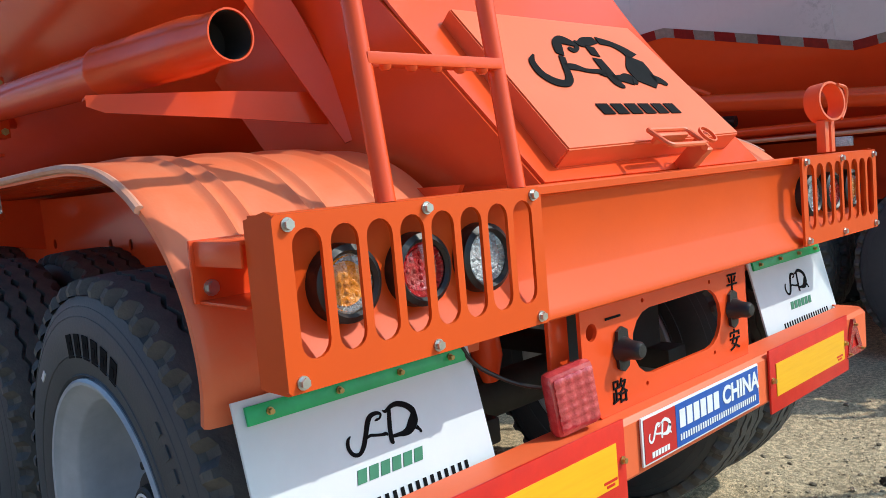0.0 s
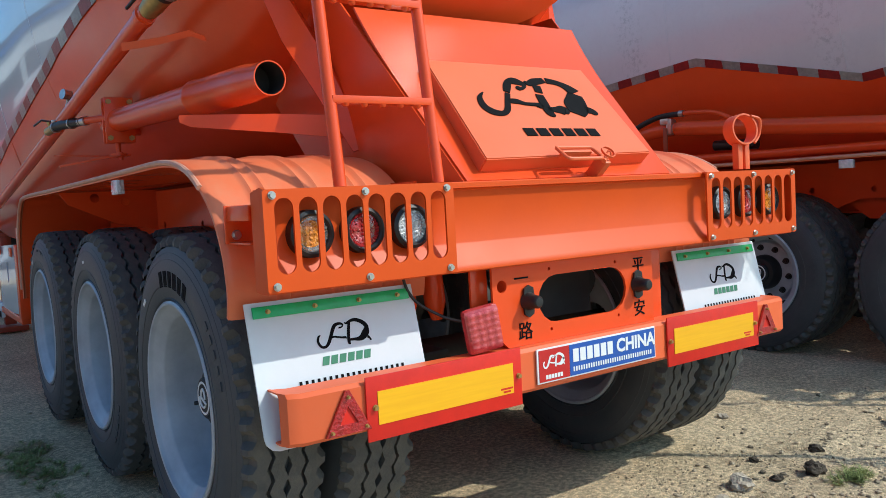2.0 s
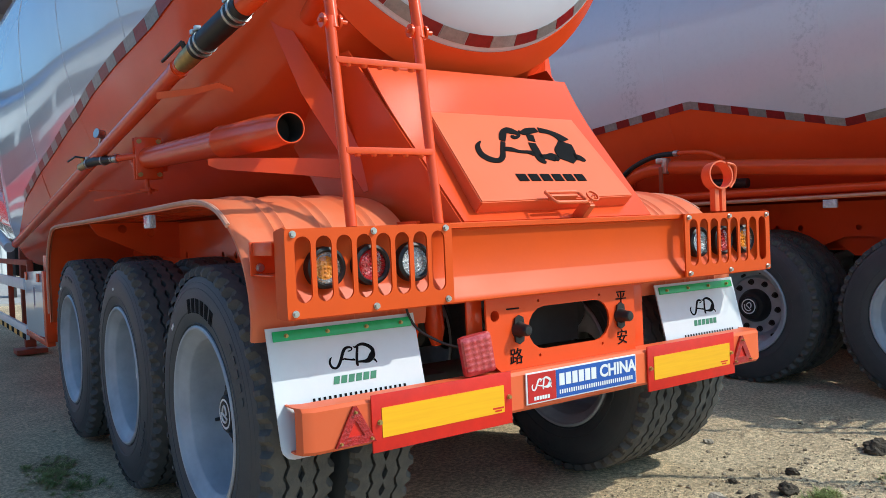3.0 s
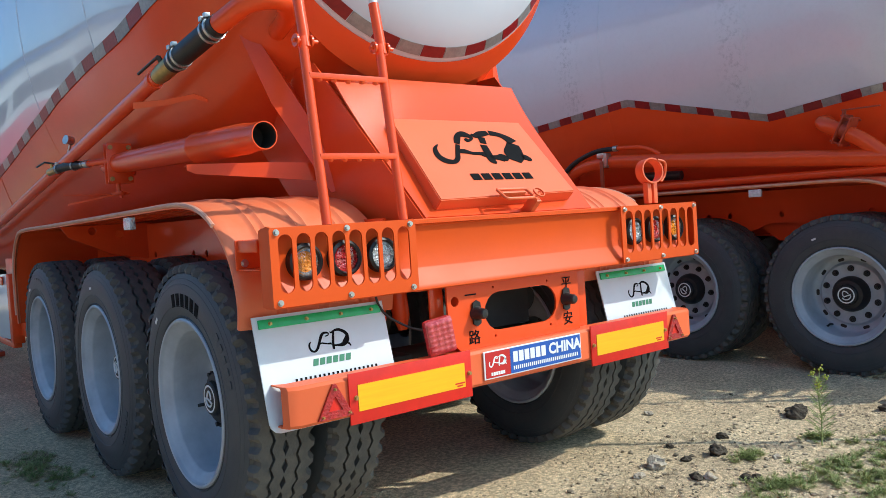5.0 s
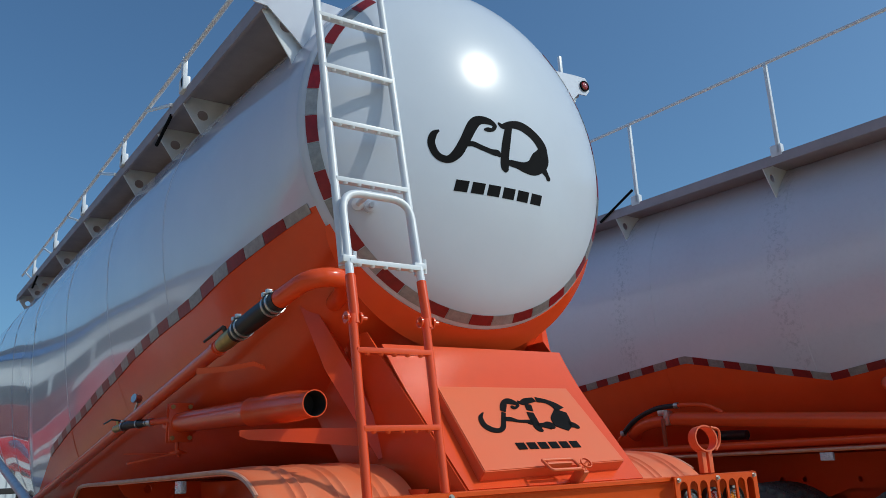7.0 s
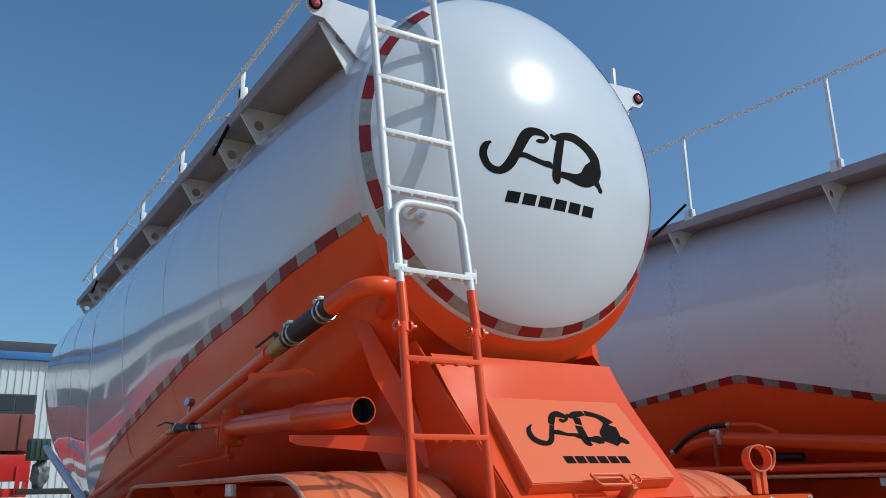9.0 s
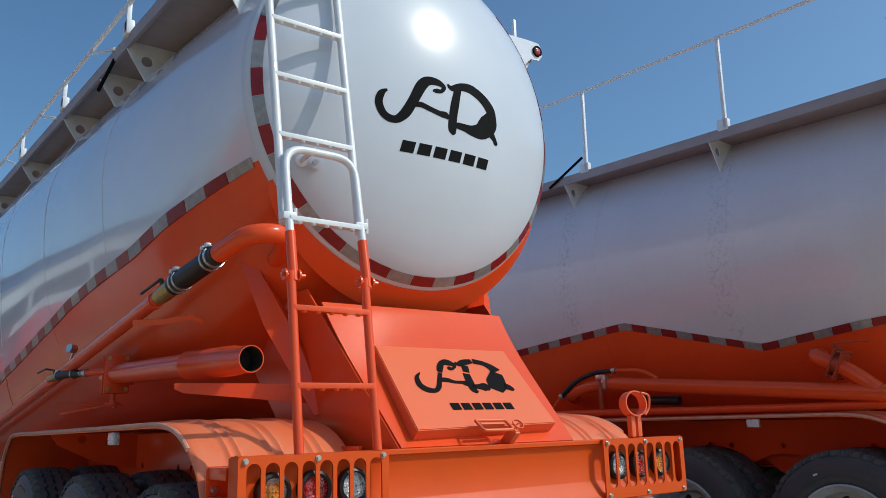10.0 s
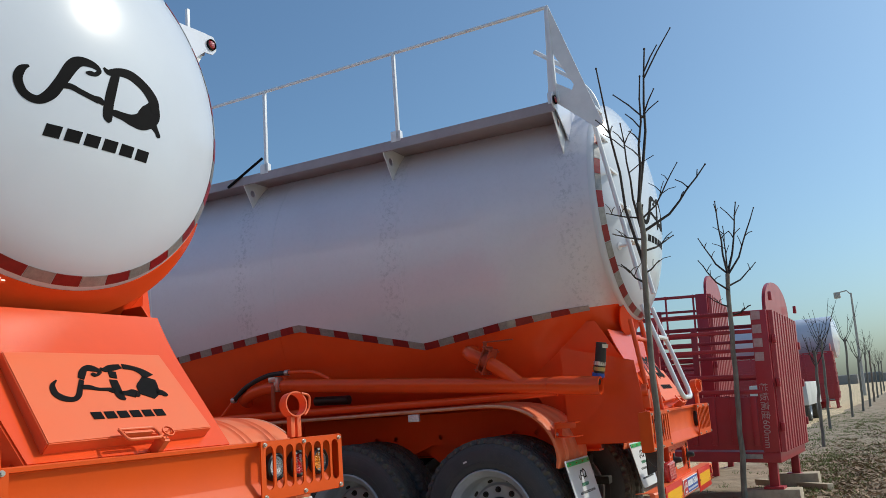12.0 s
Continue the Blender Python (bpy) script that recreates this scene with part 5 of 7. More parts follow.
    w = (p2 - p1).normalized()
    rod(bm, p1 - w * 0.03, p1 + w * 0.012, 0.025, 10)
    rod(bm, p1 + w * 0.03, p1 + w * 0.05, 0.021, 14)
    part("union_nut", bm, STEEL, stub)
    bm = bmesh.new()
    tube(bm, [p1 + w * 0.02, p2, p2 + (p3 - p2) * 0.5 + Vector((0, 0, 0.006)), p3], [0.019, 0.026, 0.027, 0.025], 14)
    hose = part("short_hose", bm, HOSE, stub)
    for k in (0.1, 0.9):
        bm = bmesh.new()
        q = p2 + (p3 - p2) * k
        rod(bm, q - w * 0.006, q + w * 0.006, 0.031, 14)
        box(bm, q + Vector((-0.01, 0, 0.033)), (0.02, 0.02, 0.016), 0.003)
        part("hose_clamp", bm, STEEL, hose)
    bm = bmesh.new()
    rod(bm, p3, p4, 0.023, 12)
    rod(bm, p3 + (p4 - p3) * 0.5, p3 + (p4 - p3) * 0.5 + Vector((-0.01, 0, 0.045)), 0.010, 8)
    ball = part("ball_valve", bm, BRASS, stub)
    bm = bmesh.new()
    q = p3 + (p4 - p3) * 0.5 + Vector((-0.01, 0, 0.045))
    tube(bm, [q + Vector((0.02, 0, 0)), q + Vector((-0.03, 0.03, 0.012)), q + Vector((-0.05, 0.16, -0.006))], 0.006, 8)
    part("valve_lever", bm, HOSE, ball)
    # support arm
    bm = bmesh.new()
    sheet(bm, [[(-1.115, 1.0, 1.515), (-1.115, 1.0, 1.488)], [(-1.08, 0.98, 1.515), (-1.08, 0.98, 1.47)], [(-0.80, 0.86, 1.51), (-0.80, 0.86, 1.44)], [(-0.50, 0.80, 1.50), (-0.50, 0.80, 1.41)]], 0.01)
    sheet(bm, [[(-1.115, 1.0, 1.515), (-1.10, 1.07, 1.515)], [(-0.5, 0.80, 1.50), (-0.5, 0.88, 1.50)]], 0.006)
    part("support_arm", bm, ORANGE, tr, "orange pipe support arm")
    # aeration line
    line = bpy.data.objects.new("aeration_line", None)
    scene.collection.objects.link(line)
    line.parent = tr
    A, B = Vector((-1.195, 6.5, 1.215)), Vector((-1.145, 1.19, 1.935))
    dd = (B - A).normalized()
    bm = bmesh.new()
    tube(bm, [A, B + (A - B) * 0.04, B], 0.036, 16)
    part("pipe", bm, ORANGE, line)
    C = Vector((-1.125, 1.02, 1.975))
    bm = bmesh.new()
    tube(bm, [B, B + (C - B) * 0.3, C], [0.036, 0.042, 0.042], 16)
    part("coupler", bm, BRASS, line)
    bm = bmesh.new()
    q = B + (C - B) * 0.45
    rod(bm, q, q + Vector((-0.03, 0, 0.06)), 0.012, 8)
    rod(bm, q + Vector((-0.03, 0, 0.06)), q + Vector((-0.05, 0.22, 0.02)), 0.007, 8)
    part("valve_lever", bm, HOSE, line)
    D = Vector((-1.075, 0.66, 2.055))
    bm = bmesh.new()
    tube(bm, [C - (D - C) * 0.05, C + (D - C) * 0.2, C + (D - C) * 0.8, D + (D - C) * 0.05], [0.046, 0.049, 0.049, 0.046], 18)
    part("hose", bm, HOSE, line, "black rubber hose with clamps")
    for t in (0.06, 0.16, 0.84, 0.94):
        bm = bmesh.new()
        p = C + (D - C) * t
        rod(bm, p - (D - C).normalized() * 0.007, p + (D - C).normalized() * 0.007, 0.053, 18)
        box(bm, p + Vector((-0.03, 0, 0.05)), (0.025, 0.025, 0.02), 0.003)
        part("hose_clamp", bm, STEEL, line)
    bm = bmesh.new()
    tube(bm, rounded([D, Vector((-1.03, 0.43, 2.11)), Vector((-0.90, 0.40, 2.125)), Vector((-0.76, 0.62, 2.12)), Vector((-0.70, 0.85, 2.11))], 0.16), 0.043, 16)
    part("elbow", bm, ORANGE, line)
    bm = bmesh.new()
    sheet(bm, [[(-1.195, 1.40, 1.850), (-1.19, 1.42, 1.822)], [(-1.12, 1.15, 1.830), (-1.115, 1.16, 1.805)], [(-1.05, 1.02, 1.838), (-1.04, 1.03, 1.818)], [(-1.00, 1.00, 1.815), (-0.99, 1.01, 1.800)]], 0.006)
    lathe(bm, [(0.036, -0.02), (0.042, -0.02), (0.042, 0.02), (0.036, 0.02)], Matrix.Translation(A + (B - A) * 0.99) @ dd.to_track_quat("Z", "Y").to_matrix().to_4x4(), 16)
    part("pipe_rest", bm, ORANGE, line)
    bm = bmesh.new()
    rod(bm, (-1.125, 2.83, 1.835), (-1.165, 2.815, 1.840), 0.026, 20)
    rod(bm, (-1.165, 2.815, 1.840), (-1.170, 2.813, 1.841), 0.029, 20)
    rod(bm, (-1.14, 2.83, 1.81), (-1.155, 2.86, 1.735), 0.008, 8)
    part("gauge", bm, STEEL, line, "small pressure gauge")


def pipes_far(tr):
    """The long discharge line of the second trailer."""
    line = bpy.data.objects.new("discharge_pipe", None)
    scene.collection.objects.link(line)
    line.parent = tr
    x = -1.17
    bm = bmesh.new()
    tube(bm, [(x, 0.30, 1.452), (x, 2.80, 1.64)], 0.060, 20)
    part("main_pipe", bm, ORANGE, line)
    bm = bmesh.new()
    m = Matrix.Translation((x, -0.11, 1.42)) @ Vector((0, 0.41, 0.032)).to_track_quat("Z", "Y").to_matrix().to_4x4()
    lathe(bm, [(0.060, 0.10), (0.061, 0.0), (0.068, 0.0), (0.069, 0.30), (0.066, 0.36), (0.060, 0.41)], m, 24)
    part("pipe_mouth", bm, ORANGE, line)
    # dark disc painted as the shade inside this mouth
    bm = bmesh.new()
    lathe(bm, [(0.0, 0.09), (0.061, 0.09)], m, 20)
    part("bore_shade", bm, DARK_GEAR_SHADE, line)
    bm = bmesh.new()
    tube(bm, rounded([(x, 0.50, 1.45), (x + 0.01, 0.70, 1.62), (x + 0.03, 0.98, 1.76), (x + 0.35, 1.05, 1.79)], 0.10), 0.056, 18)
    part("branch", bm, ORANGE, line)
    bm = bmesh.new()
    c, d = Vector((x + 0.012, 0.80, 1.685)), Vector((0.02, 0.28, 0.14))
    mm = Matrix.Translation(c) @ d.to_track_quat("Z", "Y").to_matrix().to_4x4()
    for k in (-0.028, 0.028):
        box(bm, (0, 0, k), (0.14, 0.22, 0.012), 0.004, mm)
    for i in (-0.055, 0.055):
        for j in (-0.095, 0.095):
            rod(bm, mm @ Vector((i, j, -0.05)), mm @ Vector((i, j, 0.05)), 0.007, 6)
    lathe(bm, [(0.058, -0.02), (0.066, -0.02), (0.066, 0.02), (0.058, 0.02)], mm, 18)
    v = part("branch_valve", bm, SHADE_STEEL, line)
    bm = bmesh.new()
    rod(bm, c + Vector((-0.02, 0, 0.10)), c + Vector((-0.03, -0.01, 0.15)), 0.014, 10)
    box(bm, c + Vector((-0.03, -0.12, 0.145)), (0.016, 0.26, 0.010), 0.003)
    part("lever", bm, SHADE_STEEL, v)
    bm = bmesh.new()
    tube(bm, rounded([(x, 2.79, 1.64), (x + 0.02, 3.12, 1.63), (x + 0.06, 3.36, 1.56), (x + 0.3, 3.5, 1.53)], 0.15), 0.055, 16)
    part("pipe_bend", bm, ORANGE, line)
    bm = bmesh.new()
    box(bm, (x - 0.03, 2.86, 1.655), (0.08, 0.05, 0.13), 0.012)
    box(bm, (x - 0.05, 2.90, 1.70), (0.05, 0.08, 0.05), 0.01)
    part("end_valve", bm, STEEL, line)
    bm = bmesh.new()
    box(bm, (x - 0.07, 2.89, 1.53), (0.02, 0.035, 0.24), 0.006)
    part("valve_handle", bm, SHADE_STEEL, line)
    bm = bmesh.new()
    tube(bm, rounded([(x, 2.32, 1.66), (x, 2.48, 1.74), (x, 2.70, 1.755), (x, 2.78, 1.755)], 0.08), 0.019, 10)
    part("air_elbow", bm, ORANGE, line)
    bm = bmesh.new()
    tube(bm, spline([(x, 2.76, 1.755), (x - 0.01, 3.0, 1.745), (x - 0.01, 3.25, 1.66), (x, 3.42, 1.54)], 6), 0.022, 12)
    part("air_hose", bm, HOSE, line)
    for y, z in ((2.78, 1.756), (3.41, 1.55)):
        bm = bmesh.new()
        lathe(bm, [(0.0, -0.02), (0.027, -0.02), (0.027, 0.02), (0, 0.02)], Matrix.Translation((x, y, z)) @ Matrix.Rotation(-math.pi / 2, 4, "X"), 14)
        part("hose_clamp", bm, STEEL, line)
    bm = bmesh.new()
    tube(bm, [(x, 3.42, 1.54), (x + 0.02, 3.7, 1.30)], 0.014, 10)
    part("air_tail", bm, ORANGE, line)
    bm = bmesh.new()
    tube(bm, rounded([(x + 0.03, 0.25, 1.40), (x + 0.03, 0.9, 1.385), (x + 0.02, 3.9, 1.385)], 0.3), 0.032, 14)
    part("lower_line", bm, ORANGE, line)
    bm = bmesh.new()
    tube(bm, [(x + 0.12, 2.2, 1.47), (x + 0.1, 2.55, 1.48)], 0.04, 12)
    part("lower_hose", bm, HOSE, line)
    # upright air hose at the rear corner
    bm = bmesh.new()
    tube(bm, [(-1.10, -0.06, 1.44), (-1.105, -0.085, 1.50), (-1.11, -0.11, 1.60), (-1.115, -0.135, 1.74)], [0.036, 0.040, 0.042, 0.040], 16)
    riser = part("hose_riser", bm, HOSE, line, "black hose riser with brass and steel bands")
    for z, mat in ((1.50, SIGN_BLUE), (1.545, BRASS), (1.585, STEEL), (1.715, STEEL)):
        bm = bmesh.new()
        y = -0.075 - (z - 1.48) * 0.24
        rod(bm, (-1.106, y, z - 0.014), (-1.107, y - 0.006, z + 0.014), 0.046, 16)
        part("clamp_band", bm, mat, riser)
    # body side and the second holder
    bm = bmesh.new()
    sheet(bm, [[(-0.80, 0.30, 0.98), (-0.80, 0.30, 1.75)], [(-0.80, -0.36, 0.98), (-0.78, -0.28, 1.60)]], 0.01)
    part("side_plate", bm, ORANGE, tr, "orange body side plate")
    bm = bmesh.new()
    box(bm, (-1.10, -0.42, 1.30), (0.05, 0.05, 0.14), 0.006)
    lathe(bm, [(0.04, -0.02), (0.05, -0.02), (0.05, 0.02), (0.04, 0.02), (0.04, -0.02)], Matrix.Translation((-1.10, -0.42, 1.36)) @ Matrix.Rotation(math.pi / 2, 4, "X"), 20)
    part("lamp_holder", bm, ORANGE, tr)


def trailer(name, m, label, ty, by, zband, band_end, folded, near):
    tr = tagged(new(name), label, "tank trailer", "parked tank trailers")
    tr.matrix_basis = m
    build_tank(tr, ty, by, zband, band_end)
    railing(tr, ty, 0.20 if near else 0.82, 0.0 if near else 0.25)
    ladder(tr, ty, by, folded)
    rear_beam(tr, by)
    bumper(tr, by)
    tow_plate(tr, by)
    for s in (-1, 1):
        fender(tr, s)
    undercarriage(tr, 0.2 if near else 0.9)
    front_gear(tr)
    if near:
        pipes_left(tr)
    else:
        pipes_far(tr)
    return tr


def band_near(y):
    return lerp(y, [(0.7, 2.53), (1.97, 2.31), (3.25, 2.17), (4.0, 2.05), (5.3, 1.82), (6.05, 1.665), (7.15, 1.22), (7.17, 0.6), (13.2, 0.6)])


def band_far(y):
    return lerp(y, [(0.7, 2.09), (2.25, 1.87), (3.46, 2.15), (5.3, 1.95), (8, 1.9), (13.2, 2.6)])


trailer("tank_trailer", Matrix.Identity(4), "orange and white three-axle cement tank trailer with a raised ladder", 0.0, 0.0, band_near, 6.05, False, True)
RISE["now"] = 0.0
RISE["flat"] = [(0.72, 1.0), (1.2, 0.85), (4.8, 0.85), (6.5, 0.62), (13.2, 0.62)]
FAR = Matrix.Translation((4.644, -0.492, -0.04)) @ Matrix.Rotation(0.0645, 4, "Z") @ Matrix.Rotation(0.008, 4, "X")
trailer("tank_trailer", FAR, "orange and white tank trailer with its ladder hoop folded down", -0.79, -0.46, band_far, 5.2, True, False)


# ground: one sheet, finer near the trailers
def soil_material():
    m = material("dry sandy soil", (0.74, 0.58, 0.365), 0.92, second=(0.52, 0.395, 0.24), scale=1.3, detail=14)
    n, l = m.node_tree.nodes, m.node_tree.links
    b = n["Principled BSDF"]
    base = b.inputs["Base Color"].links[0].from_socket
    co = n.new("ShaderNodeTexCoord")
    value = None
    for scale, lo, hi, a, c in ((45, 0.40, 0.62, 0.70, 1.24), (230, 0.36, 0.64, 0.62, 1.40)):
        speck, r = n.new("ShaderNodeTexNoise"), n.new("ShaderNodeMapRange")
        speck.inputs["Scale"].default_value, speck.inputs["Detail"].default_value = scale, 5
        l.new(co.outputs["Object"], speck.inputs["Vector"])
        r.inputs["From Min"].default_value, r.inputs["From Max"].default_value = lo, hi
        r.inputs["To Min"].default_value, r.inputs["To Max"].default_value = a, c
        l.new(speck.outputs["Fac"], r.inputs["Value"])
        h = n.new("ShaderNodeHueSaturation")
        l.new(base, h.inputs["Color"])
        l.new(r.outputs[0], h.inputs["Value"])
        base = h.outputs[0]
    l.new(base, b.inputs["Base Color"])
    normal = None
    for scale, strength, dist in ((16, 0.7, 0.03), (75, 0.7, 0.02), (240, 0.6, 0.006)):
        nz, bp = n.new("ShaderNodeTexNoise"), n.new("ShaderNodeBump")
        nz.inputs["Scale"].default_value, nz.inputs["Detail"].default_value = scale, 6
        nz.inputs["Roughness"].default_value = 0.65
        l.new(co.outputs["Object"], nz.inputs["Vector"])
        bp.inputs["Strength"].default_value, bp.inputs["Distance"].default_value = strength, dist
        l.new(nz.outputs["Fac"], bp.inputs["Height"])
        if normal:
            l.new(normal, bp.inputs["Normal"])
        normal = bp.outputs[0]
    l.new(normal, b.inputs["Normal"])
    return m


def by_island(m, lo, hi):
    """Vary a joined scatter from piece to piece."""
    n, l = m.node_tree.nodes, m.node_tree.links
    b = n["Principled BSDF"]
    base = b.inputs["Base Color"].links[0].from_socket
    g, h, r = n.new("ShaderNodeNewGeometry"), n.new("ShaderNodeHueSaturation"), n.new("ShaderNodeMapRange")
    r.inputs["To Min"].default_value, r.inputs["To Max"].default_value = lo, hi
    l.new(g.outputs["Random Per Island"], r.inputs["Value"])
    l.new(r.outputs[0], h.inputs["Value"])
    l.new(base, h.inputs["Color"])
    l.new(h.outputs[0], b.inputs["Base Color"])
    return m


SOIL = soil_material()
STONE = by_island(material("grey brown stones", (0.52, 0.42, 0.29), 0.9, second=(0.38, 0.30, 0.20), scale=20, bump=0.5, bump_scale=90), 0.35, 1.25)
DARK_CLOD = material("dark earth clod", (0.085, 0.065, 0.045), 0.95, second=(0.04, 0.03, 0.02), scale=30, bump=0.6, bump_scale=80)
PALE_STONE = material("pale grey stone", (0.54, 0.46, 0.35), 0.9, second=(0.34, 0.28, 0.21), scale=18, bump=0.6, bump_scale=70)
STRAW = by_island(material("dry straw", (0.46, 0.37, 0.22), 0.8, second=(0.36, 0.27, 0.16), scale=2), 0.2, 1.5)
WEED = by_island(material("feathery green weed", (0.27, 0.34, 0.11), 0.75, second=(0.42, 0.44, 0.17), scale=4), 0.5, 1.3)
LITTER = by_island(material("dry brown litter", (0.27, 0.19, 0.12), 0.9, second=(0.46, 0.36, 0.25), scale=3), 0.45, 1.3)
GRASS = by_island(material("dull verge grass", (0.13, 0.22, 0.06), 0.8, second=(0.24, 0.27, 0.10), scale=3), 0.6, 1.2)
WEED_TOP = material("yellow green flower", (0.40, 0.42, 0.04), 0.6, scale=8)
BARK = material("grey green sapling bark", (0.25, 0.24, 0.20), 0.88, second=(0.12, 0.105, 0.085), scale=14, bump=0.4, bump_scale=60, stretch=(1, 1, 0.3))
TWIG = material("dark twig bark", (0.045, 0.036, 0.030), 0.75, scale=20, bump=0.3, bump_scale=80)
CRATE = material("dark red cargo paint", (0.40, 0.022, 0.034), 0.40, second=(0.33, 0.02, 0.03), scale=3, bump=0.03, bump_scale=40, coat=0.15)
FADED = material("faded white stencil paint", (0.50, 0.38, 0.38), 0.7, second=(0.40, 0.24, 0.24), scale=14)
CRATE_BROWN = material("faded brown red paint", (0.20, 0.05, 0.042), 0.6, second=(0.15, 0.04, 0.035), scale=2)
SCARLET = material("bright red cab paint", (0.62, 0.022, 0.02), 0.3, scale=3, coat=0.4)
CLADDING = material("pale corrugated cladding", (0.62, 0.66, 0.68), 0.5, second=(0.55, 0.59, 0.61), scale=0.4)
BLUE_ROOF = material("blue roof sheet", (0.03, 0.16, 0.42), 0.45, scale=0.6)
DARK_ROOF = material("dark eaves", (0.05, 0.06, 0.08), 0.6, scale=0.6)
PANE = material("dark window pane", (0.03, 0.035, 0.04), 0.12, scale=0.5)
PALE_BOX = material("weathered white truck box", (0.66, 0.66, 0.64), 0.5, scale=1)
CONCRETE = material("pale concrete", (0.46, 0.45, 0.42), 0.85, second=(0.38, 0.37, 0.35), scale=0.6)


def soil_height(x, y):
    p = Vector((x, y, 0))
    h = 0.022 * noise.noise(p * 0.8) + 0.014 * noise.noise(p * 3.1)
    rough = 0.55 + 0.9 * noise.noise(p * 1.7 + Vector((5, 2, 0)))
    fine = 0.009 * noise.noise(p * 8.0) + 0.008 * noise.noise(p * 17.0) + 0.007 * noise.noise(p * 31.0)
    near = abs(x) < 1.4 and -0.1 < y < 4.4
    return (h + fine * max(0.25, rough) * 1.3) * (0.4 if near else 1.0) - 0.014 + GROUND_Z


def axis(fine0, fine1, step, far):
    v = [fine0 + step * k for k in range(int((fine1 - fine0) / step) + 1)]
    g, a, b = step, fine0, v[-1]
    lo, hi = [], []
    while b < far:
        g *= 1.09
        a, b = a - g, b + g
        lo.append(a)
        hi.append(b)
    return lo[::-1] + v + hi


xs, ys = axis(-1.0, 2.9, 0.0125, 1500), axis(-1.3, 0.6, 0.0125, 1500)
verts = [(x, y, soil_height(x, y)) for y in ys for x in xs]
nx = len(xs)
faces = [(j * nx + i, j * nx + i + 1, (j + 1) * nx + i + 1, (j + 1) * nx + i) for j in range(len(ys) - 1) for i in range(nx - 1)]
me = bpy.data.meshes.new("ground")
me.from_pydata(verts, [], faces)
me.polygons.foreach_set("use_smooth", [True] * len(faces))
me.materials.append(SOIL)
tagged(new("ground", me), "dry sandy soil with clods and wheel tracks", "ground", kind="structure")
bm = bmesh.new()
box(bm, (-15, 27, GROUND_Z), (45, 18, 0.06))
tagged(put_mesh("yard", bm, CONCRETE, smooth=0), "pale concrete yard in front of the shed", "pavement", kind="structure")


TILTH = material("brown tilled soil", (0.40, 0.315, 0.22), 0.95, second=(0.20, 0.155, 0.105), scale=2.2, detail=12, bump=1.0, bump_scale=22)


def tilth(x, y):
    """Height of the tilled strip along the tree row."""
    p = Vector((x, y, 3))
    edge = min(1.0, (x - 5.6) / 0.8, (y + 6.0) / 0.6, (0.9 - y) / 0.5)
    return GROUND_Z + 0.05 * edge - 0.03 + 0.03 * noise.noise(p * 1.1) + 0.03 * abs(noise.noise(p * 3.3)) + 0.018 * noise.noise(p * 8)


verts, faces = [], []
cols = [5.6 + 0.06 * k if k < 150 else 14.6 * 1.018 ** (k - 150) for k in range(280)]
lines = [-6.0 + 0.07 * k for k in range(99)]
verts = [(x, y, tilth(x, y)) for y in lines for x in cols]
w = len(cols)
faces = [(j * w + i, j * w + i + 1, (j + 1) * w + i + 1, (j + 1) * w + i) for j in range(len(lines) - 1) for i in range(w - 1)]
me = bpy.data.meshes.new("planting_strip")
me.from_pydata(verts, [], faces)
me.polygons.foreach_set("use_smooth", [True] * len(faces))
me.materials.append(TILTH)
tagged(new("planting_strip", me), "brown tilled soil strip along the young trees", "ground", kind="structure")


def scatter(rng, n, spots):
    for _ in range(n):
        x, y, sx, sy = rng.choice(spots)
        yield rng.gauss(x, sx), rng.gauss(y, sy)


rng = random.Random(5)
clear = lambda x, y: not (abs(x) < 1.3 and 0.3 < y < 4.1) and not (2.9 < x < 5.6 and y > -0.9)

# loose stones and clods
verts, faces = [], []
ico = bmesh.new()
bmesh.ops.create_icosphere(ico, subdivisions=1, radius=1)
iv, ifc = [v.co.copy() for v in ico.verts], [[v.index for v in f.verts] for f in ico.faces]
ico.free()
for x, y in scatter(rng, 2600, [(0.6, -0.4, 0.8, 0.4), (1.6, -0.3, 0.9, 0.5), (0.7, -0.9, 0.9, 0.4), (0.2, -0.1, 0.8, 0.25), (-1.8, 1.2, 0.3, 1.2), (9, -1.6, 5, 0.7)]):
    if not clear(x, y):
        continue
    r = 0.0025 + 0.013 * rng.random() ** 4
    if x > 5:
        r *= 2.5
    s, base = Vector((r * rng.uniform(0.8, 1.6), r * rng.uniform(0.8, 1.4), r * rng.uniform(0.5, 0.9))), len(verts)
    turn = Matrix.Rotation(rng.random() * 6.3, 3, "Z")
    z = soil_height(x, y) + s.z * 0.35
    for v in iv:
        w = turn @ Vector((v.x * s.x, v.y * s.y, v.z * s.z)) * rng.uniform(0.65, 1.25)
        verts.append((x + w.x, y + w.y, z + w.z))
    faces += [[base + i for i in f] for f in ifc]
me = bpy.data.meshes.new("stones")
me.from_pydata(verts, [], faces)
me.materials.append(STONE)
tagged(new("stones", me), "small stones and dry clods on the soil", "stones", kind="stuff")
verts, faces = [], []
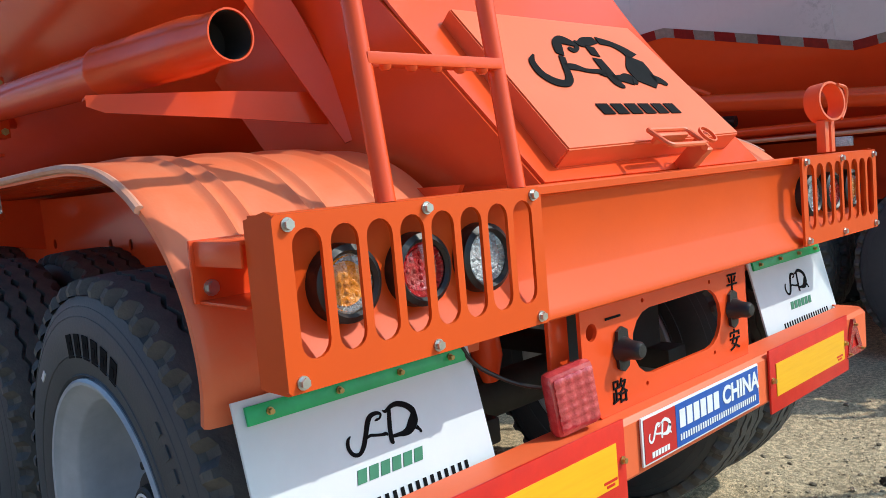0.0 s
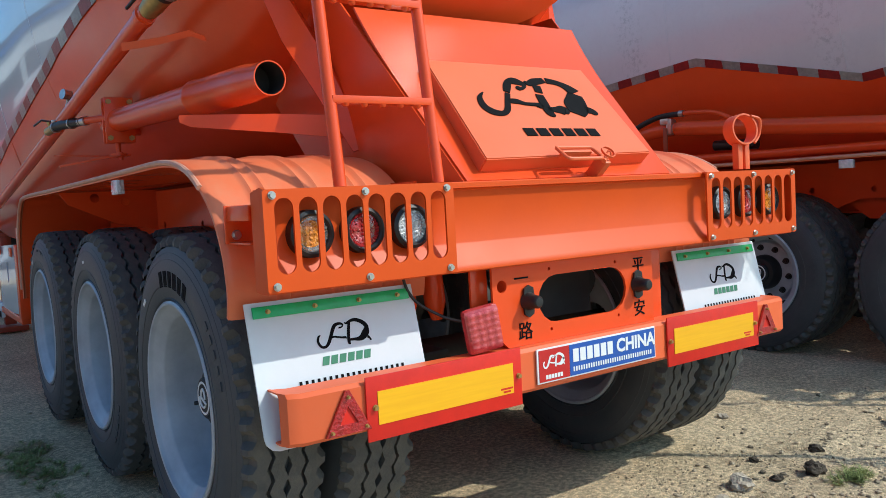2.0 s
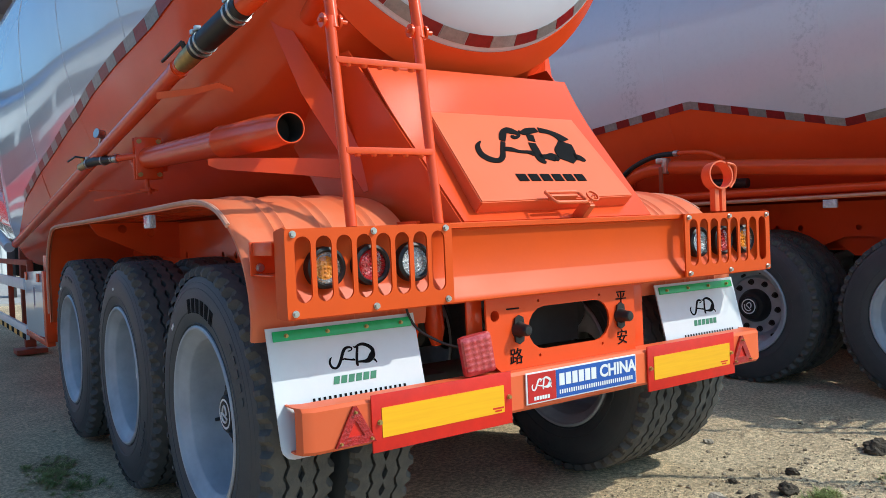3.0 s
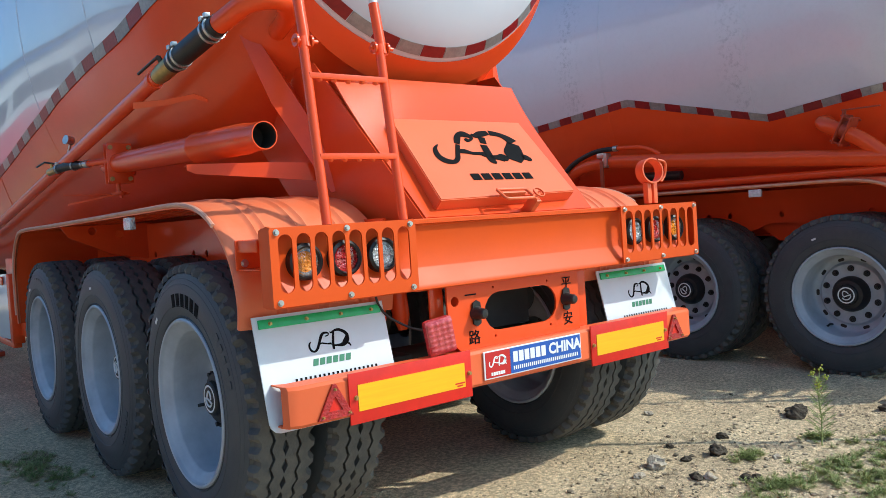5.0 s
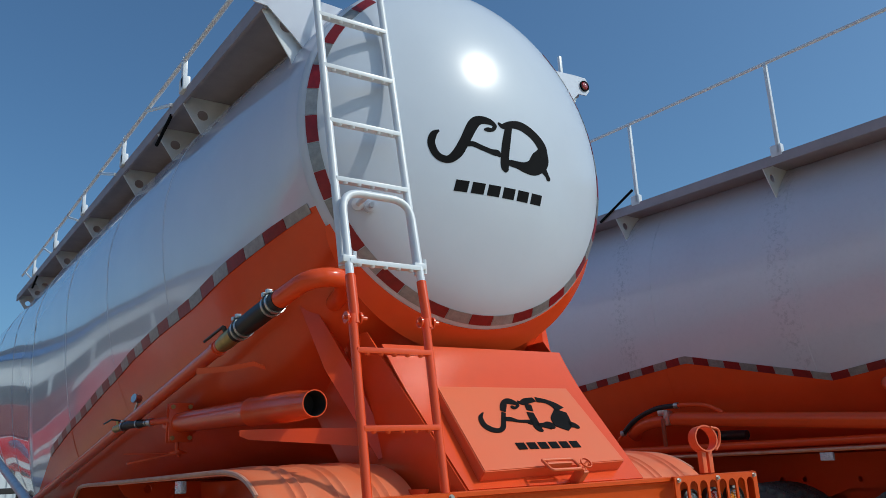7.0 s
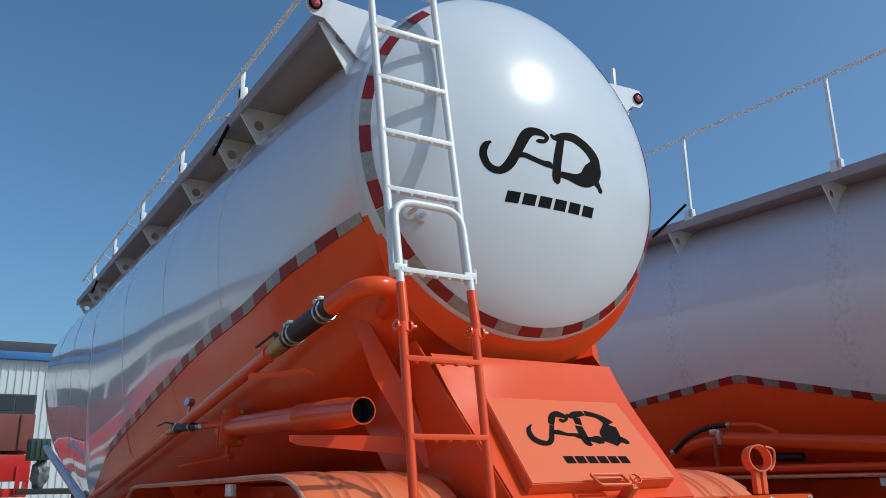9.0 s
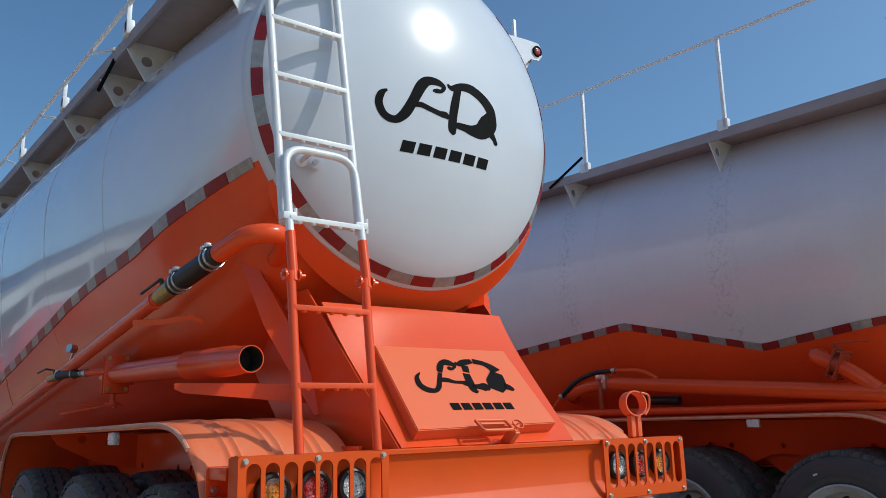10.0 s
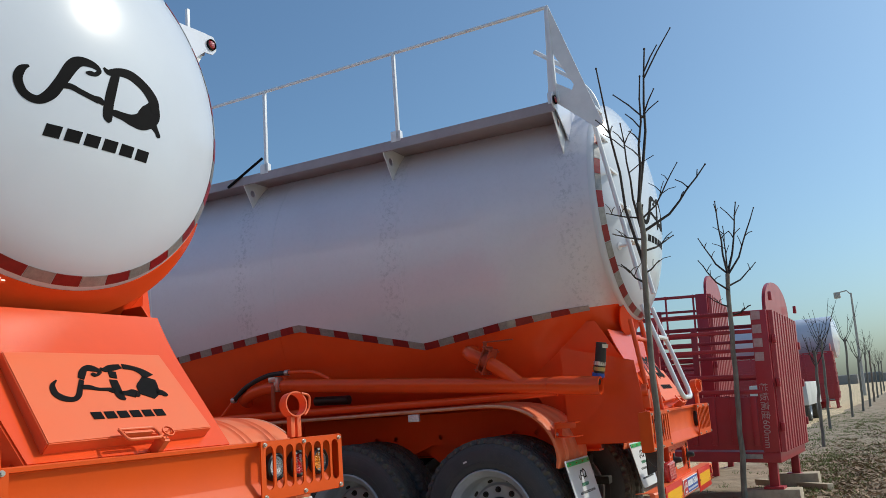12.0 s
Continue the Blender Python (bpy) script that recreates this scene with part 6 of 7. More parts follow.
for k in range(11000):
    x, y = rng.uniform(-0.9, 2.7), rng.uniform(-1.15, 0.5)
    if noise.noise(Vector((x * 2.1, y * 2.1, 7))) < rng.uniform(-0.5, 0.35):
        continue
    r = 0.0016 + 0.006 * rng.random() ** 3
    base, z = len(verts), soil_height(x, y) + r * 0.3
    for dx, dy, dz in ((1, 0, 0), (-1, 0, 0), (0, 1, 0), (0, -1, 0), (0, 0, 0.8), (0, 0, -0.6)):
        verts.append((x + dx * r * rng.uniform(0.7, 1.5), y + dy * r * rng.uniform(0.7, 1.5), z + dz * r))
    faces += [[base + i for i in f] for f in ((0, 2, 4), (2, 1, 4), (1, 3, 4), (3, 0, 4), (2, 0, 5), (1, 2, 5), (3, 1, 5), (0, 3, 5))]
me = bpy.data.meshes.new("grit")
me.from_pydata(verts, [], faces)
me.materials.append(STONE)
tagged(new("grit", me), "coarse grit and crumbs on the dry soil", "grit", kind="stuff")


def clod(x, y, r, mat, label, category, flatness=0.7):
    rg = random.Random(int(x * 1000) + int(y * 77))
    bm = bmesh.new()
    bmesh.ops.create_icosphere(bm, subdivisions=3, radius=1)
    off = Vector((x * 7, y * 5, 1))
    for v in bm.verts:
        k = 1 + 0.45 * noise.noise(v.co * 1.4 + off) + 0.28 * noise.noise(v.co * 3.4 + off) + 0.14 * noise.noise(v.co * 8 + off)
        v.co = Vector((v.co.x * 1.2, v.co.y, v.co.z * flatness)) * r * k
    bmesh.ops.rotate(bm, matrix=Matrix.Rotation(rg.random() * 6, 3, "Z"), verts=bm.verts)
    o = put_mesh(category.replace(" ", "_"), bm, mat, smooth=25)
    o.location = (x, y, soil_height(x, y) + r * flatness * 0.45)
    return tagged(o, label, category, "lumps on the soil")


for x, y, r in ((1.15, -0.11, 0.062), (1.48, 0.07, 0.040), (2.14, 0.0, 0.085), (2.24, 0.03, 0.06), (0.98, -0.04, 0.034), (1.13, 0.17, 0.030), (0.75, -0.25, 0.038), (0.92, -0.41, 0.036), (0.98, -0.43, 0.030), (2.55, -0.35, 0.05), (0.55, -0.78, 0.022)):
    clod(x, y, r * 0.7, DARK_CLOD, "dark crumbly clod of earth on the soil", "clod")
for x, y, r in ((-0.15, -0.10, 0.060), (0.80, 0.01, 0.058), (0.62, -0.02, 0.030), (1.67, 0.72, 0.030), (0.79, -0.30, 0.030), (1.32, -0.34, 0.022), (2.76, -0.38, 0.10), (2.92, -0.40, 0.09), (1.95, -0.62, 0.035)):
    clod(x, y, r * 0.85, PALE_STONE, "pale grey rough stone on the soil", "stone")


def blades(name, mat, label, category, rows):
    """rows: root, tip, width; each a thin folded blade."""
    verts, faces = [], []
    for a, b, w in rows:
        a, b = Vector(a), Vector(b)
        d = (b - a)
        s = d.cross(Vector((0.3, 0.2, 1))).normalized() * w
        m = (a + b) / 2 + Vector((0, 0, d.length * 0.06))
        k = len(verts)
        verts += [a - s * 0.6, a + s * 0.6, m + s, m - s, b]
        faces += [(k, k + 1, k + 2, k + 3), (k + 3, k + 2, k + 4)]
    me = bpy.data.meshes.new(name)
    me.from_pydata(verts, [], faces)
    me.materials.append(mat)
    return tagged(new(name, me), label, category, kind="stuff")


rows = []
for x, y in scatter(rng, 2600, [(0.32, -0.20, 0.12, 0.09), (0.32, -0.30, 0.14, 0.11), (0.31, -0.41, 0.10, 0.06), (1.38, 0.2, 0.22, 0.08), (0.7, -1.13, 0.2, 0.06), (0.9, -0.15, 0.5, 0.18), (1.3, -0.5, 0.7, 0.4), (0.3, -0.9, 0.5, 0.3), (-1.8, 1.0, 0.25, 0.8), (2.6, -0.9, 0.7, 0.4), (9, -1.5, 4, 0.5), (-1.45, 3.0, 0.07, 0.12), (-1.5, 2.9, 0.06, 0.10), (-1.5, 2.4, 0.10, 0.4)]):
    if not clear(x, y):
        continue
    heap = math.exp(-((x - 0.32) ** 2 + (y + 0.28) ** 2) / 0.03)
    a = rng.random() * 6.28
    L = rng.uniform(0.02, 0.09) * (1.3 if rng.random() < 0.15 else 1)
    z = soil_height(x, y) + 0.004 + heap * rng.uniform(0, 0.05)
    rows.append(((x, y, z), (x + L * math.cos(a), y + L * math.sin(a), z + rng.uniform(-0.004, 0.02) + heap * rng.uniform(-0.01, 0.04)), rng.uniform(0.0008, 0.0021)))
blades("straw", STRAW, "dry straw and broken twigs on the soil", "straw", rows)

rows = []
CUSHIONS = [(0.45, -0.59, 0.07, 0.042), (0.66, -0.6, 0.08, 0.048), (0.86, -0.52, 0.06, 0.036), (0.97, -0.59, 0.07, 0.042), (1.22, -0.24, 0.05, 0.03), (1.15, -0.67, 0.09, 0.054), (1.36, -0.62, 0.08, 0.048), (1.7, -0.61, 0.12, 0.072), (1.72, -0.74, 0.12, 0.072), (1.33, -0.83, 0.11, 0.066), (1.0, -0.91, 0.1, 0.06), (0.7, -0.9, 0.08, 0.048), (0.54, -0.93, 0.08, 0.048), (0.68, -0.99, 0.08, 0.048), (0.88, -1.01, 0.09, 0.054), (1.81, -0.32, 0.05, 0.03), (1.53, -0.85, 0.12, 0.072), (0.32, -0.76, 0.05, 0.03), (0.08, -0.46, 0.04, 0.024), (2.11, -0.64, 0.14, 0.084), (1.95, -0.9, 0.16, 0.096), (1.2, -1.05, 0.12, 0.072), (2.4, -0.75, 0.16, 0.096), (-1.48, 2.95, 0.07, 0.10), (-1.44, 2.45, 0.06, 0.16), (-1.55, 2.7, 0.06, 0.16)]
for x, y in scatter(rng, 900, CUSHIONS):
    z = soil_height(x, y)
    size = rng.uniform(0.018, 0.05)
    for _ in range(16):
        a, e = rng.random() * 6.28, rng.uniform(0.0, 1.25)
        L = size * rng.uniform(0.5, 1.25)
        tip = Vector((x + L * math.cos(a) * math.cos(e), y + L * math.sin(a) * math.cos(e), z + L * math.sin(e) * 0.8))
        root = Vector((x, y, z)).lerp(tip, rng.uniform(0, 0.3))
        rows.append((root, tip, 0.0011))
        for k in (0.3, 0.5, 0.7, 0.9):
            q = root.lerp(tip, k)
            for turn in (-1, 1):
                b = a + turn * rng.uniform(0.6, 1.1)
                rows.append((q, q + Vector((math.cos(b), math.sin(b), rng.uniform(0, 0.6))) * L * 0.26, 0.0014))
blades("weeds", WEED, "low feathery green weeds on the bare soil", "weeds", rows)
rows = []
for x, y in scatter(rng, 1500, [(26, -1.0, 3, 0.35), (31, 0.3, 4, 0.4), (13.4, -0.95, 0.8, 0.3), (9, -1.9, 1.6, 0.5), (12, -1.4, 3, 0.5), (15, -1.2, 4, 0.6), (24, -0.8, 6, 0.6), (20, -0.3, 5, 0.3), (9.5, -1.2, 1.0, 0.25), (30, -2.2, 8, 0.8)]):
    if x < 6:
        continue
    z = max(soil_height(x, y), tilth(x, y)) - 0.01
    for _ in range(12):
        a, e, L = rng.random() * 6.28, rng.uniform(0.2, 1.2), rng.uniform(0.03, 0.09)
        px, py = x + rng.gauss(0, 0.06), y + rng.gauss(0, 0.06)
        rows.append(((px, py, z), (px + L * math.cos(a) * math.cos(e), py + L * math.sin(a) * math.cos(e), z + L * math.sin(e)), 0.004))
blades("verge_grass", GRASS, "patchy green grass along the tree row", "grass", rows)

rows = []
for x, y in scatter(rng, 1500, [(9, -1.8, 1.2, 0.5), (11, -1.7, 1.6, 0.5), (13, -1.6, 2, 0.5), (16, -1.6, 3, 0.7), (22, -1.8, 5, 0.8)]):
    if x < 6.5:
        continue
    z = max(soil_height(x, y), tilth(x, y)) + 0.004
    for _ in range(5):
        a, e, L = rng.random() * 6.28, rng.uniform(-0.05, 0.5), rng.uniform(0.03, 0.10)
        px, py = x + rng.gauss(0, 0.07), y + rng.gauss(0, 0.07)
        rows.append(((px, py, z), (px + L * math.cos(a), py + L * math.sin(a), z + L * math.sin(e)), 0.014))
blades("dry_litter", LITTER, "dry brown leaves and stalks on the tilled verge", "litter", rows)

# flowering stalk
stalk = tagged(new("flowering_weed"), "tall thin weed with yellow green flower heads", "weed")
stalk.location = (1.67, -0.40, soil_height(1.67, -0.40))
stalk.scale = (0.95, 0.95, 0.95)
bm = bmesh.new()
tube(bm, [(0, 0, 0), (0.01, 0.0, 0.15), (0.0, 0.01, 0.30), (0.015, 0, 0.43)], [0.004, 0.0035, 0.003, 0.002], 6)
for k in range(34):
    z, a, reach = 0.03 + 0.0095 * k, 2.4 * k, 0.085 - 0.0018 * k
    tube(bm, [(0.005, 0, z), (0.005 + reach * math.cos(a), reach * math.sin(a), z + 0.05)], [0.002, 0.001], 5)
    for j in (0.4, 0.65, 0.9):
        q = Vector((0.005 + reach * j * math.cos(a), reach * j * math.sin(a), z + 0.05 * j))
        for turn in (-0.9, 0.9):
            tube(bm, [q, q + Vector((math.cos(a + turn), math.sin(a + turn), 0.5)) * 0.022], [0.0022, 0.0012], 4)
part("stem", bm, WEED, stalk)
for k in range(5):
    bm = bmesh.new()
    a = 2.4 * k
    c = Vector((0.012 + 0.035 * math.cos(a) * (k > 0), 0.035 * math.sin(a) * (k > 0), 0.43 - 0.03 * k * 0.7))
    for j in range(10):
        p = c + Vector((rng.gauss(0, 0.009), rng.gauss(0, 0.009), rng.gauss(0, 0.008)))
        bmesh.ops.create_icosphere(bm, subdivisions=1, radius=0.006, matrix=Matrix.Translation(p))
    part("flower_head", bm, WEED_TOP, stalk)

# saplings in a row
RIGHT = Vector((0.5, -0.866, 0))


def branch(bm, pts, r0, r1, n=6):
    pts = [p if isinstance(p, Vector) else Vector(p) for p in pts]
    k = len(pts) - 1
    tube(bm, pts, [r0 + (r1 - r0) * i / k for i in range(k + 1)], n)


def wiggle(rg, a, b, amount, steps=6):
    out = []
    for i in range(steps + 1):
        p = a.lerp(b, i / steps)
        if 0 < i < steps:
            p = p + Vector((rg.gauss(0, 1), rg.gauss(0, 1), rg.gauss(0, 0.5))) * amount * (b - a).length
        out.append(p)
    return out


def sapling(x, y, fork, seed, limbs=None, thick=0.036, tilt=0.14, label="bare young tree with a thin straight trunk"):
    rg = random.Random(seed)
    fork -= GROUND_Z
    t = tagged(new("young_tree"), label, "tree", "young trees in a row")
    t.matrix_basis = Matrix.Translation((x, y, soil_height(x, y) - 0.02)) @ Matrix(((1, 0, RIGHT.x * tilt, 0), (0, 1, RIGHT.y * tilt, 0), (0, 0, 1, 0), (0, 0, 0, 1)))
    bm = bmesh.new()
    top = Vector((0, 0, fork))
    branch(bm, wiggle(rg, Vector((0, 0, 0)), top, 0.003, 12), thick, thick * 0.76, 12)
    part("trunk", bm, BARK, t, smooth=60)
    if limbs is None:
        limbs = []
        for k in range(rg.randint(5, 7)):
            a = 2.4 * k + rg.random()
            L = fork * rg.uniform(0.28, 0.5)
            limbs.append((rg.uniform(-0.35, 0.0), L * 0.42 * math.cos(a), L * 0.42 * math.sin(a), L, 0.011))
    for start, dx, dy, dz, r in limbs:
        bm = bmesh.new()
        a = Vector((0, 0, fork + start))
        b = a + RIGHT * dx + Vector((0.866, 0.5, 0)) * dy + Vector((0, 0, dz))
        mid = a.lerp(b, 0.30) + RIGHT * dx * 0.12 + Vector((0, 0, -dz * 0.03))
        pts = [a, a.lerp(mid, 0.5), mid] + [mid.lerp(b, k / 4) + Vector((rg.gauss(0, 1), rg.gauss(0, 1), 0)) * 0.005 for k in (1, 2, 3)] + [b]
        branch(bm, pts, r, r * 0.42, 7)
        for k in range(2, 7):
            bmesh.ops.create_icosphere(bm, subdivisions=1, radius=r * 0.75, matrix=Matrix.Translation(pts[k]))
        for k in range(rg.randint(2, 4)):
            p = mid.lerp(b, rg.uniform(0.1, 0.8))
            ang = rg.random() * 6.28
            L = rg.uniform(0.12, 0.30) * max(dz, 0.4)
            q = p + Vector((math.cos(ang) * L * 0.8, math.sin(ang) * L * 0.8, L * rg.uniform(0.3, 0.9)))
            branch(bm, [p, p.lerp(q, 0.5) + Vector((0, 0, 0.01)), q], r * 0.5, r * 0.3, 5)
            bmesh.ops.create_icosphere(bm, subdivisions=1, radius=r * 0.5, matrix=Matrix.Translation(q))
        part("limb", bm, TWIG, t, smooth=60)
    return t


sapling(2.630, -1.264, 2.52, 3, [(0.0, 0.135, 0.05, 1.08, 0.0125), (0.0, 0.055, -0.08, 0.83, 0.0110), (-0.40, -0.20, 0.05, 1.35, 0.0115), (-0.16, -0.09, -0.05, 0.68, 0.0090),
                                 (-0.20, 0.47, 0.06, 0.46, 0.0100), (-0.12, 0.24, -0.1, 0.35, 0.0070), (-0.32, 0.231, 0.1, 0.12, 0.0080), (-0.52, -0.14, 0.0, 0.12, 0.0075), (-0.46, 0.10, 0.0, 0.08, 0.0065), (-0.10, -0.19, 0.1, 0.06, 0.0065), (-0.24, -0.20, -0.1, 0.02, 0.0065)],
        thick=0.0225, tilt=0.095, label="bare young tree with a thin straight trunk and dark buds")
sapling(7.57, -0.755, 2.66, 21, [(0.0, -0.29, 0.1, 0.45, 0.013), (0.0, -0.12, -0.1, 0.86, 0.015), (0.0, 0.20, 0.1, 0.90, 0.016), (-0.02, 0.34, -0.1, 0.80, 0.014), (-0.15, 0.38, 0.1, 0.30, 0.012), (-0.2, -0.34, 0.0, 0.36, 0.012), (-0.4, -0.22, 0.1, 0.14, 0.010), (-0.5, 0.24, 0.0, 0.12, 0.010), (0.0, 0.02, 0.1, 0.6, 0.012)], thick=0.034)
for k, (x, y) in enumerate(((16.7, -0.64), (23.7, -0.10), (30.8, -0.18), (36.1, -0.20), (42.5, -0.1), (50.0, 0.1), (60.0, 0.4), (72.0, 0.7), (86.0, 1.1))):
    sapling(x, y, 1.95 if k < 1 else 2.2 + 0.3 * ((k * 7) % 3), 11 + k, thick=0.038 + 0.004 * k)


# slatted cargo bodies
def cargo_body(m, length, label, open_side, mat=CRATE, height=1.95, board=0.66, block=0.0, W=2.4):
    drop = m.translation.z - GROUND_Z - block
    c = tagged(new("cargo_body"), label, "cargo body", "red cargo bodies")
    c.matrix_basis = m
    bm = bmesh.new()
    box(bm, (W / 2, length / 2, 0.06), (W, length, 0.12), 0.01)
    part("floor_frame", bm, mat, c)
    n = max(3, int(length / 1.15))
    for x in (0.0, W):
        for k in range(n + 1):
            y = length * k / n
            wide = 0.18 if k == 0 else 0.09
            bm = bmesh.new()
            box(bm, (x, y + wide / 2, 0.12 + height / 2), (0.06, wide, height), 0.008)
            part("post", bm, mat, c)
        for k in range(n):
            y0, y1 = length * k / n + 0.12, length * (k + 1) / n
            bm = bmesh.new()
            box(bm, (x, (y0 + y1) / 2, 0.14 + board / 2), (0.03, y1 - y0, board), 0.004)
            for j in range(5):
                box(bm, (x - 0.02, y0 + (y1 - y0) * (j + 0.5) / 5, 0.47), (0.03, 0.07, 0.56), 0.006)
            box(bm, (x - 0.02, (y0 + y1) / 2, 0.80), (0.06, y1 - y0, 0.05), 0.006)
            part("side_board", bm, mat, c)
        rails = (0.98, 1.28, 1.50, 1.72, height + 0.09) if open_side else (0.95, 1.1, 1.25, 1.4, 1.55, 1.7, 1.85, height + 0.09)
        for z in rails:
            bm = bmesh.new()
            box(bm, (x, length / 2, z), (0.035, length, 0.045), 0.005)
            part("rail", bm, mat, c)
        if not open_side and length < 8 and x == 0.0 and m.translation.x > 0:
            for k in range(16):
                bm = bmesh.new()
                box(bm, (x, length * (k + 0.5) / 16, 0.12 + (height + board) / 2), (0.024, 0.03, height - board), 0.004)
                part("upright_bar", bm, mat, c)
    # rear doors, corrugated, and the rounded board above
    for k in range(2):
        bm = bmesh.new()
        w = W / 2 - 0.02
        x0 = 0.02 + k * (W / 2)
        fold = [(x0, 0.02)]
        for j in range(5):
            mid = x0 + w * (j + 0.5) / 5
            fold += [(mid - w * 0.075, -0.015), (mid - w * 0.05, -0.055), (mid + w * 0.05, -0.055), (mid + w * 0.075, -0.015)]
        fold = [(x0, -0.015)] + fold[1:] + [(x0 + w, -0.015), (x0 + w, 0.02), (x0, 0.02)]
        prism(bm, fold, 0.12, 0.12 + height, Matrix(((0, 1, 0, 0), (0, 0, 1, 0), (1, 0, 0, 0), (0, 0, 0, 1))))
        door = part("door", bm, mat, c)
        for z in (0.4, 0.9, 1.4, 1.9):
            bm = bmesh.new()
            box(bm, (x0 + (0.0 if k == 0 else w), -0.055, z), (0.07, 0.04, 0.10), 0.01)
            part("hinge", bm, mat, door)
    bm = bmesh.new()
    arc = [(W * 0.5 + W * 0.44 * math.cos(a), height + 0.12 + 0.42 * math.sin(a) ** 0.7) for a in (math.pi * k / 16 for k in range(17))]
    plate(bm, arc, [], 0.04, frame_of((0, 0.06, 0), (1, 0, 0), (0, 0, 1)))
    part("crown_board", bm, mat, c)
    for x in (0.16, W - 0.16):
        for y in (0.12, length - 0.4):
            bm = bmesh.new()
            box(bm, (x, y, -drop / 2), (0.10, 0.10, drop), 0.01)
            box(bm, (x, y, 0.01 - drop), (0.22, 0.22, 0.03), 0.005)
            part("leg", bm, mat, c)
    for y in (0.15, 1.6):
        bm = bmesh.new()
        box(bm, (-0.036, y + 0.15, 0.07), (0.008, 0.22, 0.05))
        part("reflective_strip", bm, TAPE_WHITE, c, smooth=0)
    return c


LEAN = Matrix(((1, 0, 0.03, 0), (0, 1, -0.10, 0), (0, 0, 1, 0), (0, 0, 0, 1)))
near_body = cargo_body(Matrix.Translation((7.72, -1.19, 0.41)) @ LEAN, 6.5, "dark red slatted cargo body standing on legs", True, height=1.62, board=0.6, block=0.22, W=2.05)
mm = frame_of((-0.034, 0.12, 0), (0, -1, 0), (0, 0, 1))
for k in range(4):
    bm = bmesh.new()
    box(bm, (0.0, 1.68 - 0.16 * k, 0.0), (0.10, 0.10, 0.003), 0.0, mm)
    part("painted_bar", bm, FADED, near_body, smooth=0)
words("lettering", "\u680f\u677f\u9ad8\u5ea6600mm", 0.105, FADED, near_body, mm @ Matrix.Translation((0.0, 0.53, 0)) @ Matrix.Rotation(-math.pi / 2, 4, "Z"), 0.001)
cargo_body(Matrix.Translation((10.98, 0.20, 0.27)) @ LEAN @ Matrix.Rotation(0.095, 4, "Z"), 7.0, "dark red slatted cargo body behind the first", False, height=2.42)
cargo_body(Matrix.Translation((43.5, 1.3, 0.27)) @ Matrix.Rotation(0.06, 4, "Z"), 9.0, "dark red cargo body further along the row", False, height=2.4, board=2.3)


TIMBER = material("weathered pale timber", (0.52, 0.44, 0.32), 0.8, second=(0.38, 0.31, 0.22), scale=3, bump=0.2, bump_scale=40, stretch=(0.3, 4, 4))
for x, y, a, length in ((8.75, -1.02, 0.5, 0.9), (9.6, -0.98, 0.9, 1.3)):
    bm = bmesh.new()
    box(bm, (0, 0, 0), (length, 0.10, 0.08), 0.006)
    o = put_mesh("timber", bm, TIMBER)
    o.matrix_basis = Matrix.Translation((x, y, tilth(x, y) + 0.045)) @ Matrix.Rotation(a, 4, "Z")
    tagged(o, "pale weathered timber baulk by the cargo body", "timber", "loose timbers")


for x in (7.88, 9.61):
    for y in (-1.02, 4.95):
        bm = bmesh.new()
        box(bm, (0, 0, 0.11), (0.26, 0.62, 0.216), 0.012)
        o = put_mesh("timber", bm, TIMBER)
        o.matrix_basis = Matrix.Translation((x, y, GROUND_Z))
        tagged(o, "thick timber block under a cargo body leg", "timber", "timber blocks")


def bulk_tank(m, label):
    t = tagged(new("storage_tank"), label, "tank")
    t.matrix_basis = m
    bm = bmesh.new()
    lathe(bm, [(0.0, -0.3), (0.8, -0.15), (1.15, 0.0), (1.15, 7.0), (0.8, 7.15), (0, 7.3)], Matrix.Rotation(-math.pi / 2, 4, "X"), 40)
    part("barrel", bm, WHITE, t)
    for y in (1.0, 6.0):
        bm = bmesh.new()
        box(bm, (0, y, -2.45), (1.6, 0.3, 3.0), 0.02)
        part("saddle", bm, CRATE, t)


bulk_tank(Matrix.Translation((46.8, 1.3, 3.62)), "white bulk tank far along the row")


def box_truck(m):
    t = tagged(new("box_truck"), "weathered white truck body far along the row", "truck")
    t.matrix_basis = m
    bm = bmesh.new()
    box(bm, (0, 2.0, 1.0), (2.0, 4.0, 0.85), 0.05)
    part("box", bm, PALE_BOX, t)
    bm = bmesh.new()
    for x in (-0.6, 0.6):
        box(bm, (x, -0.02, 0.95), (0.25, 0.03, 0.12), 0.01)
    part("tail_light", bm, LENS_AMBER, t)
    bm = bmesh.new()
    box(bm, (0, 2.0, 0.52), (0.9, 4.0, 0.16), 0.01)
    part("frame", bm, DARK_GEAR_SHADE, t)
    me = wheel_meshes()
    for x in (-0.8, 0.8):
        for y in (0.8, 3.2):
            w = new("wheel")
            w.parent, w.matrix_basis = t, Matrix.Translation((x, y, 0.47)) @ Matrix.Rotation((1 if x > 0 else -1) * math.pi / 2, 4, "Y") @ Matrix.Diagonal((0.9, 0.9, 0.9, 1))
            for nm, key in (("tyre", "tyre"), ("rim", ("rim", True))):
                o = new(nm, me[key])
                o.parent = w


box_truck(Matrix.Translation((30.0, 2.1, GROUND_Z)) @ Matrix.Rotation(-math.pi / 2, 4, "Z"))

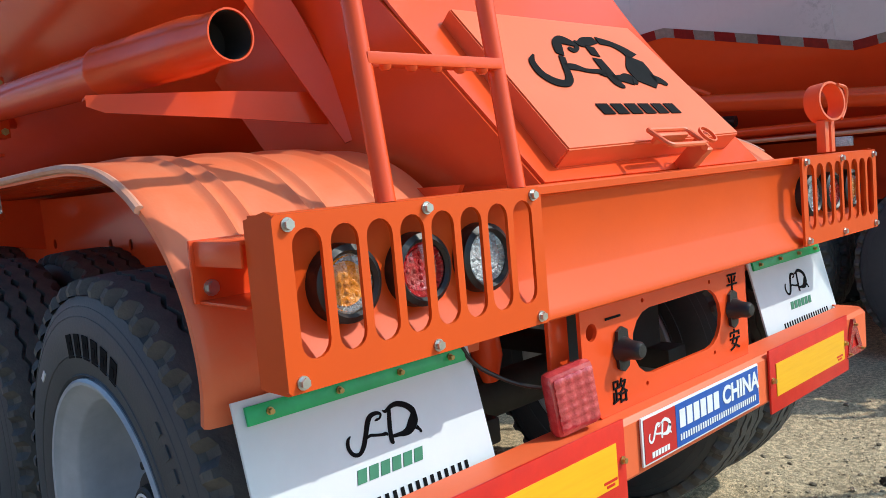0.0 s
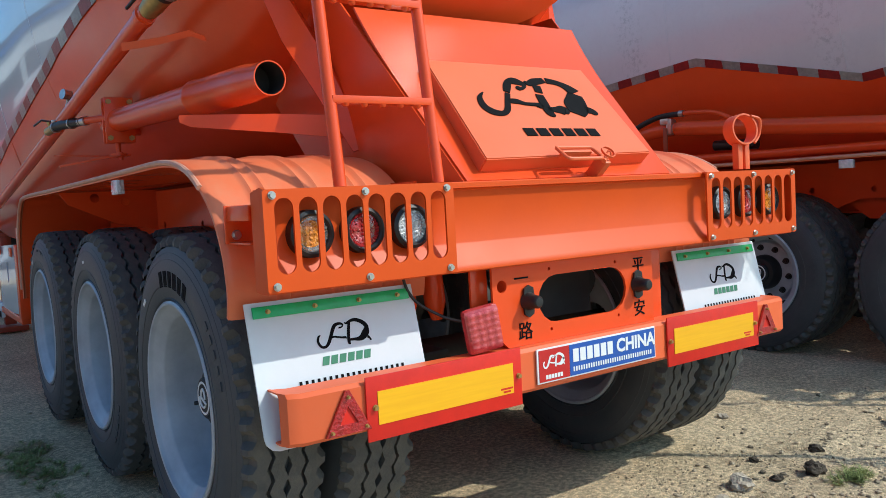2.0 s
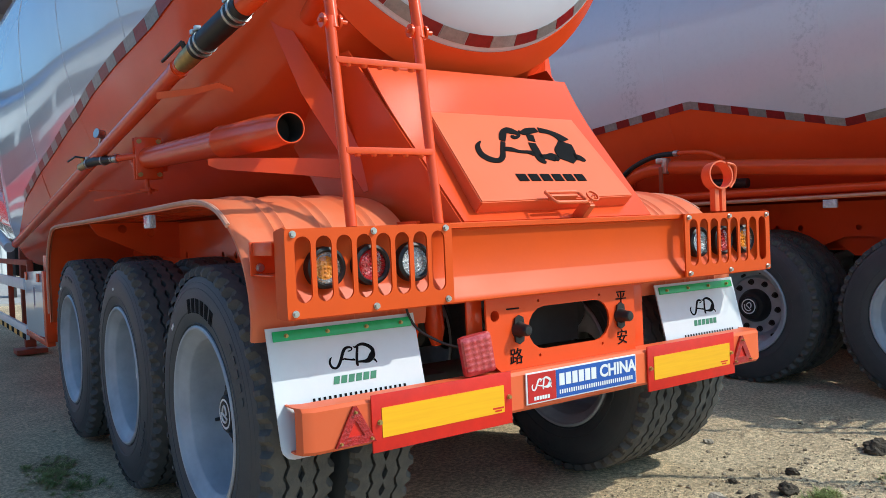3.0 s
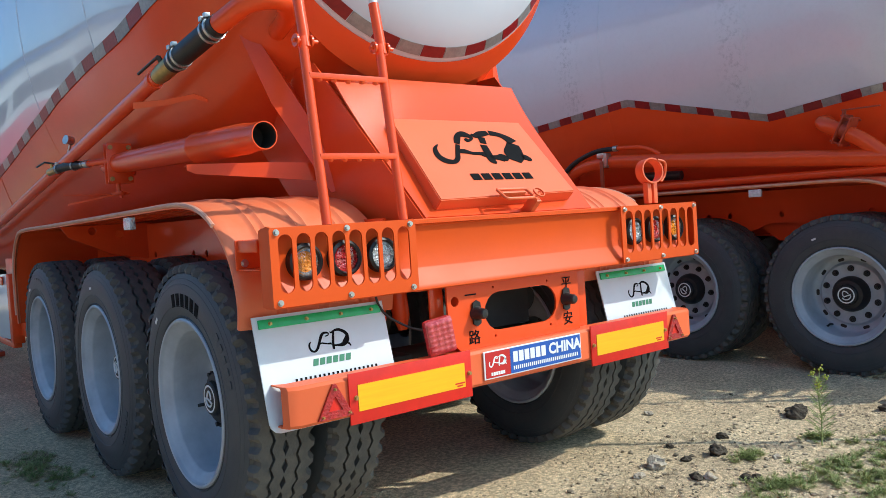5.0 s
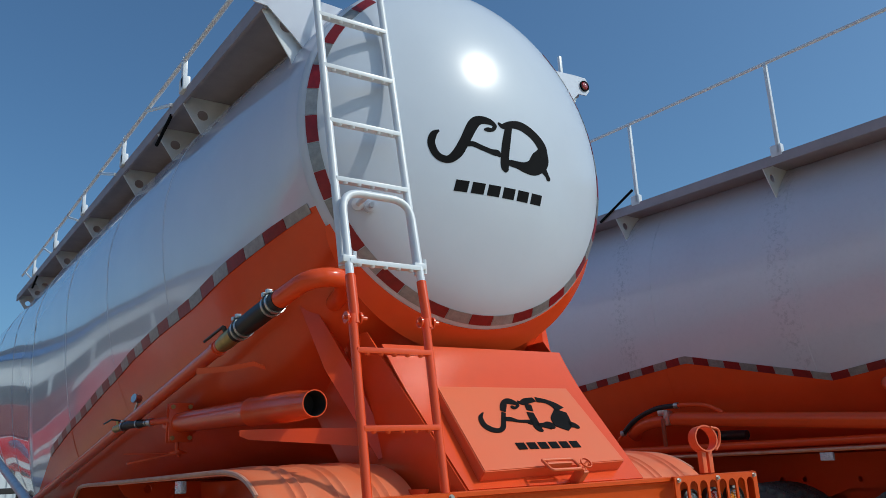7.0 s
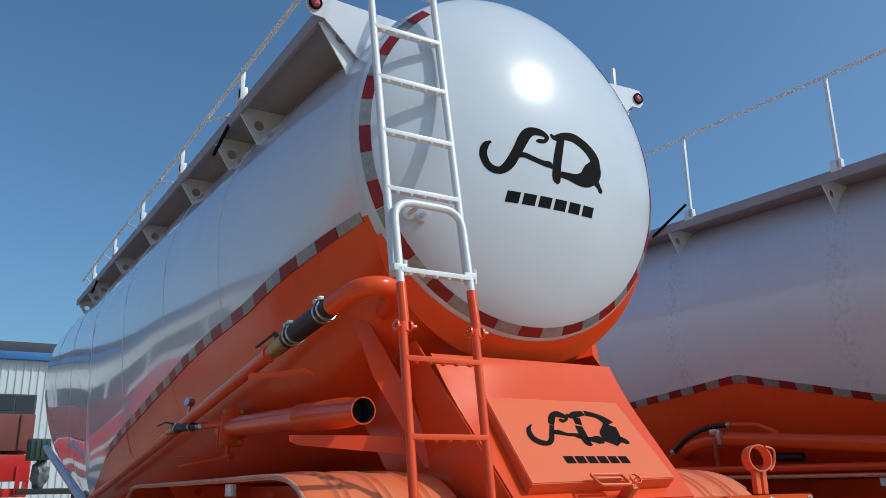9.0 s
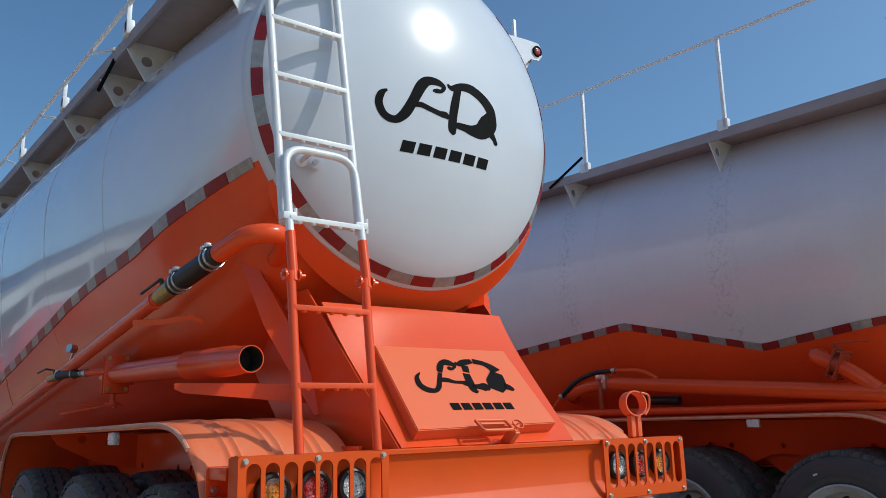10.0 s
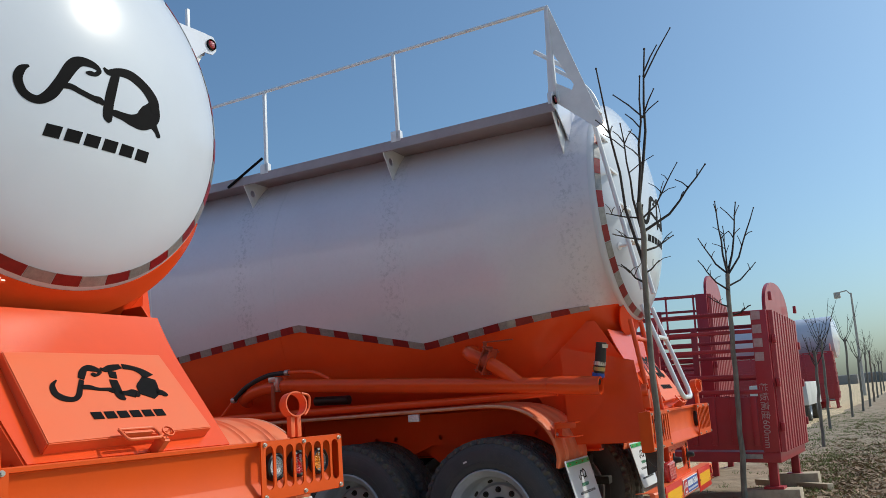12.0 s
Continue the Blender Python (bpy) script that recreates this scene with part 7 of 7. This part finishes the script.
# lamp post by the far road
post = tagged(new("street_lamp"), "thin grey street lamp with one arm", "street lamp")
post.location = (72, 1.9, GROUND_Z)
post.scale = (1, 1, 1.5)
bm = bmesh.new()
branch(bm, [(0, 0, 0), (0.1, -0.3, 5.6)], 0.14, 0.07, 12)
part("pole", bm, CONCRETE, post)
bm = bmesh.new()
branch(bm, [(0.1, -0.3, 5.5), (0.1, 0.0, 5.75), (0.1, 0.55, 5.7)], 0.04, 0.03, 8)
part("arm", bm, CONCRETE, post)
bm = bmesh.new()
box(bm, (0.1, 0.75, 5.55), (0.3, 0.5, 0.35), 0.06)
part("lamp_head", bm, CONCRETE, post)

# low far hedge and wall line; haze is put into its pale grey
bm = bmesh.new()
for k in range(60):
    box(bm, (260 + 10 * math.sin(k), -150 + 6 * k, 1.0), (4, 6.2, 2.6 + 1.2 * abs(math.sin(k * 1.7))), 0.3)
tagged(put_mesh("far_hedge", bm, material("far hedge greyed by haze", (0.30, 0.29, 0.28), 0.9, second=(0.22, 0.22, 0.20), scale=0.3), smooth=0), "low hedge line in the distance, greyed by painted haze", "hedge", kind="stuff")


# shed ahead of the trailers
def shed(m, length, label):
    h = tagged(new("shed"), label, "building")
    h.matrix_basis = m
    bm = bmesh.new()
    box(bm, (length / 2, 5, 3.58), (length, 10, 7.16))
    part("wall", bm, CLADDING, h, smooth=0)
    bm = bmesh.new()
    for k in range(int(length / 0.3)):
        box(bm, (0.15 + 0.3 * k, -0.02, 3.58), (0.09, 0.05, 7.16), 0.0)
    tagged(part("cladding_ribs", bm, CLADDING, h, smooth=0), kind="stuff")
    bm = bmesh.new()
    box(bm, (length / 2, 4.9, 7.33), (length + 0.6, 10.6, 0.34), 0.02)
    part("roof_edge", bm, BLUE_ROOF, h)
    bm = bmesh.new()
    box(bm, (length / 2, 5.2, 7.80), (length + 0.4, 9.8, 0.5), 0.02)
    part("roof", bm, DARK_ROOF, h)
    for k in range(int(length / 4.2)):
        x = length - 4.6 - 4.2 * k
        bm = bmesh.new()
        box(bm, (x, -0.05, 4.9), (3.3, 0.10, 1.5), 0.01)
        w = part("window", bm, DARK_ROOF, h)
        for i in range(4):
            for j in range(2):
                bm = bmesh.new()
                box(bm, (x + (i - 1.5) * 0.8, -0.11, 4.9 + (j - 0.5) * 0.72), (0.74, 0.02, 0.66))
                part("pane", bm, PANE, w, smooth=0)


shed(Matrix.Translation((-36, 38, GROUND_Z)), 39.4, "long pale corrugated shed with a blue eaves line")
shed(Matrix.Translation((-34, -12, GROUND_Z)) @ Matrix.Rotation(math.pi / 2, 4, "Z"), 42, "pale shed across the yard, mirrored in the tank")


def tipper(m, label):
    t = tagged(new("lorry"), label, "lorry")
    t.matrix_basis = m
    bm = bmesh.new()
    box(bm, (0, 2.6, 2.95), (2.4, 5.2, 0.96), 0.04)
    for k in range(7):
        box(bm, (-1.22, 0.3 + 0.78 * k, 2.95), (0.06, 0.10, 0.9), 0.01)
    part("load_body", bm, CRATE_BROWN, t)
    bm = bmesh.new()
    box(bm, (0, 2.6, 2.05), (2.36, 5.2, 0.66), 0.02)
    box(bm, (0, 2.6, 1.42), (2.3, 5.2, 0.22), 0.02)
    for k in range(6):
        box(bm, (-1.2, 0.25 + 0.94 * k, 1.72), (0.08, 0.12, 0.75), 0.01)
        box(bm, (-0.6 + 0.24 * k, -0.02, 1.9), (0.06, 0.08, 0.9), 0.01)
    part("body_frame", bm, SCARLET, t)
    bm = bmesh.new()
    box(bm, (0, 6.6, 1.9), (2.3, 1.9, 2.0), 0.12)
    part("cab", bm, SCARLET, t)
    bm = bmesh.new()
    box(bm, (0, 7.56, 2.4), (2.0, 0.04, 0.8), 0.02)
    part("windscreen", bm, PANE, t)
    me = wheel_meshes()
    for x in (-1.0, 1.0):
        for y in (0.9, 2.2, 6.4):
            w = new("wheel")
            w.parent, w.matrix_basis = t, Matrix.Translation((x, y, 0.52)) @ Matrix.Rotation((1 if x > 0 else -1) * math.pi / 2, 4, "Y")
            for nm, key in (("tyre", "tyre"), ("rim", ("rim", True))):
                o = new(nm, me[key])
                o.parent = w
    bm = bmesh.new()
    box(bm, (0, 3.6, 0.85), (0.9, 7.4, 0.25), 0.02)
    part("chassis", bm, DARK_GEAR_SHADE, t)


tipper(Matrix.Translation((-0.68, 22.9, GROUND_Z)) @ Matrix.Rotation(math.pi / 2, 4, "Z"), "red lorry with a brown load body in the yard")
tipper(Matrix.Translation((-12.5, 2.0, GROUND_Z)), "red lorry parked across the yard")
tipper(Matrix.Translation((-12.5, 12.0, GROUND_Z)), "red lorry parked beside another across the yard")
cargo_body(Matrix.Translation((-14.0, -8.0, 0.27)), 7.5, "dark red cargo body across the yard", False)

# generator on the far side of the yard
gen = tagged(new("generator"), "dark green generator box under a torn sheet", "generator")
gen.location = (-0.62, 20.5, GROUND_Z)
bm = bmesh.new()
box(bm, (0, 0, 2.45), (0.50, 0.7, 0.52), 0.03)
for k in range(4):
    box(bm, (-0.18 + 0.12 * k, -0.36, 2.45), (0.05, 0.03, 0.42), 0.008)
part("housing", bm, material("dark green machine paint", (0.025, 0.06, 0.045), 0.5, scale=4), gen)
bm = bmesh.new()
bmesh.ops.create_icosphere(bm, subdivisions=4, radius=1)
for v in bm.verts:
    k = 1 + 0.25 * noise.noise(v.co * 2.3) + 0.12 * noise.noise(v.co * 6)
    v.co = Vector((v.co.x * 0.20 * k + 0.10, v.co.y * 0.25 * k, v.co.z * 0.38 * k + 1.86))
part("loose_sheet", bm, material("torn grey plastic sheet", (0.16, 0.18, 0.19), 0.4, second=(0.08, 0.09, 0.10), scale=9), gen, "crumpled grey plastic sheet")
bm = bmesh.new()
box(bm, (0.55, 0, 1.44), (1.9, 0.5, 0.14), 0.02)
box(bm, (0.12, 0.1, 1.85), (0.10, 0.3, 0.7), 0.02)
part("skid_beam", bm, DARK_GEAR_SHADE, gen)
for x in (0.95, 1.4):
    bm = bmesh.new()
    box(bm, (x, 0, 0.70), (0.10, 0.5, 1.40), 0.01)
    part("stand", bm, DARK_GEAR_SHADE, gen)
